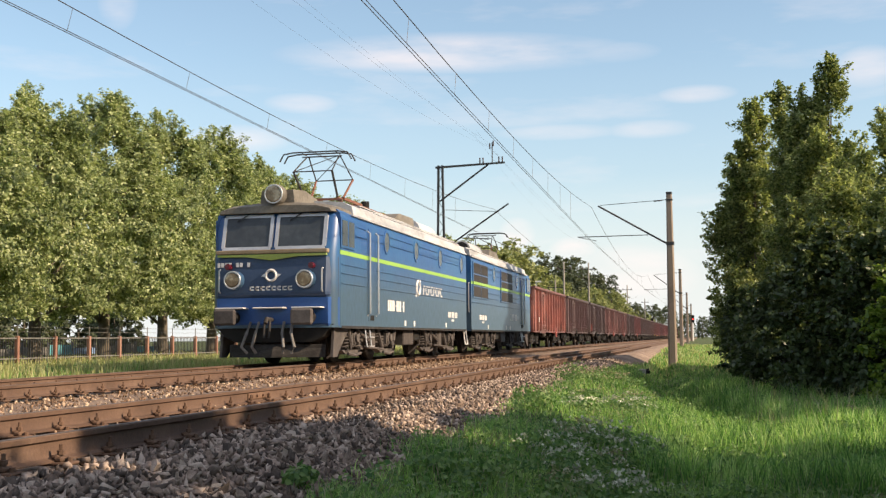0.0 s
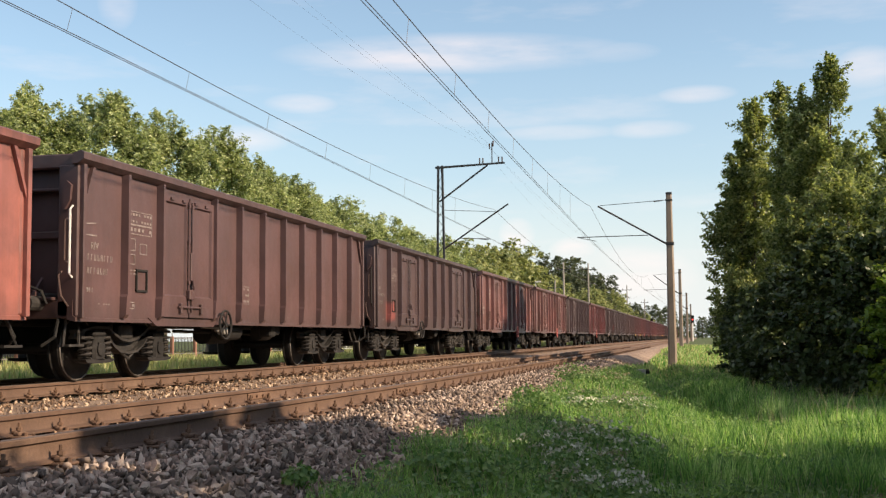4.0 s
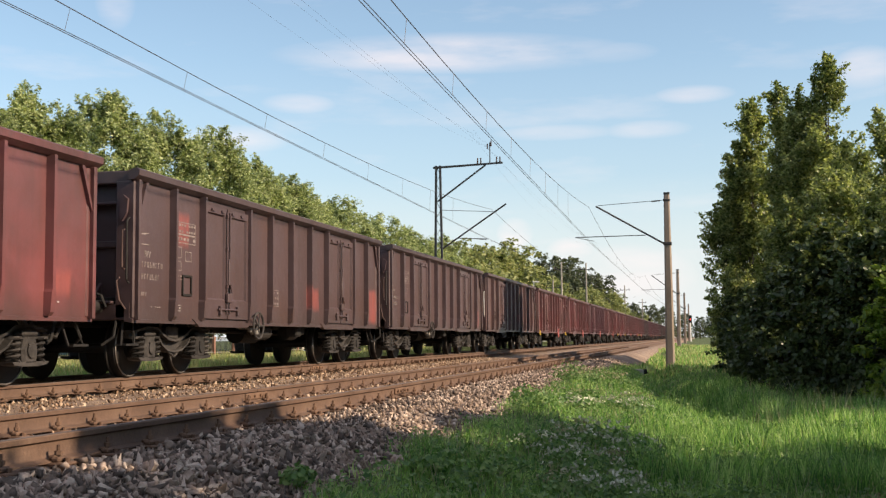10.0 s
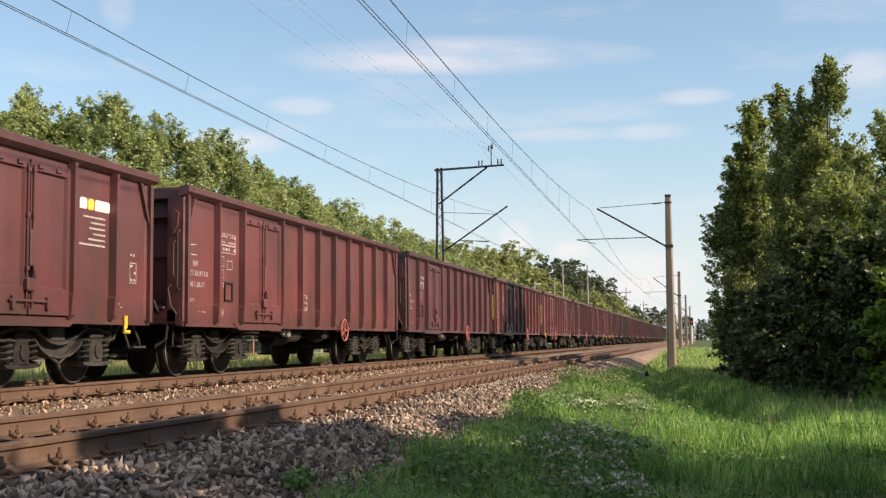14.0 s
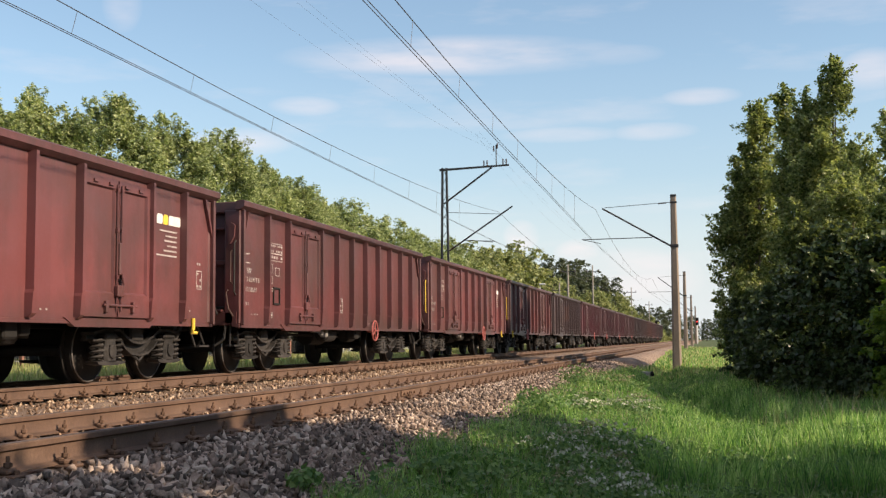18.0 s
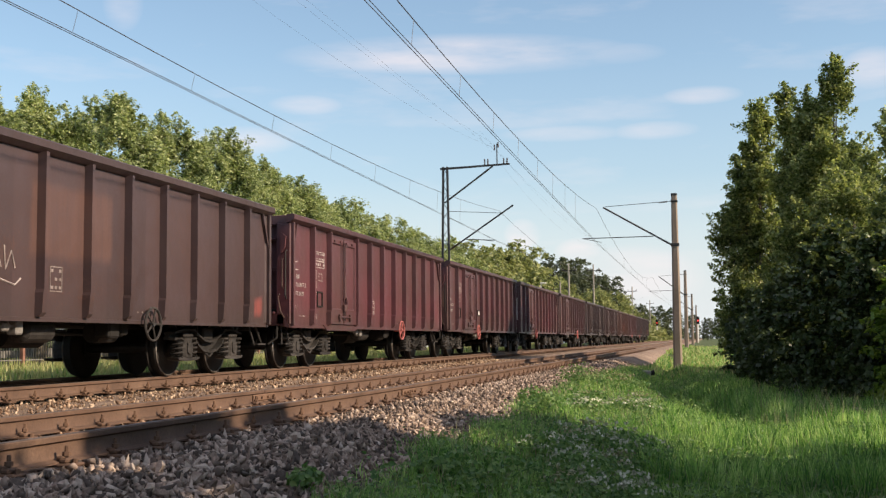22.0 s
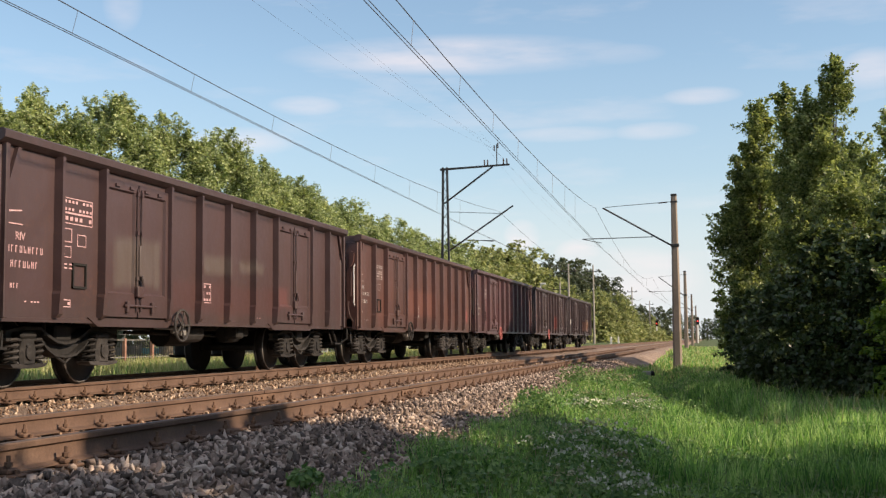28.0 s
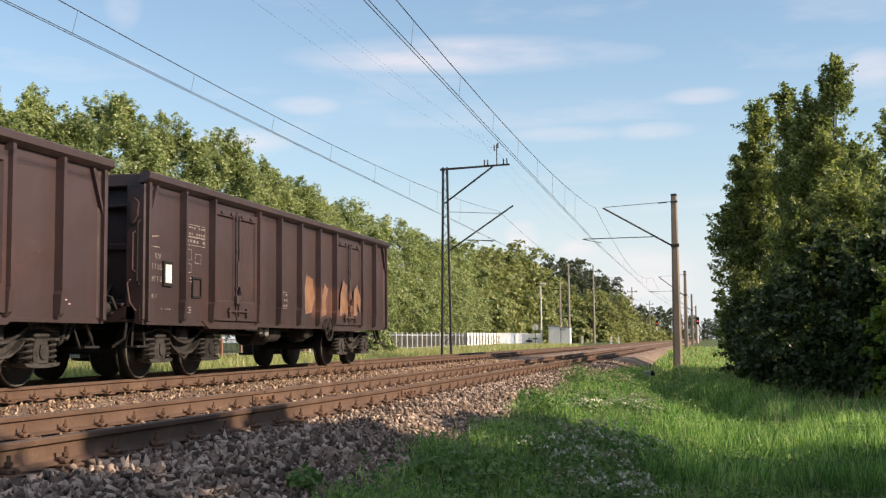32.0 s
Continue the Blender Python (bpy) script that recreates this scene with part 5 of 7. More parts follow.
def build_loco(label):
    """One section of the electric locomotive: cab at -y, couples to its twin at +y."""
    t = holder("locomotive", pose(FAR_X, 0, 0), label, "locomotive", "sections of the electric locomotive")
    Y0, Y1, W = -7.2, 7.2, 1.5
    body = Shape()
    side = [(-W, 0.82), (W, 0.82), (W, 3.3), (W - 0.02, 3.42), (W - 0.1, 3.5), (-W + 0.1, 3.5), (-W + 0.02, 3.42), (-W, 3.3)]
    body.extrude(side, "y", Y0 + 0.35, Y1)
    # rounded corner into the cab front
    rings = []
    for k, inset, drop in ((0.35, 0.0, 0.0), (0.18, 0.03, 0.02), (0.06, 0.12, 0.05), (0.0, 0.26, 0.1)):
        rings.append([((x - math.copysign(inset, x)) if abs(x) > 0.5 else x, Y0 + k + (0.28 * max(0, z - 2.45) / 1.05), z if z < 3 else z - drop) for x, z in
                      [(-W, 0.82), (W, 0.82), (W, 1.55), (W, 2.45), (W, 3.3), (W - 0.02, 3.42), (W - 0.1, 3.5), (-W + 0.1, 3.5), (-W + 0.02, 3.42), (-W, 3.3), (-W, 2.45), (-W, 1.55)]])
    body.loft(rings)
    part("body", body, M_LOCO, t, "blue body shell, dusty grey-blue low down", True)
    # lower nose panel, standing proud under a kink line
    part("nose_panel", Shape().loft([[(-1.32, Y0 - d, z), (1.32, Y0 - d, z), (1.5, Y0 + 0.26, z), (-1.5, Y0 + 0.26, z)] for z, d in ((0.86, -0.02), (0.92, 0.02), (1.5, 0.03))]), M_NOSE, t, "bright blue nose panel")
    roof = Shape()
    roof.loft([[(x, y, z) for x, z in [(-1.48, 3.46), (-1.43, 3.68), (-1.2, 3.79), (-0.5, 3.84), (0.5, 3.84), (1.2, 3.79), (1.43, 3.68), (1.48, 3.46)]] for y in (Y0 + 1.4, Y1)])
    part("roof", roof, M_ROOF, t, "dusty white roof", True)
    cab_roof = Shape()
    cab_roof.loft([[(x * s, Y0 + k, 3.44 + (z - 3.46) * s2) for x, z in [(-1.45, 3.46), (-1.4, 3.58), (-1.1, 3.7), (-0.5, 3.76), (0.5, 3.76), (1.1, 3.7), (1.4, 3.58), (1.45, 3.46)]]
                   for k, s, s2 in ((0.12, 0.93, 0.55), (0.3, 0.97, 0.8), (1.4, 1.0, 1.0))])
    part("cab_roof", cab_roof, M_ROOFDARK, t, "sooty grey cab roof with a visor", True)
    hood = Shape().loft([[(-w, y, 3.6), (w, y, 3.6), (w * 0.9, y, z), (-w * 0.9, y, z)] for y, w, z in ((Y0 + 0.3, 0.42, 3.98), (Y0 + 0.9, 0.5, 4.02), (Y0 + 1.6, 0.55, 3.9), (Y0 + 2.0, 0.55, 3.7))])
    part("lamp_hood", hood, M_ROOFDARK, t)
    top_light = part("top_headlight", Shape().wheel(Y0 + 0.05, Y0 + 0.34, 0, 3.86, 0.235, 24, "y"), M_ROOFDARK, t, "round roof headlight")
    part("lens", Shape().wheel(Y0 + 0.035, Y0 + 0.07, 0, 3.86, 0.19, 24, "y"), M_LENS, top_light)
    part("bezel", Shape().torus((0, Y0 + 0.05, 3.86), (0, 1, 0), 0.205, 0.02, 24, 6), M_CHROME, top_light)
    # stripes
    for q in (-1, 1):
        part("stripe", Shape().box(q * W, q * (W + 0.004), Y0 + 0.3, Y1, 2.47, 2.57), M_LIME, t, "lime yellow waist stripe")
        for z in (3.2, 2.98, 2.25, 2.05, 1.82):
            segs = ((Y0 + 0.4, -4.85), (-3.95, Y1 - 0.1)) if z < 2.4 or q < 0 else ((-5.7, -4.85), (-3.95, -3.3), (-2.7, -0.25), (0.5, 2.85), (3.55, 6.05))
            if q < 0 and z > 1.9:
                segs = ((-5.7, -4.85), (-3.95, -1.8), (1.3, 3.95))
            for a, b in segs:
                part("body_ridge", Shape().box(q * W, q * (W + 0.018), a, b, z - 0.014, z + 0.014, 0.005), M_LOCO, t)
        part("roof_gutter", Shape().box(q * (W - 0.03), q * (W + 0.03), Y0 + 1.2, Y1, 3.42, 3.47, 0.01), M_ROOF, t)
        part("sill_strip", Shape().box(q * (W - 0.02), q * (W + 0.006), Y0 + 0.4, Y1, 0.8, 0.86), M_BOGIE, t)
        # cab side window, two panes
        win = part("cab_window", Shape().box(q * W, q * (W + 0.02), -6.86, -5.82, 2.62, 3.32, 0.01), M_LOCO, t, "blue framed cab side window")
        for a, b in ((-6.8, -6.38), (-6.3, -5.88)):
            part("pane", Shape().box(q * (W + 0.018), q * (W + 0.026), a, b, 2.68, 3.26), M_GLASSDARK, win, "dark glass pane")
        # door between two tall handrails
        part("cab_door", Shape().box(q * W, q * (W + 0.012), -4.66, -4.1, 1.0, 3.25, 0.006), M_LOCO, t)
        part("stripe", Shape().box(q * (W + 0.012), q * (W + 0.016), -4.66, -4.1, 2.47, 2.57), M_LIME, t)
        for y in (-4.74, -4.02):
            s = Shape().tube([(q * (W + 0.0), y, 1.12), (q * (W + 0.07), y, 1.18), (q * (W + 0.07), y, 3.12), (q * W, y, 3.18)], 0.024, 8)
            part("handrail", s, M_CHROME, t, "long bright steel handrail", True)
        part("door_step", Shape().box(q * (W - 0.02), q * (W + 0.014), -4.55, -4.2, 1.0, 1.14, 0.01), M_BLACK, t)
        s = Shape()
        for y in (-4.72, -4.34):
            s.tube([(q * 1.42, y, 0.85), (q * 1.48, y, 0.36)], 0.02, 5)
        for z in (0.38, 0.6):
            s.box(q * 1.4, q * 1.56, -4.72, -4.34, z - 0.015, z + 0.015)
        part("ladder", s, M_CHROME, t, "white painted step ladder")
    for y in (-3.0, 0.13, 3.2, 6.4):
        port = part("porthole", Shape().loft([[(W - 0.01 + d, y + r * math.cos(a) * 1.0, 3.04 + r * 1.12 * math.sin(a)) for a in (2 * math.pi * k / 24 for k in range(24))] for d, r in ((0, 0.29), (0.03, 0.28), (0.03, 0.235), (0.015, 0.23))]), M_LOCO, t, "oval porthole with a raised rim", True)
        part("pane", Shape().wheel(W + 0.004, W + 0.012, y, 3.04, 0.245, 24), M_GLASSDARK, port, "dark glass pane")
    for y in (2.65, -3.0):
        port = part("porthole", Shape().loft([[(-W + 0.01 - d, y + r * math.cos(a), 3.04 + r * 1.12 * math.sin(a)) for a in (2 * math.pi * k / 24 for k in range(24))] for d, r in ((0, 0.29), (0.03, 0.28), (0.03, 0.235), (0.015, 0.23))]), M_LOCO, t, "oval porthole with a raised rim", True)
        part("pane", Shape().wheel(-W - 0.012, -W - 0.004, y, 3.04, 0.245, 24), M_GLASSDARK, port, "dark glass pane")
    for a, b, cols in ((4.05, 6.95, 2), (-1.7, 1.2, 2)):
        g = part("louvre", Shape().box(-W - 0.03, -W, a, b, 1.98, 3.3, 0.01), M_LOCO, t, "large ventilation louvre in a blue frame")
        for c in range(cols):
            for r in range(3):
                y0 = a + 0.08 + c * (b - a - 0.1) / cols
                y1 = y0 + (b - a - 0.1) / cols - 0.08
                z0 = 2.04 + r * 0.415
                part("louvre_panel", Shape().box(-W - 0.036, -W - 0.028, y0, y1, z0, z0 + 0.37), M_GRILLE, g, "grey slatted panel")
        part("stripe", Shape().box(-W - 0.045, -W - 0.036, a, b, 2.47, 2.57), M_LIME, g)
    # cab front
    part("front_panel", Shape().loft([[(-1.28, Y0 - d, z), (1.28, Y0 - d, z), (1.49, Y0 + 0.24, z), (-1.49, Y0 + 0.24, z)] for z, d in ((1.5, 0.0), (1.56, 0.08), (1.62, 0.09), (2.4, 0.03))]), M_SLATE, t, "slate blue upper front panel standing proud")
    fy = Y0 - 0.085
    slope = lambda z: Y0 - 0.005 + (0.28 * max(0, z - 2.45) / 1.05)
    for x0, x1 in ((-1.22, -0.06), (0.06, 1.22)):
        fr = Shape()
        z0, z1 = 2.64, 3.36
        for a, b, c, d in ((x0, x1, z0 - 0.05, z0 + 0.02), (x0, x1, z1 - 0.02, z1 + 0.05), (x0 - 0.03, x0 + 0.05, z0, z1), (x1 - 0.05, x1 + 0.03, z0, z1)):
            fr.loft([[(a, slope(z) - 0.035, z), (b, slope(z) - 0.035, z), (b, slope(z) + 0.03, z), (a, slope(z) + 0.03, z)] for z in (c, d)])
        w = part("windscreen", fr, M_CHROME, t, "windscreen with a bright metal frame")
        part("pane", Shape().loft([[(x0, slope(z) - 0.012, z), (x1, slope(z) - 0.012, z), (x1, slope(z) + 0.02, z), (x0, slope(z) + 0.02, z)] for z in (z0, z1)]), M_GLASSDARK, w, "dark windscreen glass")
        part("wiper", Shape().tube([((x0 + x1) / 2, slope(3.42) - 0.07, 3.42), ((x0 + x1) / 2 - 0.28, slope(3.3) - 0.06, 3.26)], 0.012, 5), M_BLACK, w)
    part("front_ledge", Shape().box(-1.33, 1.33, fy - 0.01, fy + 0.15, 2.49, 2.58, 0.015), M_BRONZE, t, "weathered bronze ledge under the windscreens")
    part("front_stripe", Shape().extrude([(-1.3, 2.48), (1.3, 2.48), (1.3, 2.43), (0.6, 2.42), (0.0, 2.34), (-0.6, 2.42), (-1.3, 2.43)], "y", fy - 0.004, fy + 0.09), M_LIMEDULL, t, "dusty lime stripe dipping to a point")
    for x in (-0.85, 0.85):
        hl = part("headlight", Shape().wheel(fy - 0.2, fy + 0.05, x, 1.9, 0.21, 24, "y"), M_LOCO, t, "round headlight in a blue housing")
        part("lens", Shape().wheel(fy - 0.215, fy - 0.19, x, 1.9, 0.165, 24, "y"), M_LENS, hl)
        part("bezel", Shape().torus((x, fy - 0.2, 1.9), (0, 1, 0), 0.185, 0.02, 24, 6), M_CHROME, hl)
        part("marker_lamp", Shape().wheel(fy - 0.16, fy + 0.0, x + math.copysign(0.14, x), 2.2, 0.07, 14, "y"), M_REDLENS, t, "small red marker lamp")
        xx = math.copysign(1.22, x)
        part("front_handrail", Shape().tube([(xx, fy, 1.62), (xx, fy - 0.07, 1.65), (xx, fy - 0.07, 2.12), (xx, fy, 2.15)], 0.018, 6), M_CHROME, t)
    part("emblem", Shape().torus((0, fy - 0.004, 2.0), (0, 1, 0), 0.12, 0.03, 20, 4).extrude([(-0.24, 1.98), (-0.13, 2.06), (-0.12, 1.96)], "y", fy - 0.01, fy).extrude([(0.24, 2.02), (0.13, 1.94), (0.12, 2.04)], "y", fy - 0.01, fy), M_WHITE, t, "plain pale emblem on the nose")
    s = Shape()
    for i in range(8):
        x = -0.52 + i * 0.13
        s.box(x + 0.01, x + 0.11, fy - 0.008, fy, 1.66, 1.69).box(x + 0.01, x + 0.04, fy - 0.008, fy, 1.66, 1.76).box(x + 0.01, x + 0.11, fy - 0.008, fy, 1.73, 1.76)
    for i in range(9):
        x = -1.3 + i * 0.09
        s.box(x + 0.01, x + 0.075, fy - 0.008, fy, 2.2, 2.3) if i not in (4, 7) else None
    tagged(part("front_lettering", s, M_WHITE, t, "pale bars in place of painted characters"), kind="stuff")
    # lettering on the side, as bars
    s = Shape()
    for q, y0 in ((1, -2.9), (-1, -2.9)):
        for i in range(10):
            if i in (4, 8):
                s.box(q * W, q * (W + 0.004), y0 + i * 0.17 + 0.03, y0 + i * 0.17 + 0.12, 1.4, 1.44)
                continue
            a, b = y0 + i * 0.17, y0 + i * 0.17 + 0.13
            s.box(q * W, q * (W + 0.004), a, a + 0.045, 1.28, 1.56).box(q * W, q * (W + 0.004), b - 0.045, b, 1.28, 1.56).box(q * W, q * (W + 0.004), a + 0.045, b - 0.045, 1.28, 1.56)
        for i in range(14):
            if i % 5 != 4:
                s.box(q * W, q * (W + 0.004), 4.3 + i * 0.1, 4.37 + i * 0.1, 1.22, 1.4)
        for i in range(5):
            s.box(q * W, q * (W + 0.004), 4.8 + i * 0.08, 4.86 + i * 0.08, 1.1, 1.17)
        for y in (-1.2, -0.2, 3.9):
            s.box(q * W, q * (W + 0.004), y, y + 0.16, 0.9, 1.05)
    tagged(part("side_lettering", s, M_WHITE, t, "pale bars in place of painted numbers"), kind="stuff")
    s = Shape()
    q = 1
    s.torus((W + 0.002, 0.35, 2.0), (1, 0, 0), 0.2, 0.035, 20, 4)
    s.extrude([(0.0, 1.8), (0.12, 1.72), (0.2, 1.86)], "x", W, W + 0.004).extrude([(0.7, 2.2), (0.58, 2.28), (0.5, 2.14)], "x", W, W + 0.004)
    for i in range(8):
        a, b = 0.95 + i * 0.32, 0.95 + i * 0.32 + 0.25
        s.box(W, W + 0.004, a, a + 0.07, 1.82, 2.1).box(W, W + 0.004, a, b, 2.03, 2.1)
        if i % 2:
            s.box(W, W + 0.004, a, b, 1.82, 1.88)
        else:
            s.box(W, W + 0.004, b - 0.07, b, 1.92, 2.1)
    tagged(part("company_mark", s, M_WHITE, t, "plain white company mark in bars"), kind="stuff")
    # inner end wall fittings
    part("gangway", Shape().box(-0.55, 0.55, Y1, Y1 + 0.35, 1.0, 3.1, 0.04), M_BLACK, t, "dark rubber gangway bellows")
    for x in (-0.95, 1.1):
        part("jumper_cable", Shape().tube([(x, Y1, 3.3), (x, Y1 + 0.25, 2.9), (x, Y1 + 0.3, 2.0), (x, Y1 + 0.1, 1.2)], 0.035, 6), M_BOGIE, t)
    part("end_step", Shape().tube([(1.4, Y1 - 0.05, 0.86), (1.46, Y1 - 0.1, 0.35), (1.46, Y1 + 0.35, 0.35), (1.4, Y1 + 0.3, 0.86)], 0.028, 6), M_WHITE, t, "white painted step")
    for x in (-1.3, -1.05):
        part("end_handrail", Shape().tube([(x, Y1, 3.25), (x, Y1 + 0.06, 3.22), (x, Y1 + 0.06, 2.6), (x, Y1, 2.57)], 0.018, 6), M_CHROME, t, "upright steel handrail on the end wall")
    part("end_handrail", Shape().tube([(-1.42, Y1, 2.5), (-1.42, Y1 + 0.06, 2.47), (-1.42, Y1 + 0.06, 1.5), (-1.42, Y1, 1.47)], 0.018, 6), M_CHROME, t)
    part("cable_socket", Shape().box(-1.15, -0.75, Y1, Y1 + 0.14, 1.75, 2.05, 0.03), M_BLACK, t)
    part("red_hose", Shape().tube([(-0.7, Y1 + 0.1, 1.95), (-0.9, Y1 + 0.2, 2.08), (-1.05, Y1 + 0.2, 2.02), (-0.95, Y1 + 0.2, 1.88)], 0.05, 7), M_REDROOF, t, "bright red-orange coupling hose")
    part("end_ledge", Shape().box(-1.3, -0.6, Y1, Y1 + 0.25, 3.3, 3.36, 0.01), M_ROOFDARK, t)
    # buffers, coupling, hoses, plough
    for x in (-0.9, 0.9):
        bf = part("buffer", Shape().tube([(x, Y0, 1.06), (x, Y0 - 0.54, 1.06)], 0.14, 14), M_BOGIE, t)
        part("buffer_head", Shape().box(x - 0.26, x + 0.26, Y0 - 0.62, Y0 - 0.52, 0.88, 1.24, 0.08), M_LOCOBOGIE, bf, "oblong greasy buffer head")
        part("buffer_step", Shape().box(x - 0.34, x + 0.34, Y0 - 0.34, Y0, 1.25, 1.28, 0.01), M_WHITE, t, "white edged step above the buffer")
        for k, d in ((0.3, 0.0), (0.5, 0.05)):
            xx = math.copysign(k, x)
            part("brake_hose", Shape().tube([(xx, Y0 - 0.05, 0.95), (xx * 1.05, Y0 - 0.22, 0.7), (xx * 1.25, Y0 - 0.28, 0.4), (xx * 1.05, Y0 - 0.18, 0.26)], 0.034, 6), M_LOCOGREY, t, "grey rubber brake hose")
    part("coupling_hook", Shape().tube([(0, Y0, 1.0), (0, Y0 - 0.35, 1.02), (0, Y0 - 0.42, 0.92)], 0.05, 8).tube([(0.06, Y0 - 0.3, 0.98), (0.06, Y0 - 0.36, 0.6), (-0.06, Y0 - 0.36, 0.6), (-0.06, Y0 - 0.3, 0.98)], 0.03, 6), M_BOGIE, t)
    part("centre_step", Shape().box(-0.36, 0.36, Y0 - 0.3, Y0, 1.25, 1.28, 0.01), M_WHITE, t)
    part("buffer_beam", Shape().loft([[(-w, Y0 + 0.06, z), (w, Y0 + 0.06, z), (w, Y0 + 0.55, z), (-w, Y0 + 0.55, z)] for z, w in ((0.5, 0.9), (0.62, 1.15), (0.9, 1.42))]), M_BLACK, t, "sooty buffer beam")
    part("snow_plough", Shape().loft([[(-1.15, Y0 + 0.3, z), (0, Y0 - 0.02 + d, z), (1.15, Y0 + 0.3, z), (1.15, Y0 + 0.36, z), (0, Y0 + 0.06 + d, z), (-1.15, Y0 + 0.36, z)] for z, d in ((0.16, -0.05), (0.36, 0.05), (0.45, 0.1))]), M_BOGIE, t, "dark snow plough blade")
    for q in (-1, 1):
        part("skirt_bracket", Shape().extrude([(Y0 + 0.3, 0.84), (Y0 + 1.5, 0.84), (Y0 + 0.95, 0.5), (Y0 + 0.5, 0.16), (Y0 + 0.2, 0.16)], "x", q * 1.3, q * 1.36), M_LOCOBOGIE, t, "dusty plough bracket")
    # bogies
    def side(q):
        s = Shape()
        s.extrude([(-2.1, 0.62), (-2.1, 0.48), (-0.9, 0.44), (-0.6, 0.3), (0.6, 0.3), (0.9, 0.44), (2.1, 0.48), (2.1, 0.62), (0.8, 0.74), (-0.8, 0.74)], "x", q * 1.02, q * 1.14)
        for y in (-1.5, 1.5):
            s.box(q * 1.0, q * 1.3, y - 0.2, y + 0.2, 0.36, 0.78, 0.05).wheel(q * 1.3, q * 1.36, y, 0.58, 0.15, 16)
            s.extrude([(y - 0.75, 0.3), (y + 0.75, 0.3), (y + 0.45, 0.2), (y - 0.45, 0.2)], "x", q * 1.1, q * 1.25)
        s.box(q * 1.05, q * 1.35, -0.22, 0.22, 0.3, 0.82, 0.05)
        s.tube([(q * 1.25, -1.1, 0.78), (q * 1.3, -0.2, 0.5)], 0.05, 8)
        s.tube([(q * 1.3, 0.5, 0.82), (q * 1.3, 0.95, 0.34)], 0.06, 8)
        # dampers, sand pipes, brake rigging
        for y in (-2.05, 2.05):
            s.tube([(q * 1.34, y, 0.82), (q * 1.34, y * 0.93, 0.5)], 0.055, 8).tube([(q * 1.34, y * 0.93, 0.5), (q * 1.34, y * 0.9, 0.3)], 0.03, 6)
            s.tube([(q * 1.28, y * 1.1, 0.8), (q * 1.25, y * 1.14, 0.4), (q * 0.95, y * 1.2, 0.12)], 0.022, 6)
        for y in (-1.5, 1.5):
            s.wheel(q * 1.36, q * 1.42, y, 0.58, 0.1, 12).box(q * 1.28, q * 1.36, y - 0.3, y - 0.22, 0.42, 0.7).box(q * 1.28, q * 1.36, y + 0.22, y + 0.3, 0.42, 0.7)
            s.tube([(q * 1.32, y - 0.5, 0.22), (q * 1.34, y, 0.17), (q * 1.32, y + 0.5, 0.22)], 0.035, 6)
        s.tube([(q * 1.36, -0.9, 0.36), (q * 1.36, 0.9, 0.3)], 0.025, 6)
        return s
    for e in (-3.75, 3.75):
        bg = part("bogie", cached("loco_bolster", lambda: Shape().box(-1.0, 1.0, -0.5, 0.5, 0.5, 0.84, 0.05).mesh("bolster", M_BLACK)), None, t)
        bg.location = (0, e, 0)
        for q in (-1, 1):
            part("side_frame", cached(("lsf", q), lambda: side(q).mesh("side_frame", M_LOCOBOGIE)), None, bg)
            for y in (-2.0, -1.0, 1.0, 2.0):
                part("coil_spring", cached(("lcoil", q, y), lambda: coil_shape(q * 1.2, y, 0.32, 0.62, 0.12).mesh("coil_spring", M_LOCOBOGIE, True)), None, bg)
            for y in (-0.45, 0.45):
                part("coil_spring", cached(("lcoil2", q, y), lambda: coil_shape(q * 1.25, y, 0.55, 0.84, 0.1).mesh("coil_spring", M_LOCOBOGIE, True)), None, bg)
        for y in (-1.5, 1.5):
            w = part("wheelset", cached("loco_wheels", lambda: loco_wheel_shape().mesh("wheelset", M_WHEEL, True)), None, bg)
            w.location = (0, y, 0.6)
            LOCO_WHEELS.append((w, y, 0.6))
    for q in (-1, 1):
        part("equipment_box", Shape().box(min(q * 0.9, q * 1.35), max(q * 0.9, q * 1.35), -0.75, 0.35, 0.38, 0.82, 0.03), M_LOCOBOGIE, t, "dirty battery box under the body")
        part("equipment_box", Shape().box(min(q * 0.9, q * 1.3), max(q * 0.9, q * 1.3), 0.6, 1.2, 0.5, 0.82, 0.03), M_BLACK, t)
    # roof gear
    part("roof_walkway", Shape().box(0.75, 1.15, -4.2, Y1 - 0.2, 3.79, 3.83).box(0.75, 1.15, -4.2, Y1 - 0.2, 3.86, 3.88), M_ROOF, t)
    for q in (-1, 1):
        s = Shape()
        for i in range(16):
            y = -3.4 + i * 0.68
            s.box(q * 1.26, q * 1.3, y - 0.02, y + 0.02, 3.62, 3.78)
        s.box(q * 1.26, q * 1.3, -3.4, Y1 - 0.2, 3.76, 3.79)
        part("roof_rail", s, M_ROOF, t)
    for x, y0, y1 in ((0.78, 2.1, 4.3), (-0.78, 3.1, 5.4)):
        arc = [math.pi * k / 10 for k in range(11)]
        part("roof_duct", Shape().loft([[(x + 0.34 * math.cos(a), y, 3.82 + 0.34 * math.sin(a)) for a in arc] for y in (y0, y1)]), M_ROOF, t, "half-round white roof duct", True)
        for a0, a1 in ((y0 - 0.03, y0 + 0.05), (y1 - 0.05, y1 + 0.03)):
            part("duct_mouth", Shape().loft([[(x + 0.29 * math.cos(a), y, 3.82 + 0.29 * math.sin(a)) for a in arc] for y in (a0, a1)]), M_BLACK, t)
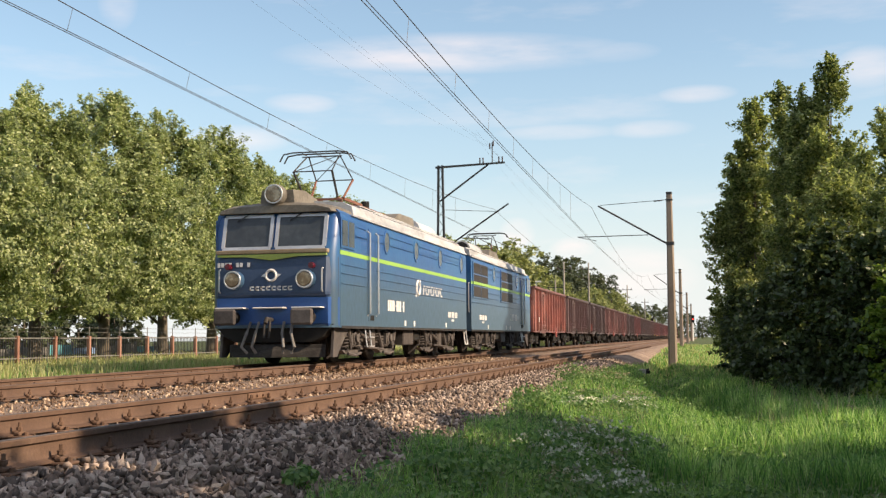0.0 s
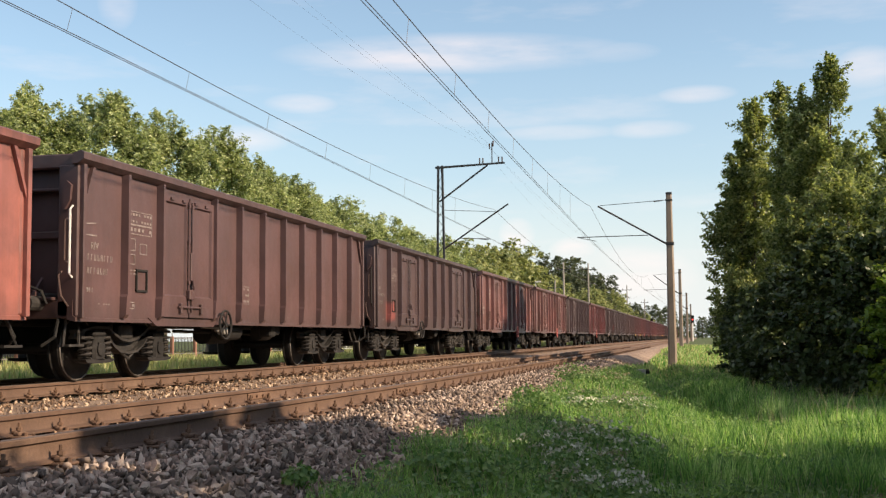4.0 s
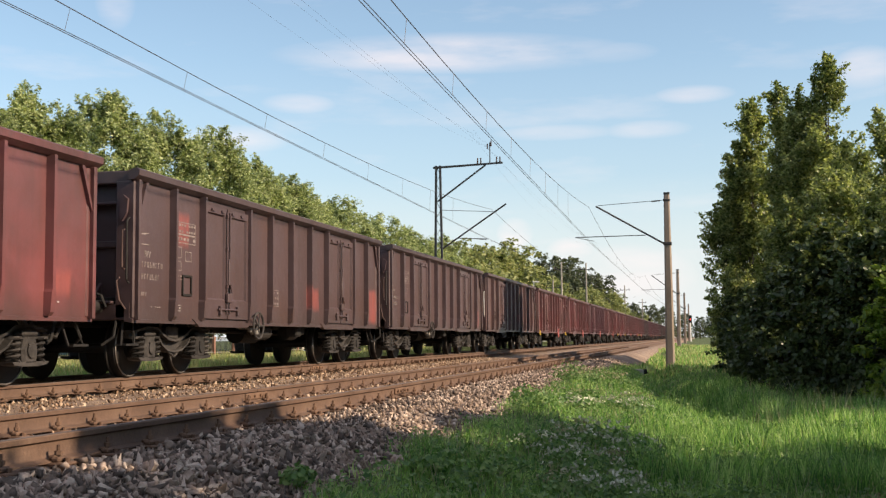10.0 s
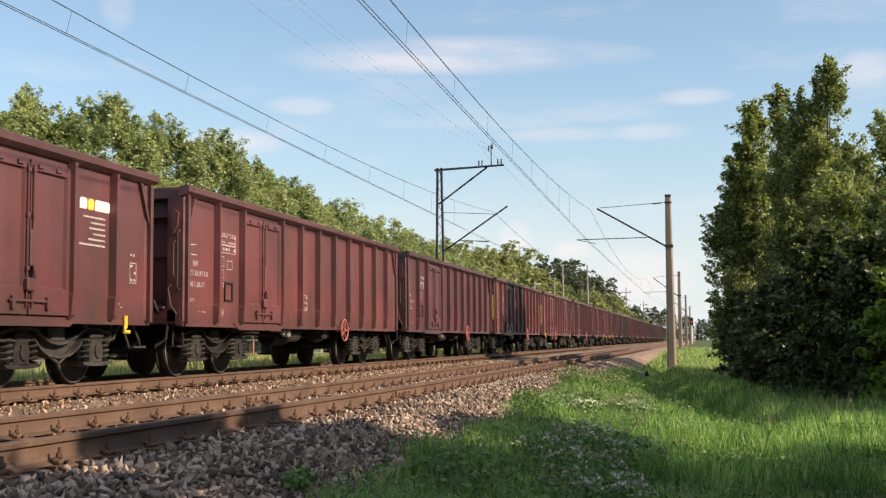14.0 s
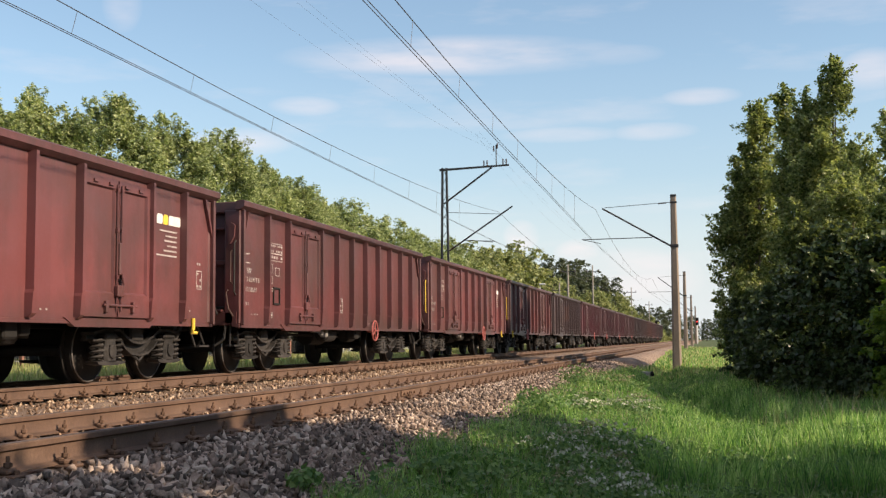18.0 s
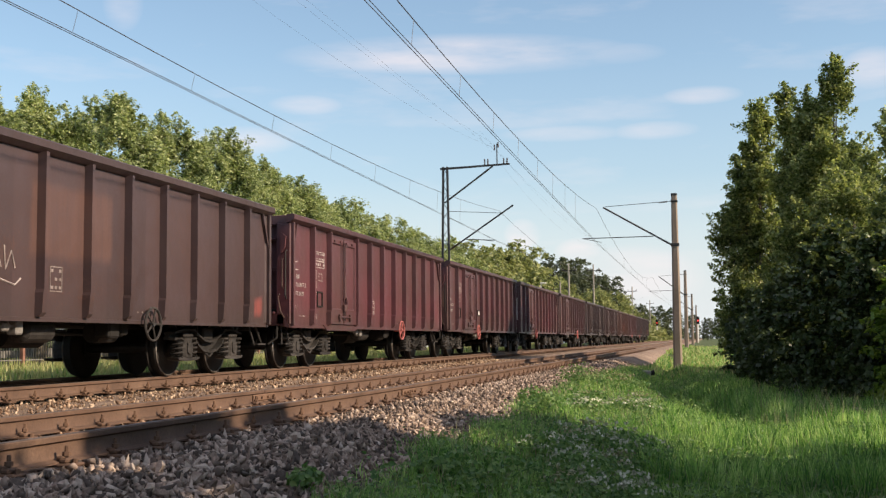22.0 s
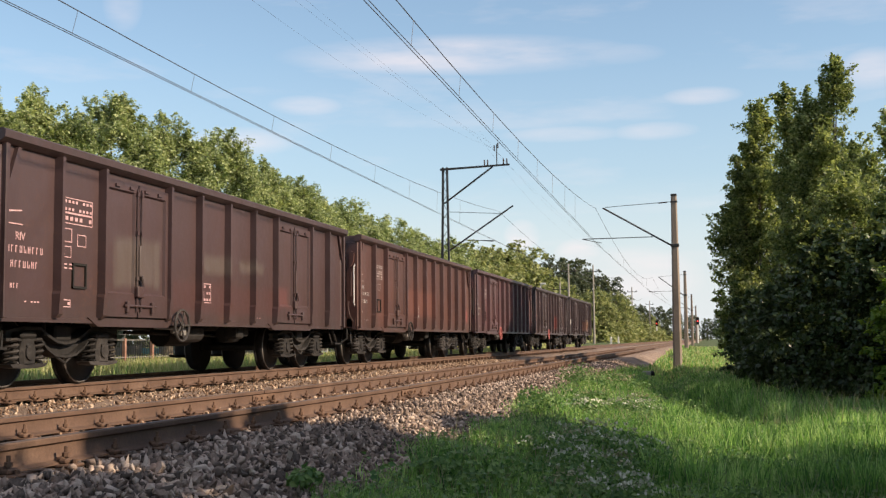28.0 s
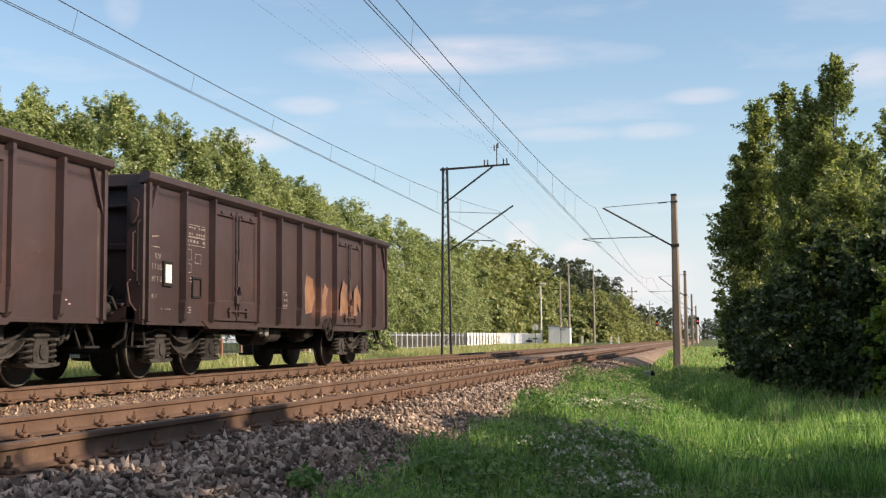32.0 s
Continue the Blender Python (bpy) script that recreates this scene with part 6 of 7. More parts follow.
        part("duct_rim", Shape().loft([[(x + r * math.cos(a), y, 3.82 + r * math.sin(a)) for a in arc] for y, r in ((y0 - 0.04, 0.36), (y0 + 0.02, 0.36))]), M_ROOF, t)
    for x in (0.7, -0.7):
        part("resistor_hood", Shape().loft([[(x - 0.45, y, 3.75), (x + 0.45, y, 3.75), (x + 0.4, y, z), (x - 0.4, y, z)] for y, z in ((-0.8, 3.9), (-0.2, 4.1), (1.35, 4.12), (1.5, 3.88))]), M_ROOFDARK, t, "long grey resistor hood")
    part("busbar", Shape().tube([(0.9, -5.2, 3.98), (0.9, -1.0, 3.98), (0.4, 0.8, 3.98)], 0.02, 6).tube([(-0.6, -5.2, 3.98), (-0.6, -1.4, 3.98)], 0.02, 6), M_REDROOF, t, "red oxide roof busbar")
    for x, y in ((0.9, -5.0), (0.9, -3.3), (0.9, -1.2), (-0.6, -5.0), (-0.6, -1.8), (0.4, 0.6)):
        s = Shape()
        insulator(s, (x, y, 3.74), (x, y, 3.97), 0.07, 4)
        part("roof_insulator", s, M_INSUL, t)
    part("horn", Shape().tube([(0.75, -2.4, 3.8), (0.75, -2.4, 4.2)], 0.11, 12), M_BLACK, t, "dark roof cylinder")
    # pantograph, raised: base frame, lower arms out, upper arms in, collector head
    PY, ZB, ZT = -4.1, 3.98, 5.28
    base = part("pantograph", Shape().box(-0.6, 0.95, PY - 0.75, PY - 0.69, ZB - 0.02, ZB + 0.04).box(-0.6, 0.95, PY + 0.69, PY + 0.75, ZB - 0.02, ZB + 0.04).box(-0.62, -0.56, PY - 0.75, PY + 0.75, ZB - 0.02, ZB + 0.04).box(0.9, 0.96, PY - 0.75, PY + 0.75, ZB - 0.02, ZB + 0.04), M_REDROOF, t, "raised diamond pantograph on a red base frame")
    zk, cx = ZB + 0.7, 0.17
    for q in (-1, 1):
        for e in (-1, 1):
            part("lower_arm", Shape().tube([(cx + q * 0.42, PY + e * 0.12, ZB + 0.05), (cx + q * 0.5, PY + e * 0.86, zk)], 0.03, 6), M_DARKSTEEL if e < 0 else M_REDROOF, base)
            part("upper_arm", Shape().tube([(cx + q * 0.5, PY + e * 0.86, zk), (cx + q * 0.42, PY + e * 0.06, ZT - 0.1)], 0.018, 6), M_DARKSTEEL, base)
    for e in (-1, 1):
        part("cross_tube", Shape().tube([(cx - 0.5, PY + e * 0.86, zk), (cx + 0.5, PY + e * 0.86, zk)], 0.016, 5).tube([(cx - 0.5, PY + e * 0.86, zk), (cx + 0.42, PY + e * 0.06, ZT - 0.1)], 0.011, 5), M_DARKSTEEL, base)
        part("collector_bar", Shape().tube([(-0.95, PY + e * 0.16, ZT - 0.22), (-0.85, PY + e * 0.16, ZT - 0.04), (-0.6, PY + e * 0.16, ZT), (0.6, PY + e * 0.16, ZT), (0.85, PY + e * 0.16, ZT - 0.04), (0.95, PY + e * 0.16, ZT - 0.22)], 0.02, 6), M_DARKSTEEL, base)
    part("head_frame", Shape().tube([(-0.35, PY - 0.16, ZT - 0.03), (-0.35, PY + 0.16, ZT - 0.03)], 0.015, 5).tube([(0.55, PY - 0.16, ZT - 0.03), (0.55, PY + 0.16, ZT - 0.03)], 0.015, 5).tube([(-0.4, PY, ZT - 0.1), (0.65, PY, ZT - 0.1)], 0.018, 5), M_DARKSTEEL, base)
    return t


LOCO_WHEELS = []


def loco_wheel_shape():
    s = Shape()
    for q in (-1, 1):
        s.wheel(q * 0.69, q * 0.825, 0, 0, 0.6, 36).wheel(q * 0.66, q * 0.7, 0, 0, 0.63, 36).wheel(q * 0.82, q * 0.85, 0, 0, 0.2, 18)
    s.tube([(-1.0, 0, 0), (1.0, 0, 0)], 0.1, 12)
    return s


# ---- plants ----
def crown_points(rng, height, bottom, radius, sprays, per, leaf, tip=0.5, twig=0.9, rise=0.35, fall=0.5, boughs=0):
    """Leaves along many small sprays that leave an uneven, lumpy crown outwards and hang at their ends."""
    k = np.clip(rng.uniform(0, 1, sprays), 0.01, 0.99)
    a = rng.uniform(0, 2 * math.pi, sprays)
    push = np.ones(sprays)
    if boughs:
        # most sprays gather on separate boughs, with dark gaps between them
        kb, ab, pb = rng.uniform(0.0, 1.0, boughs) ** 0.9, rng.uniform(0, 2 * math.pi, boughs), rng.uniform(0.82, 1.16, boughs)
        pick = rng.integers(0, boughs, sprays)
        on = rng.uniform(0, 1, sprays) < 0.82
        k = np.where(on, np.clip(kb[pick] + rng.normal(size=sprays) * 0.03, 0.01, 0.99), k)
        a = np.where(on, ab[pick] + rng.normal(size=sprays) * 0.17, a)
        push = np.where(on, pb[pick], 0.72)
    f = rng.uniform(0, 6.28, 6)
    lump = 1 + 0.17 * np.sin(3 * a + 6 * k + f[0]) * np.sin(5 * k + f[1]) + 0.14 * np.sin(5 * a - 11 * k + f[2]) + 0.1 * np.sin(8 * a + 17 * k + f[3]) + 0.07 * np.sin(13 * a - 29 * k + f[4])
    prof = radius * 1.3 * (k + 0.12) ** 0.3 * (1 - k) ** tip * lump
    q = prof * push * np.sqrt(rng.uniform(0.22 if not boughs else 0.45, 1.0, sprays))
    top = 1 + 0.07 * np.sin(3 * a + f[5]) + 0.04 * np.sin(7 * a + f[1])
    mids = np.stack([q * np.cos(a), q * np.sin(a), bottom + (height - bottom) * k * 0.95 * np.where(k > 0.5, top, 1)], 1)
    axis = np.stack([np.cos(a) * (1.05 - 0.6 * k), np.sin(a) * (1.05 - 0.6 * k), rise * (0.3 + 1.5 * k)], 1) + rng.normal(size=(sprays, 3)) * 0.36
    axis /= np.linalg.norm(axis, axis=1)[:, None]
    size = twig * rng.uniform(0.55, 1.25, sprays)
    s = rng.uniform(0, 1, (sprays, per)) ** 0.75
    off = rng.normal(size=(sprays, per, 3))
    off *= ((0.17 - 0.13 * s) * size[:, None])[:, :, None]
    p = mids[:, None, :] + axis[:, None, :] * (s * size[:, None])[:, :, None] + off
    p[:, :, 2] -= fall * s * s * size[:, None]
    out = mids - np.array((0, 0, bottom + 0.3 * (height - bottom)))
    out /= np.linalg.norm(out, axis=1)[:, None] + 1e-9
    face = off / (np.linalg.norm(off, axis=2)[:, :, None] + 1e-9) * 0.4 + out[:, None, :] * 0.75
    keep = p.reshape(-1, 3)[:, 2] > 0.05
    return p.reshape(-1, 3)[keep], (rng.uniform(0.6, 1.35, sprays * per) * leaf)[keep], [tuple(m) for m in mids], face.reshape(-1, 3)[keep]


def tree_wood(height, bottom, mids, trunk, limbs=14):
    s = Shape()
    s.tube([(0, 0, height * 0.85 * k) for k in (0, 0.15, 0.4, 0.7, 1.0)], [trunk * q for q in (1.25, 1.0, 0.8, 0.5, 0.12)], 10)
    for m in mids[:limbs]:
        z = max(bottom * 0.75, m[2] * 0.62)
        a = Vector((0, 0, z))
        b = Vector(m)
        c = a.lerp(b, 0.5) + Vector((0, 0, 0.25))
        s.tube([a, c, b], [trunk * 0.35, trunk * 0.2, trunk * 0.06], 6)
    return s


def build_tree(name, rng, x, y, height, bottom, radius, sprays, per, leaf, material, trunk, label, group, z=None, droop=0.6, tip=0.5, twig=0.9, rise=0.35, fall=0.5, fine=True, out=1.0, boughs=0):
    t = holder(name, pose(x, y, ground_height(x, y) - 0.1 if z is None else z), label, "tree", group)
    p, sz, mids, face = crown_points(rng, height, bottom, radius, sprays, per, leaf, tip, twig, rise, fall, boughs)
    part("trunk", tree_wood(height, bottom, mids, trunk), M_BARK, t, "grey tapering trunk with limbs", True)
    part("crown", card_mesh("crown", p, sz, rng, material, droop, 1.5, fine, face * out), None, t, "crown of many leaves")
    return t


def build_trees():
    rng = np.random.default_rng(11)
    protos = []
    for i, y in enumerate((35.5, 40.2, 45.1, 50.1)):
        protos.append(build_tree("linden_tree", rng, -22.5, y, (8.9, 9.9, 10.0, 10.3)[i], 2.0, 3.25, 1450, 66, 0.09, M_LINDEN, 0.22, "leafy green linden tree behind the far track", "row of lindens along the fence", tip=0.6, twig=0.95, rise=0.75, fall=0.25, boughs=135))
    back = [build_tree("linden_tree", rng, -25.2 - i, 79.5 + 6.5 * i, 10.6 - 0.3 * i, 1.5, 3.5, 640, 46, 0.13, M_LINDEN, 0.24, "leafy green linden tree in a row beyond the far track", "lindens behind the fence", tip=0.46, twig=1.0, rise=0.3, fall=0.6, boughs=75) for i in range(2)]
    rows = [(protos[1], -22.5, 30.8, 0.92), (protos[2], -22.6, 25.9, 0.95), (protos[0], -22.6, 55.2, 1.08), (protos[3], -22.7, 60.2, 0.92), (protos[2], -23.4, 65.2, 0.95), (protos[1], -24.2, 70.2, 0.94), (protos[3], -24.8, 74.8, 0.9)]
    rows += [(back[j % 2], -25.8 - 0.25 * j, 92 + 6.5 * j, 1.0 + 0.05 * math.sin(2.1 * j)) for j in range(9)]
    rows += [(back[j % 2], -29.0, 70 + 7.5 * j, 0.95) for j in range(4)]
    for j, (kind, x, y, q) in enumerate(rows):
        t = copy_thing(kind, Matrix.LocRotScale((x, y, ground_height(x, y) - 0.1), Euler((0, 0, 1.9 * j + 0.6)), None))
        t.scale = (1, 1, q)
    # shrubs that close the view under the crowns
    shrub = [build_tree("shrub", rng, -41, 32 + 5 * i, 3.6, 0.0, 2.4, 110, 34, 0.24, M_DARKTREE, 0.08, "dense dark green shrub behind the fence", "shrubs behind the fence") for i in range(2)]
    for j in range(26):
        y = 42 + 4.6 * j
        t = copy_thing(shrub[j % 2], Matrix.LocRotScale(((-41 if y < 75 else -29.5) + rng.uniform(-1, 1), y, ground_height(-29, y) - 0.1), Euler((0, 0, j * 2.1)), None))
    lit = [build_tree("shrub", rng, -24, 182 + 8 * i, 2.9, 0.0, 2.4, 110, 34, 0.26, M_FARTREE, 0.08, "sunlit green shrub farther down the line", "sunlit shrubs beside the line") for i in range(2)]
    for j in range(15):
        y = 186 + 15 * j
        t = copy_thing(lit[j % 2], Matrix.LocRotScale((-17.5 + rng.uniform(-1.5, 1), y, -0.3), Euler((0, 0, j * 2.1)), None))
        t.scale = (1.6, 3.2, 1.5)
    build_tree("lineside_bush", rng, -18.6, 63.5, 2.1, 0.0, 1.0, 160, 34, 0.12, M_LINDEN, 0.04, "small green bush beside the railing", "sunlit shrubs beside the line", twig=0.5, rise=0.5)
    # farther groups
    far = [build_tree("roadside_tree", rng, -27.5 + i, 134 + 9 * i, 12, 0.2, 4.8, 480, 26, 0.33, M_FARTREE, 0.25, "green broad-crowned tree farther down the line", "trees farther down the line", tip=0.36, twig=1.5, rise=0.2) for i in range(2)]
    dark = [build_tree("tall_tree", rng, -34 + 3 * i, 265 + 8 * i, 19, 2.0, 5.8, 380, 28, 0.5, M_DARKTREE, 0.35, "tall dark green tree against the sky", "tall dark trees farther down the line", tip=0.36, twig=2.4, rise=0.15) for i in range(2)]
    spots = [(-24.4, 150, 1.12), (-27.2, 158, 1.05), (-26, 168, 0.9), (-23.6, 186, 0.84), (-18.4, 190, 0.76), (-15.0, 196, 0.72), (-16.4, 190, 0.6), (-14.6, 201, 0.54), (-16.2, 212, 0.58), (-15.6, 228, 0.52), (-17, 246, 0.6), (-18, 275, 0.66), (-17, 300, 0.64), (-16, 330, 0.62)]
    for i, (x, y, q) in enumerate(spots):
        t = copy_thing(far[i % 2], Matrix.LocRotScale((x, y, -0.5), Euler((0, 0, i * 1.3)), None))
        t.scale = (q, q, q)
    for i, (x, y, q) in enumerate([(-30, 238, 0.7), (-26.2, 232, 0.68), (-23.2, 236, 0.77), (-19.9, 239, 0.7), (-17, 300, 0.5), (-14, 340, 0.52), (-11, 380, 0.55), (14, 330, 0.5), (9, 380, 0.55), (5, 420, 0.55), (18, 300, 0.46), (0, 470, 0.45), (-6, 450, 0.5)]):
        t = copy_thing(dark[i % 2], Matrix.LocRotScale((x, y, -0.5), Euler((0, 0, i * 1.7)), None))
        t.scale = (q, q, q)
    # thicket beside the grass on the near side, farther from the line the nearer it comes: x, y, height, radius, crown base, sprays
    for i, (x, y, h, r, b, sprays, tip) in enumerate(((2.28, 50.0, 11.3, 1.05, 2.0, 300, 0.85), (1.75, 50.4, 8.6, 0.8, 2.4, 160, 0.6), (1.2, 51.0, 6.9, 0.6, 2.8, 110, 0.5), (1.4, 50.0, 4.0, 0.45, 1.0, 70, 0.5), (2.6, 50.6, 8.8, 0.95, 2.2, 180, 0.5), (3.4, 48.0, 11.4, 0.46, 2.5, 150, 0.95), (4.0, 47.0, 11.4, 0.46, 2.5, 150, 0.8),
                                                      (5.0, 46.5, 12.1, 0.68, 2.5, 280, 0.5), (4.5, 45.5, 8.8, 0.9, 2.0, 200, 0.5), (3.7, 46.0, 8.4, 1.2, 1.2, 240, 0.5), (5.7, 43.0, 8.0, 0.9, 1.5, 190, 0.5), (5.5, 35.0, 7.3, 0.6, 1.5, 170, 0.9), (4.6, 38.0, 6.4, 1.15, 1.2, 220, 0.5), (6.0, 33.0, 6.2, 1.0, 1.0, 170, 0.5))):
        build_tree("thicket_tree", np.random.default_rng(40 + i), x, y, h, b, r, int(sprays * 1.15), 90, 0.088 if y > 41 else 0.075, M_MAPLE, 0.11, "green sunlit deciduous tree in a lineside thicket", "thicket beside the line", droop=0.5, tip=tip, twig=1.05, rise=0.85, fall=0.2, fine=False, out=0.35, boughs=int(14 + 26 * r))
    rng = np.random.default_rng(12)
    # low shrubs whose dark leaf colour carries the shade under the thicket
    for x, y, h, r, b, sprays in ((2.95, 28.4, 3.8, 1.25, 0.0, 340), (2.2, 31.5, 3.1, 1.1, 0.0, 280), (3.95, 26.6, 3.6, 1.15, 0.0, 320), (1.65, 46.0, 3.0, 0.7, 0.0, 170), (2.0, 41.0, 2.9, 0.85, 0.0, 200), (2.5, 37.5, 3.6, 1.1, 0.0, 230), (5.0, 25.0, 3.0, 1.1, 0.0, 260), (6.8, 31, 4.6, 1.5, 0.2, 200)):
        build_tree("thicket_shrub", rng, x, y, h, b, r, sprays, 50, 0.1, M_HEDGE, 0.08, "dense green shrub at the foot of the thicket, leaf colour darkened for shade", "shrubs of the thicket", droop=0.5, tip=0.5, twig=0.75, rise=0.6, fall=0.35, fine=False, out=0.6)
    build_tree("bright_bush", rng, 3.85, 24.6, 2.7, 0.1, 0.55, 110, 30, 0.09, M_BUSH, 0.04, "sunlit yellow-green bush before the thicket", "thicket beside the line", twig=0.5, rise=0.6, fine=False)
    # trees beside the film maker whose shade falls over the foreground: along the sunbeam, across it, height, crown base, radius
    for l, p, h, b, r in ((4.5, 7.6, 6.3, 0.3, 1.05), (4.6, 9.6, 6.2, 0.3, 0.9), (4.5, 4.7, 5.6, 0.3, 1.4), (4.4, 11.3, 4.4, 0.2, 0.5), (4.5, 12.5, 5.3, 4.6, 0.5), (4.5, 13.5, 5.3, 4.7, 0.5), (4.5, 13.6, 2.6, 0.0, 0.9), (5.2, 12.2, 3.2, 0.0, 0.92), (7.0, 8.4, 7.4, 0.4, 1.4),
                          (7.0, 20.9, 4.6, 0.0, 0.9), (7.4, 22.8, 4.8, 0.0, 1.2), (7.2, 24.4, 5.2, 0.0, 1.2), (7.6, 26.2, 5.0, 0.0, 1.3), (8.0, 28.4, 5.2, 0.0, 1.3), (8.2, 31.2, 5.4, 0.0, 1.3), (8.4, 34.0, 5.6, 0.0, 1.3)):
        x, y = 0.9945 * l + 0.1045 * p, -0.1045 * l + 0.9945 * p
        build_tree("lineside_tree", rng, x, y, h, b, r, 1000 if r > 0.9 else 520 if r > 0.48 else 170, 34, 0.17, M_MAPLE, 0.1, "leafy tree casting its shade over the lineside", "trees beside the film maker", tip=0.25, twig=0.9 if b < 4 else 0.5)


def build_grass():
    rng = np.random.default_rng(21)

    def blades(name, n, area, hmin, hmax, w, mat, label):
        xs, ys = area(n)
        k = len(xs)
        z = np.array([ground_height(float(a), float(b)) for a, b in zip(xs, ys)])
        h = rng.uniform(hmin, hmax, k) * (0.7 + 0.5 * np.array([noise.noise((float(a) * 0.7, float(b) * 0.5, 0)) + 0.5 for a, b in zip(xs, ys)]))
        ang = rng.uniform(0, 2 * math.pi, k)
        lean = rng.uniform(0.1, 0.55, k) * h
        la = rng.uniform(0, 2 * math.pi, k)
        ww = w * (1 + 0.03 * ys)
        base = np.stack([xs, ys, z - 0.02], 1)
        side = np.stack([np.cos(ang), np.sin(ang), np.zeros(k)], 1) * (ww * 0.5)[:, None]
        mid = base + np.stack([np.cos(la) * lean * 0.35, np.sin(la) * lean * 0.35, h * 0.6], 1)
        tip = base + np.stack([np.cos(la) * lean, np.sin(la) * lean, h], 1)
        v = np.stack([base - side, base + side, mid + side * 0.7, mid - side * 0.7, tip], 1).reshape(-1, 3)
        i = np.arange(k)[:, None] * 5
        f = np.concatenate([i + np.array([[0, 1, 2]]), i + np.array([[0, 2, 3]]), i + np.array([[3, 2, 4]])]).reshape(-1, 3)
        me = bpy.data.meshes.new(name)
        me.vertices.add(len(v))
        me.vertices.foreach_set("co", v.ravel())
        me.loops.add(f.size)
        me.loops.foreach_set("vertex_index", f.ravel())
        me.polygons.add(len(f))
        me.polygons.foreach_set("loop_start", np.arange(0, f.size, 3))
        me.update(calc_edges=True)
        me.materials.append(mat)
        tagged(new(name, me), label, "grass", kind="stuff")

    def near(n):
        y = 6.5 + 40 * rng.uniform(0, 1, n) ** 1.6
        x = -3.3 + (0.2 * y + 4.6) * rng.uniform(0, 1, n)
        edge = np.array([grass_edge(b) for b in y])
        keep = x > edge + 0.09 * np.sin(y * 2.3) + 0.07 * np.sin(y * 5.1) - 0.25 * rng.uniform(0, 1, n) ** 5
        return x[keep], y[keep]

    def behind(n):
        y = rng.uniform(-9, 6.6, n)
        x = rng.uniform(-2.3, 7.5, n)
        return x, y

    def tall(n):
        y = rng.uniform(11, 34, n)
        x = -0.8 + (0.16 * y + 2.6) * rng.uniform(0, 1, n) ** 0.8
        return x, y

    def stalks(n):
        y = rng.uniform(17, 27, n)
        x = 0.6 + (0.16 * y + 1.0) * rng.uniform(0, 1, n)
        return x, y

    def far_side(n):
        y = 10 + 110 * rng.uniform(0, 1, n) ** 1.2
        x = rng.uniform(-26.5, -12.7, n)
        return x, y

    def distant(n):
        y = 44 + 90 * rng.uniform(0, 1, n) ** 1.3
        x = rng.uniform(-3.0, 4.5, n)
        keep = x > np.array([grass_edge(b) for b in y])
        return x[keep], y[keep]

    blades("meadow_grass", 160000, near, 0.06, 0.2, 0.009, M_GRASS, "green lineside grass growing up to the ballast")
    x, y = near(60000)
    z = np.array([ground_height(float(a), float(b)) for a, b in zip(x, y)])
    c = np.stack([x, y, z + rng.uniform(0.01, 0.17, len(x))], 1)
    up = np.zeros((len(x), 3)) + (0, -0.25, 0.6)
    cover = new("ground_cover", card_mesh("ground_cover", c, rng.uniform(0.018, 0.045, len(x)), rng, M_WEED, 0.1, 1.4, False, up))
    tagged(cover, "small leafy weeds mixed through the lineside grass", "plant", kind="stuff")
    blades("dry_grass", 12000, near, 0.1, 0.26, 0.009, M_STRAW, "yellowed grass stalks among the green")
    blades("meadow_grass", 36000, behind, 0.06, 0.2, 0.011, M_GRASS, "green lineside grass round the film maker")
    blades("tall_grass", 36000, tall, 0.15, 0.42, 0.01, M_GRASS, "tall green grass beside the thicket")
    blades("seeding_grass", 420, stalks, 0.4, 0.75, 0.006, M_STRAW, "pale seeding grass stalks")
    blades("verge_grass", 60000, far_side, 0.1, 0.42, 0.013, M_VERGE, "sunlit yellow-green verge grass beyond the far track")
    blades("verge_grass", 22000, far_side, 0.1, 0.33, 0.013, M_GRASS, "green verge grass beyond the far track")
    blades("distant_grass", 18000, distant, 0.1, 0.32, 0.022, M_GRASS, "green grass strip beside the line")
    blades("distant_grass", 12000, distant, 0.1, 0.34, 0.018, M_VERGE, "yellowed grass in the strip beside the line")


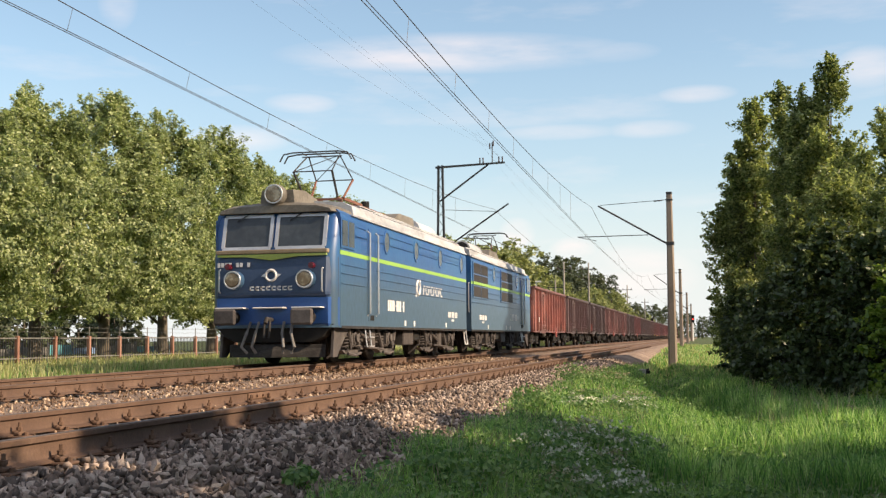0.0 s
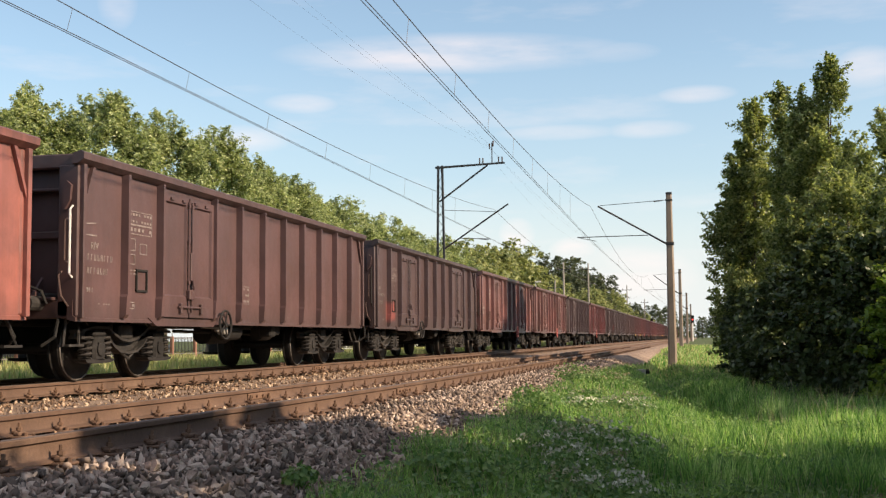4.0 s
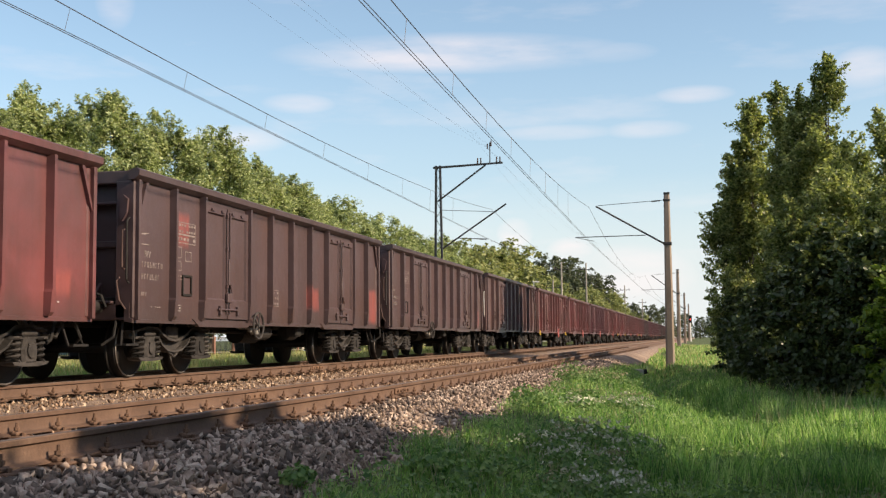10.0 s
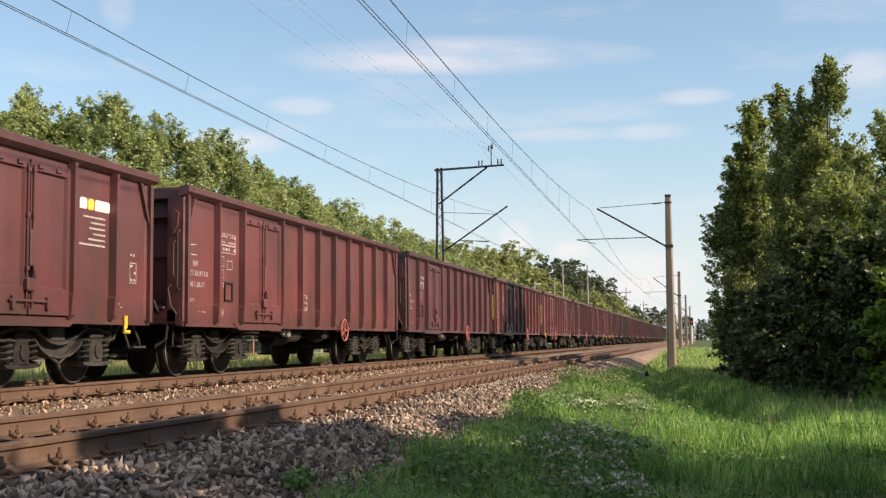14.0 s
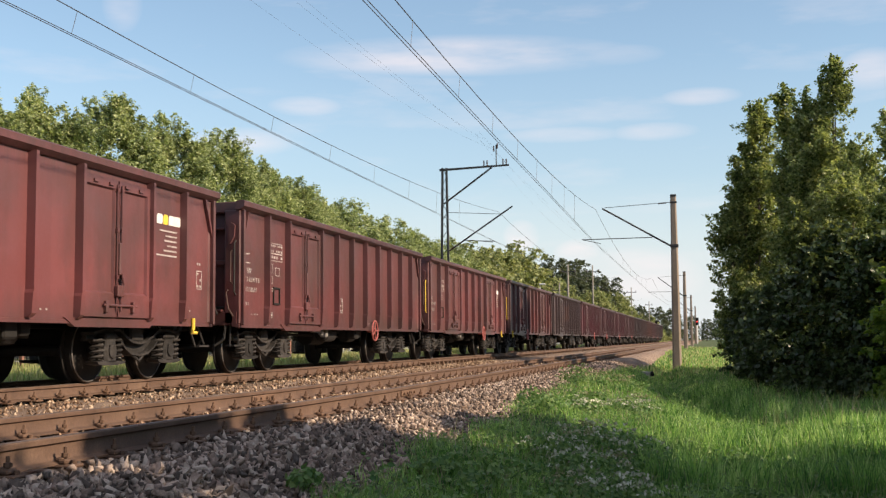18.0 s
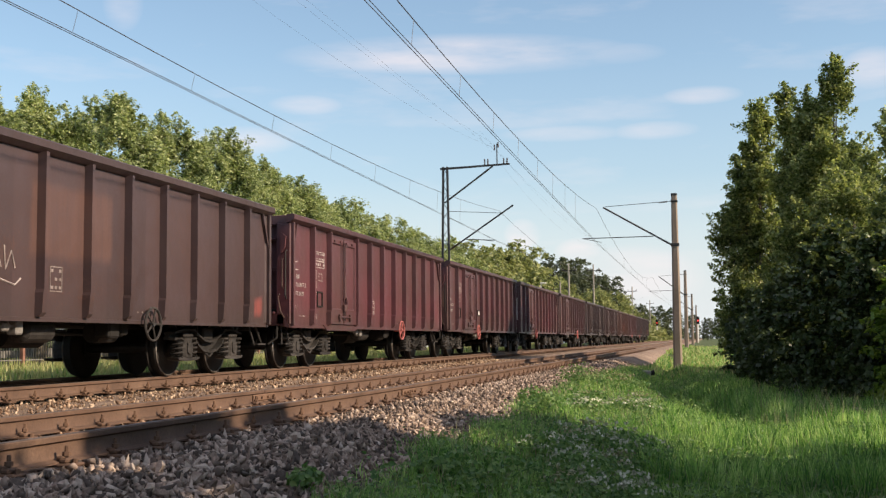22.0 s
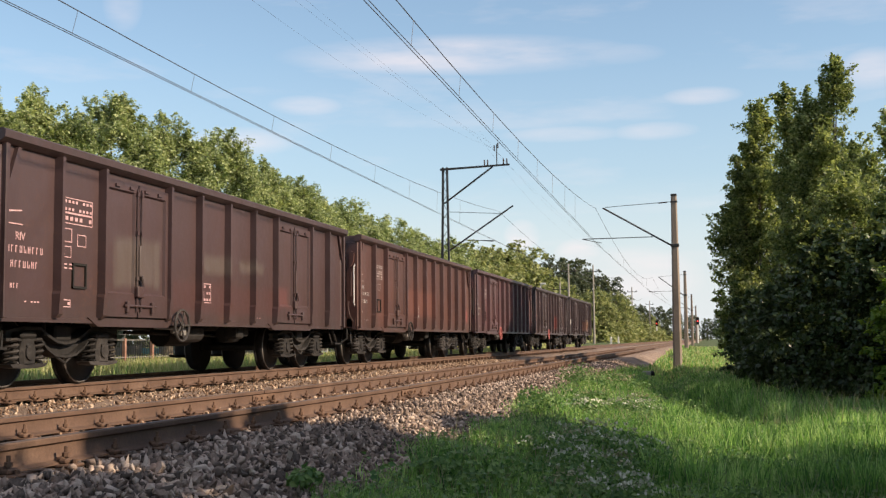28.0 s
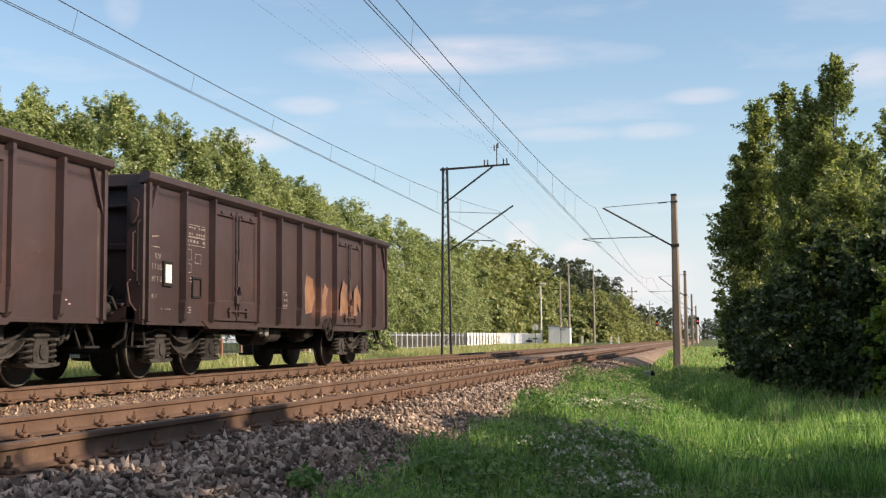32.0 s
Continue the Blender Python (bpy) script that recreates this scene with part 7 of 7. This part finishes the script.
# ---- beyond the line ----
def build_fence():
    x = -21.4
    for k in range(17):
        y = 24 + 2.2 * k
        t = holder("fence_panel", pose(x, y, ground_height(x, y)), "rusty red fence panel with grey bars", "fence", "fence panels along the tree row")
        part("post", Shape().box(-0.06, 0.06, -0.06, 0.06, -0.1, 1.02, 0.01), M_FENCERED, t)
        for z in (0.3, 0.95):
            part("rail", Shape().box(-0.02, 0.02, 0.06, 2.14, z - 0.02, z + 0.02), M_MESH, t)
        part("wire_arm", Shape().tube([(0, 0, 1.0), (0, 0, 1.36)], 0.018, 5), M_MESH, t)
        for z in (1.16, 1.32):
            part("wire", Shape().tube([(0, 0, z), (0, 1.1, z - 0.015), (0, 2.2, z)], 0.006, 4), M_MESH, t)
        s = Shape()
        for i in range(14):
            s.box(-0.01, 0.01, 0.18 + i * 0.14 - 0.011, 0.18 + i * 0.14 + 0.011, 0.1, 0.99)
        tagged(part("bar_infill", s, M_DARKSTEEL, t), kind="stuff")
    # low blue and white boards beyond the fence
    for k in range(11):
        y = 46 + 2.6 * k
        t = holder("low_board", pose(-36.5, y, ground_height(-36.5, y)), "low blue and white painted board beyond the fence", "fence", "painted boards beyond the fence")
        part("panel", Shape().box(-0.03, 0.03, 0.04, 2.5, 0.12, 0.5 + 0.1 * (k % 3)), (M_MESH, M_TEAL, M_BLUEFENCE, M_MESH)[k % 4], t)
        part("post", Shape().box(-0.05, 0.05, -0.04, 0.04, -0.1, 0.85), M_MESH, t)


def build_far_things():
    # blue-grey slab fence with pale uprights beyond the mast
    x = -21.4
    for k in range(26):
        y = 60 + 3.0 * k
        open_bars = k < 14
        label = "open grey steel railing panel with pale uprights" if open_bars else "white slab fence panel with black sprayed marks" if k < 20 else "blue-grey painted fence panel with pale uprights"
        t = holder("fence_panel", pose(x, y, ground_height(x, y)), label, "fence", "railing panels beyond the mast" if open_bars else "slab fence panels")
        if open_bars:
            for z in (0.25, 1.2):
                part("rail", Shape().box(-0.02, 0.02, 0.05, 2.95, z - 0.025, z + 0.025), M_BLUEFENCE, t)
            s = Shape()
            for i in range(20):
                s.box(-0.012, 0.012, 0.12 + i * 0.145, 0.15 + i * 0.145, 0.08, 1.32)
            tagged(part("bar_infill", s, M_MESH, t), kind="stuff")
            for i in (0, 1):
                part("upright", Shape().box(-0.04, 0.04, i * 1.5 - 0.04, i * 1.5 + 0.04, -0.1, 1.42), M_WHITEWALL, t)
            continue
        part("panel", Shape().box(-0.03, 0.03, 0.03, 2.97, 0.05, 1.4), M_WHITEWALL if k < 20 else M_BLUEFENCE, t)
        if k < 20:
            s = Shape()
            for i in range(5):
                a, w = 0.3 + i * 0.5, 0.08 + 0.05 * ((i + k) % 3)
                s.box(0.03, 0.034, a, a + w, 0.35, 1.15).box(0.03, 0.034, a + w, a + 0.34, 0.4 + 0.2 * ((i + k) % 4), 0.52 + 0.2 * ((i + k) % 4))
            tagged(part("sprayed_mark", s, M_BLACK, t, "black sprayed marks"), kind="stuff")
        for i in range(2 if k < 20 else 5):
            part("upright", Shape().box(0.03, 0.09, i * (1.5 if k < 20 else 0.6) - 0.03, i * (1.5 if k < 20 else 0.6) + 0.03, -0.1, 1.46), M_MESH if k < 20 else M_WHITEWALL, t)
    cab = holder("relay_cabinet", pose(-16.1, 128, ground_height(-16.1, 128)), "white metal relay cabinet beside the line", "cabinet")
    for a, b, h in ((-1.25, 0.1, 2.1), (0.15, 1.2, 1.95)):
        part("case", Shape().box(a, b, -0.6, 0.6, 0, h, 0.04), M_WHITEWALL, cab)
        part("lid", Shape().box(a - 0.06, b + 0.06, -0.66, 0.66, h, h + 0.1, 0.03), M_CONCRETE, cab)
    low = holder("concrete_wall", pose(-19.5, 129, ground_height(-19.5, 129)), "low white graffiti-sprayed wall end", "wall")
    part("slab", Shape().box(-1.1, 1.1, -0.1, 0.1, 0, 1.35, 0.02), M_WHITEWALL, low)
    part("sprayed_mark", Shape().box(-0.6, 0.1, -0.106, -0.1, 0.4, 0.6).box(-0.3, -0.2, -0.106, -0.1, 0.3, 0.9).box(0.2, 0.7, -0.106, -0.1, 0.7, 0.85), M_BLACK, low)
    sign = holder("round_sign", pose(-18.6, 126, ground_height(-18.6, 126)), "round white road sign on a post", "sign")
    part("post", Shape().tube([(0, 0, 0), (0, 0, 2.3)], 0.04, 6), M_STEEL, sign)
    part("disc", Shape().wheel(-0.03, 0.03, 0, 2.0, 0.34, 20, "y"), M_WHITEWALL, sign)
    lamp = holder("street_lamp", pose(-18.2, 128, ground_height(-18.2, 128)), "tall grey street lamp", "street lamp")
    part("pole", Shape().tube([(0, 0, 0), (0, 0, 6.9)], [0.09, 0.06], 8), M_WHITEWALL, lamp)
    part("lamp_head", Shape().box(-0.1, 0.6, -0.15, 0.15, 6.85, 7.02, 0.04), M_WHITEWALL, lamp)
    for px, py, h in ((-16.4, 131, 7.2), (-15.4, 131, 9.3), (-14.4, 150, 10.3), (-12.9, 205, 9.8), (-12.9, 268, 9.4)):
        p = holder("line_pole", pose(px, py, ground_height(px, py)), "slim grey concrete line pole", "pole", "line poles farther down the line")
        part("shaft", Shape().tube([(0, 0, 0), (0, 0, h)], [0.15, 0.09], 8), M_CONCRETE, p)
        part("cross_arm", Shape().box(-0.9, 0.9, -0.05, 0.05, h - 0.9, h - 0.8), M_DARKSTEEL, p)
        for q in (-0.75, 0.75):
            s = Shape()
            insulator(s, (q, 0, h - 0.8), (q, 0, h - 0.55), 0.06, 3)
            part("insulator", s, M_INSUL, p)
    for px, py in ((-12.3, 290), (-1.9, 235)):
        p = holder("rail_signal", pose(px, py, ground_height(px, py)), "dark signal post showing a red light", "railway signal", "signals down the line")
        part("post", Shape().tube([(0, 0, 0), (0, 0, 4.6)], 0.12, 8), M_WHITEWALL, p)
        part("signal_head", Shape().box(-0.3, 0.3, -0.15, 0.15, 3.7, 5.2, 0.08), M_BLACK, p)
        part("red_lamp", Shape().wheel(-0.2, -0.15, 0, 4.4, 0.13, 14, "y"), glow_material("red_signal_light", (1.0, 0.06, 0.05), 2.5), p, "lit red lamp")
    for px, py in ((-12.9, 158), (-12.8, 170), (-16.0, 150)):
        p = holder("marker_post", pose(px, py, ground_height(px, py)), "short white marker post", "marker post", "marker posts beside the line")
        part("post", Shape().box(-0.13, 0.13, -0.08, 0.08, 0, 1.0, 0.03), M_WHITEWALL, p)
    stub = holder("concrete_stub", pose(-2.05, 39.3, ground_height(-2.05, 39.3) - 0.03, 0, 0, 18), "broken pale concrete stub in the grass by the pole", "concrete block")
    part("slab", Shape().box(-0.32, 0.12, -0.16, 0.16, 0, 0.24, 0.03), M_CONCRETE, stub)
    part("rusty_end", Shape().tube([(0.12, 0, 0.14), (0.26, 0, 0.17)], [0.07, 0.09], 10), M_BLACK, stub, "dark rusted pipe end")
    hut = holder("white_hut", pose(-14.5, 600, -0.3), "small white trackside building far down the line", "building")
    part("wall", Shape().box(-3, 3, -2, 2, 0, 4.6, 0.05), M_WHITEWALL, hut)
    part("roof", Shape().extrude([(-3.4, 4.6), (3.4, 4.6), (0, 6.2)], "y", -2.4, 2.4), M_ROOFDARK, hut)
    part("window", Shape().box(-0.8, 0.8, -2.03, -2.0, 1.6, 3.0), M_GLASSDARK, hut)


def build_weeds():
    rng = np.random.default_rng(31)
    spots = [(-1.31, 18.9, 0.34, M_FLOWER), (-1.15, 19.3, 0.34, M_FLOWER), (-0.98, 18.9, 0.3, M_FLOWER), (-1.84, 16.5, 0.28, M_FLOWER), (-1.72, 16.6, 0.26, M_FLOWER), (-1.38, 13.0, 0.3, M_FLOWER), (-1.12, 12.5, 0.32, M_FLOWER),
             (-0.92, 12.2, 0.32, M_FLOWER), (-0.71, 12.0, 0.3, M_FLOWER), (-1.58, 11.4, 0.28, M_FLOWER), (-1.37, 11.0, 0.3, M_FLOWER), (-1.2, 10.6, 0.3, M_FLOWER), (-1.05, 10.8, 0.28, M_FLOWER), (-0.9, 10.1, 0.28, M_FLOWER),
             (-1.02, 9.7, 0.28, M_FLOWER), (-0.72, 9.9, 0.28, M_FLOWER), (-0.6, 9.7, 0.26, M_FLOWER), (-2.58, 23.2, 0.33, M_WEED), (-2.48, 23.0, 0.3, M_STRAW), (-2.1, 23.2, 0.4, M_STRAW), (-2.62, 17.2, 0.2, M_WEED), (-2.04, 8.75, 0.2, M_WEED), (-2.5, 23.4, 0.5, M_WEED), (-0.59, 22.5, 0.55, M_WEED), (0.66, 22.5, 0.6, M_WEED),
             (-1.19, 20.1, 0.4, M_STRAW), (-2.3, 27.0, 0.45, M_WEED), (-2.6, 7.2, 0.1, M_WEED), (0.2, 18.5, 0.55, M_WEED), (-0.4, 16.2, 0.5, M_WEED), (-1.9, 18.0, 0.35, M_WEED)]
    for i in range(46):
        y = 8.5 + 20 * rng.uniform() ** 1.3
        spots.append((-2.3 + (0.15 * y + 2.4) * rng.uniform(), y, rng.uniform(0.14, 0.34), M_STRAW if i % 5 == 0 else M_WEED))
    for x, y, r, mat in spots:
        t = holder("weed_plant", pose(x, y, ground_height(x, y)), "low leafy weed in the lineside grass" if mat == M_WEED else "pale dusty flowering weed in the lineside grass", "plant", "weeds in the lineside grass")
        k = 210
        a = rng.uniform(0, 6.28, k)
        q = np.sqrt(rng.uniform(0, 1, k)) * r * 1.1
        p = np.stack([q * np.cos(a), q * np.sin(a) * 1.4, 0.06 + r * (1.5 if x < -2.55 else 0.7) * rng.uniform(0.2, 1, k) * (1 - 0.4 * q / r)], 1)
        part("foliage", card_mesh("foliage", p, rng.uniform(0.02, 0.045, k), rng, M_WEED, 0.2), None, t)
        if mat != M_WEED:
            heads = p[rng.integers(0, k, 13)]
            f = (heads[:, None, :] + rng.normal(size=(13, 7, 3)) * (0.035, 0.035, 0.012)).reshape(-1, 3) + (0, 0, r * 0.22)
            tagged(part("bloom", card_mesh("bloom", f, rng.uniform(0.016, 0.034, len(f)), rng, mat, 0.0), None, t, "pale dusty bloom"), kind="stuff")
        s = Shape()
        for m in range(9):
            s.tube([(0, 0, 0), (p[m][0] * 0.6, p[m][1] * 0.6, p[m][2] * 0.7), tuple(p[m])], 0.006, 4)
        tagged(part("stem_tuft", s, M_WEED, t), kind="stuff")


def motions():
    for thing, back in TRAIN:
        rows = []
        for k in range(0, 33, 2):
            m = thing.matrix_basis.copy()
            m.translation = (FAR_X, train_y(k) - back, 0)
            rows.append((k, m))
        walk(thing, rows)
    spin(WHEELS, 0.46)
    spin(LOCO_WHEELS, 0.6)


def spin(wheels, radius):
    """Turn the first wheelset of each kind with the way rolled; the others roll alike and share its keys."""
    first = {}
    for w, y, z in wheels:
        if y not in first:
            rows = [(k / 20, Matrix.LocRotScale((0, y, z), Euler(((train_y(0) - train_y(k / 20)) / radius, 0, 0)), None)) for k in range(641)]
            walk(w, rows)
            first[y] = w
        else:
            keys = w.animation_data_create()
            w.rotation_mode = "QUATERNION"
            keys.action = first[y].animation_data.action
            keys.action_slot = first[y].animation_data.action_slot


build_ground()
build_tracks()
build_overhead()
build_train()
for label, back, turn in (("blue electric locomotive front section with a yellow stripe", 14.04 * 28 + 30.15, 0), ("blue electric locomotive rear section with louvres", 14.04 * 28 + 14.88, 180)):
    loco = build_loco(label)
    loco.matrix_basis = pose(FAR_X, 0, 0, 0, 0, turn)
    TRAIN.append((loco, back))
build_trees()
build_grass()
build_fence()
build_far_things()
build_weeds()
build_ballast()
motions()
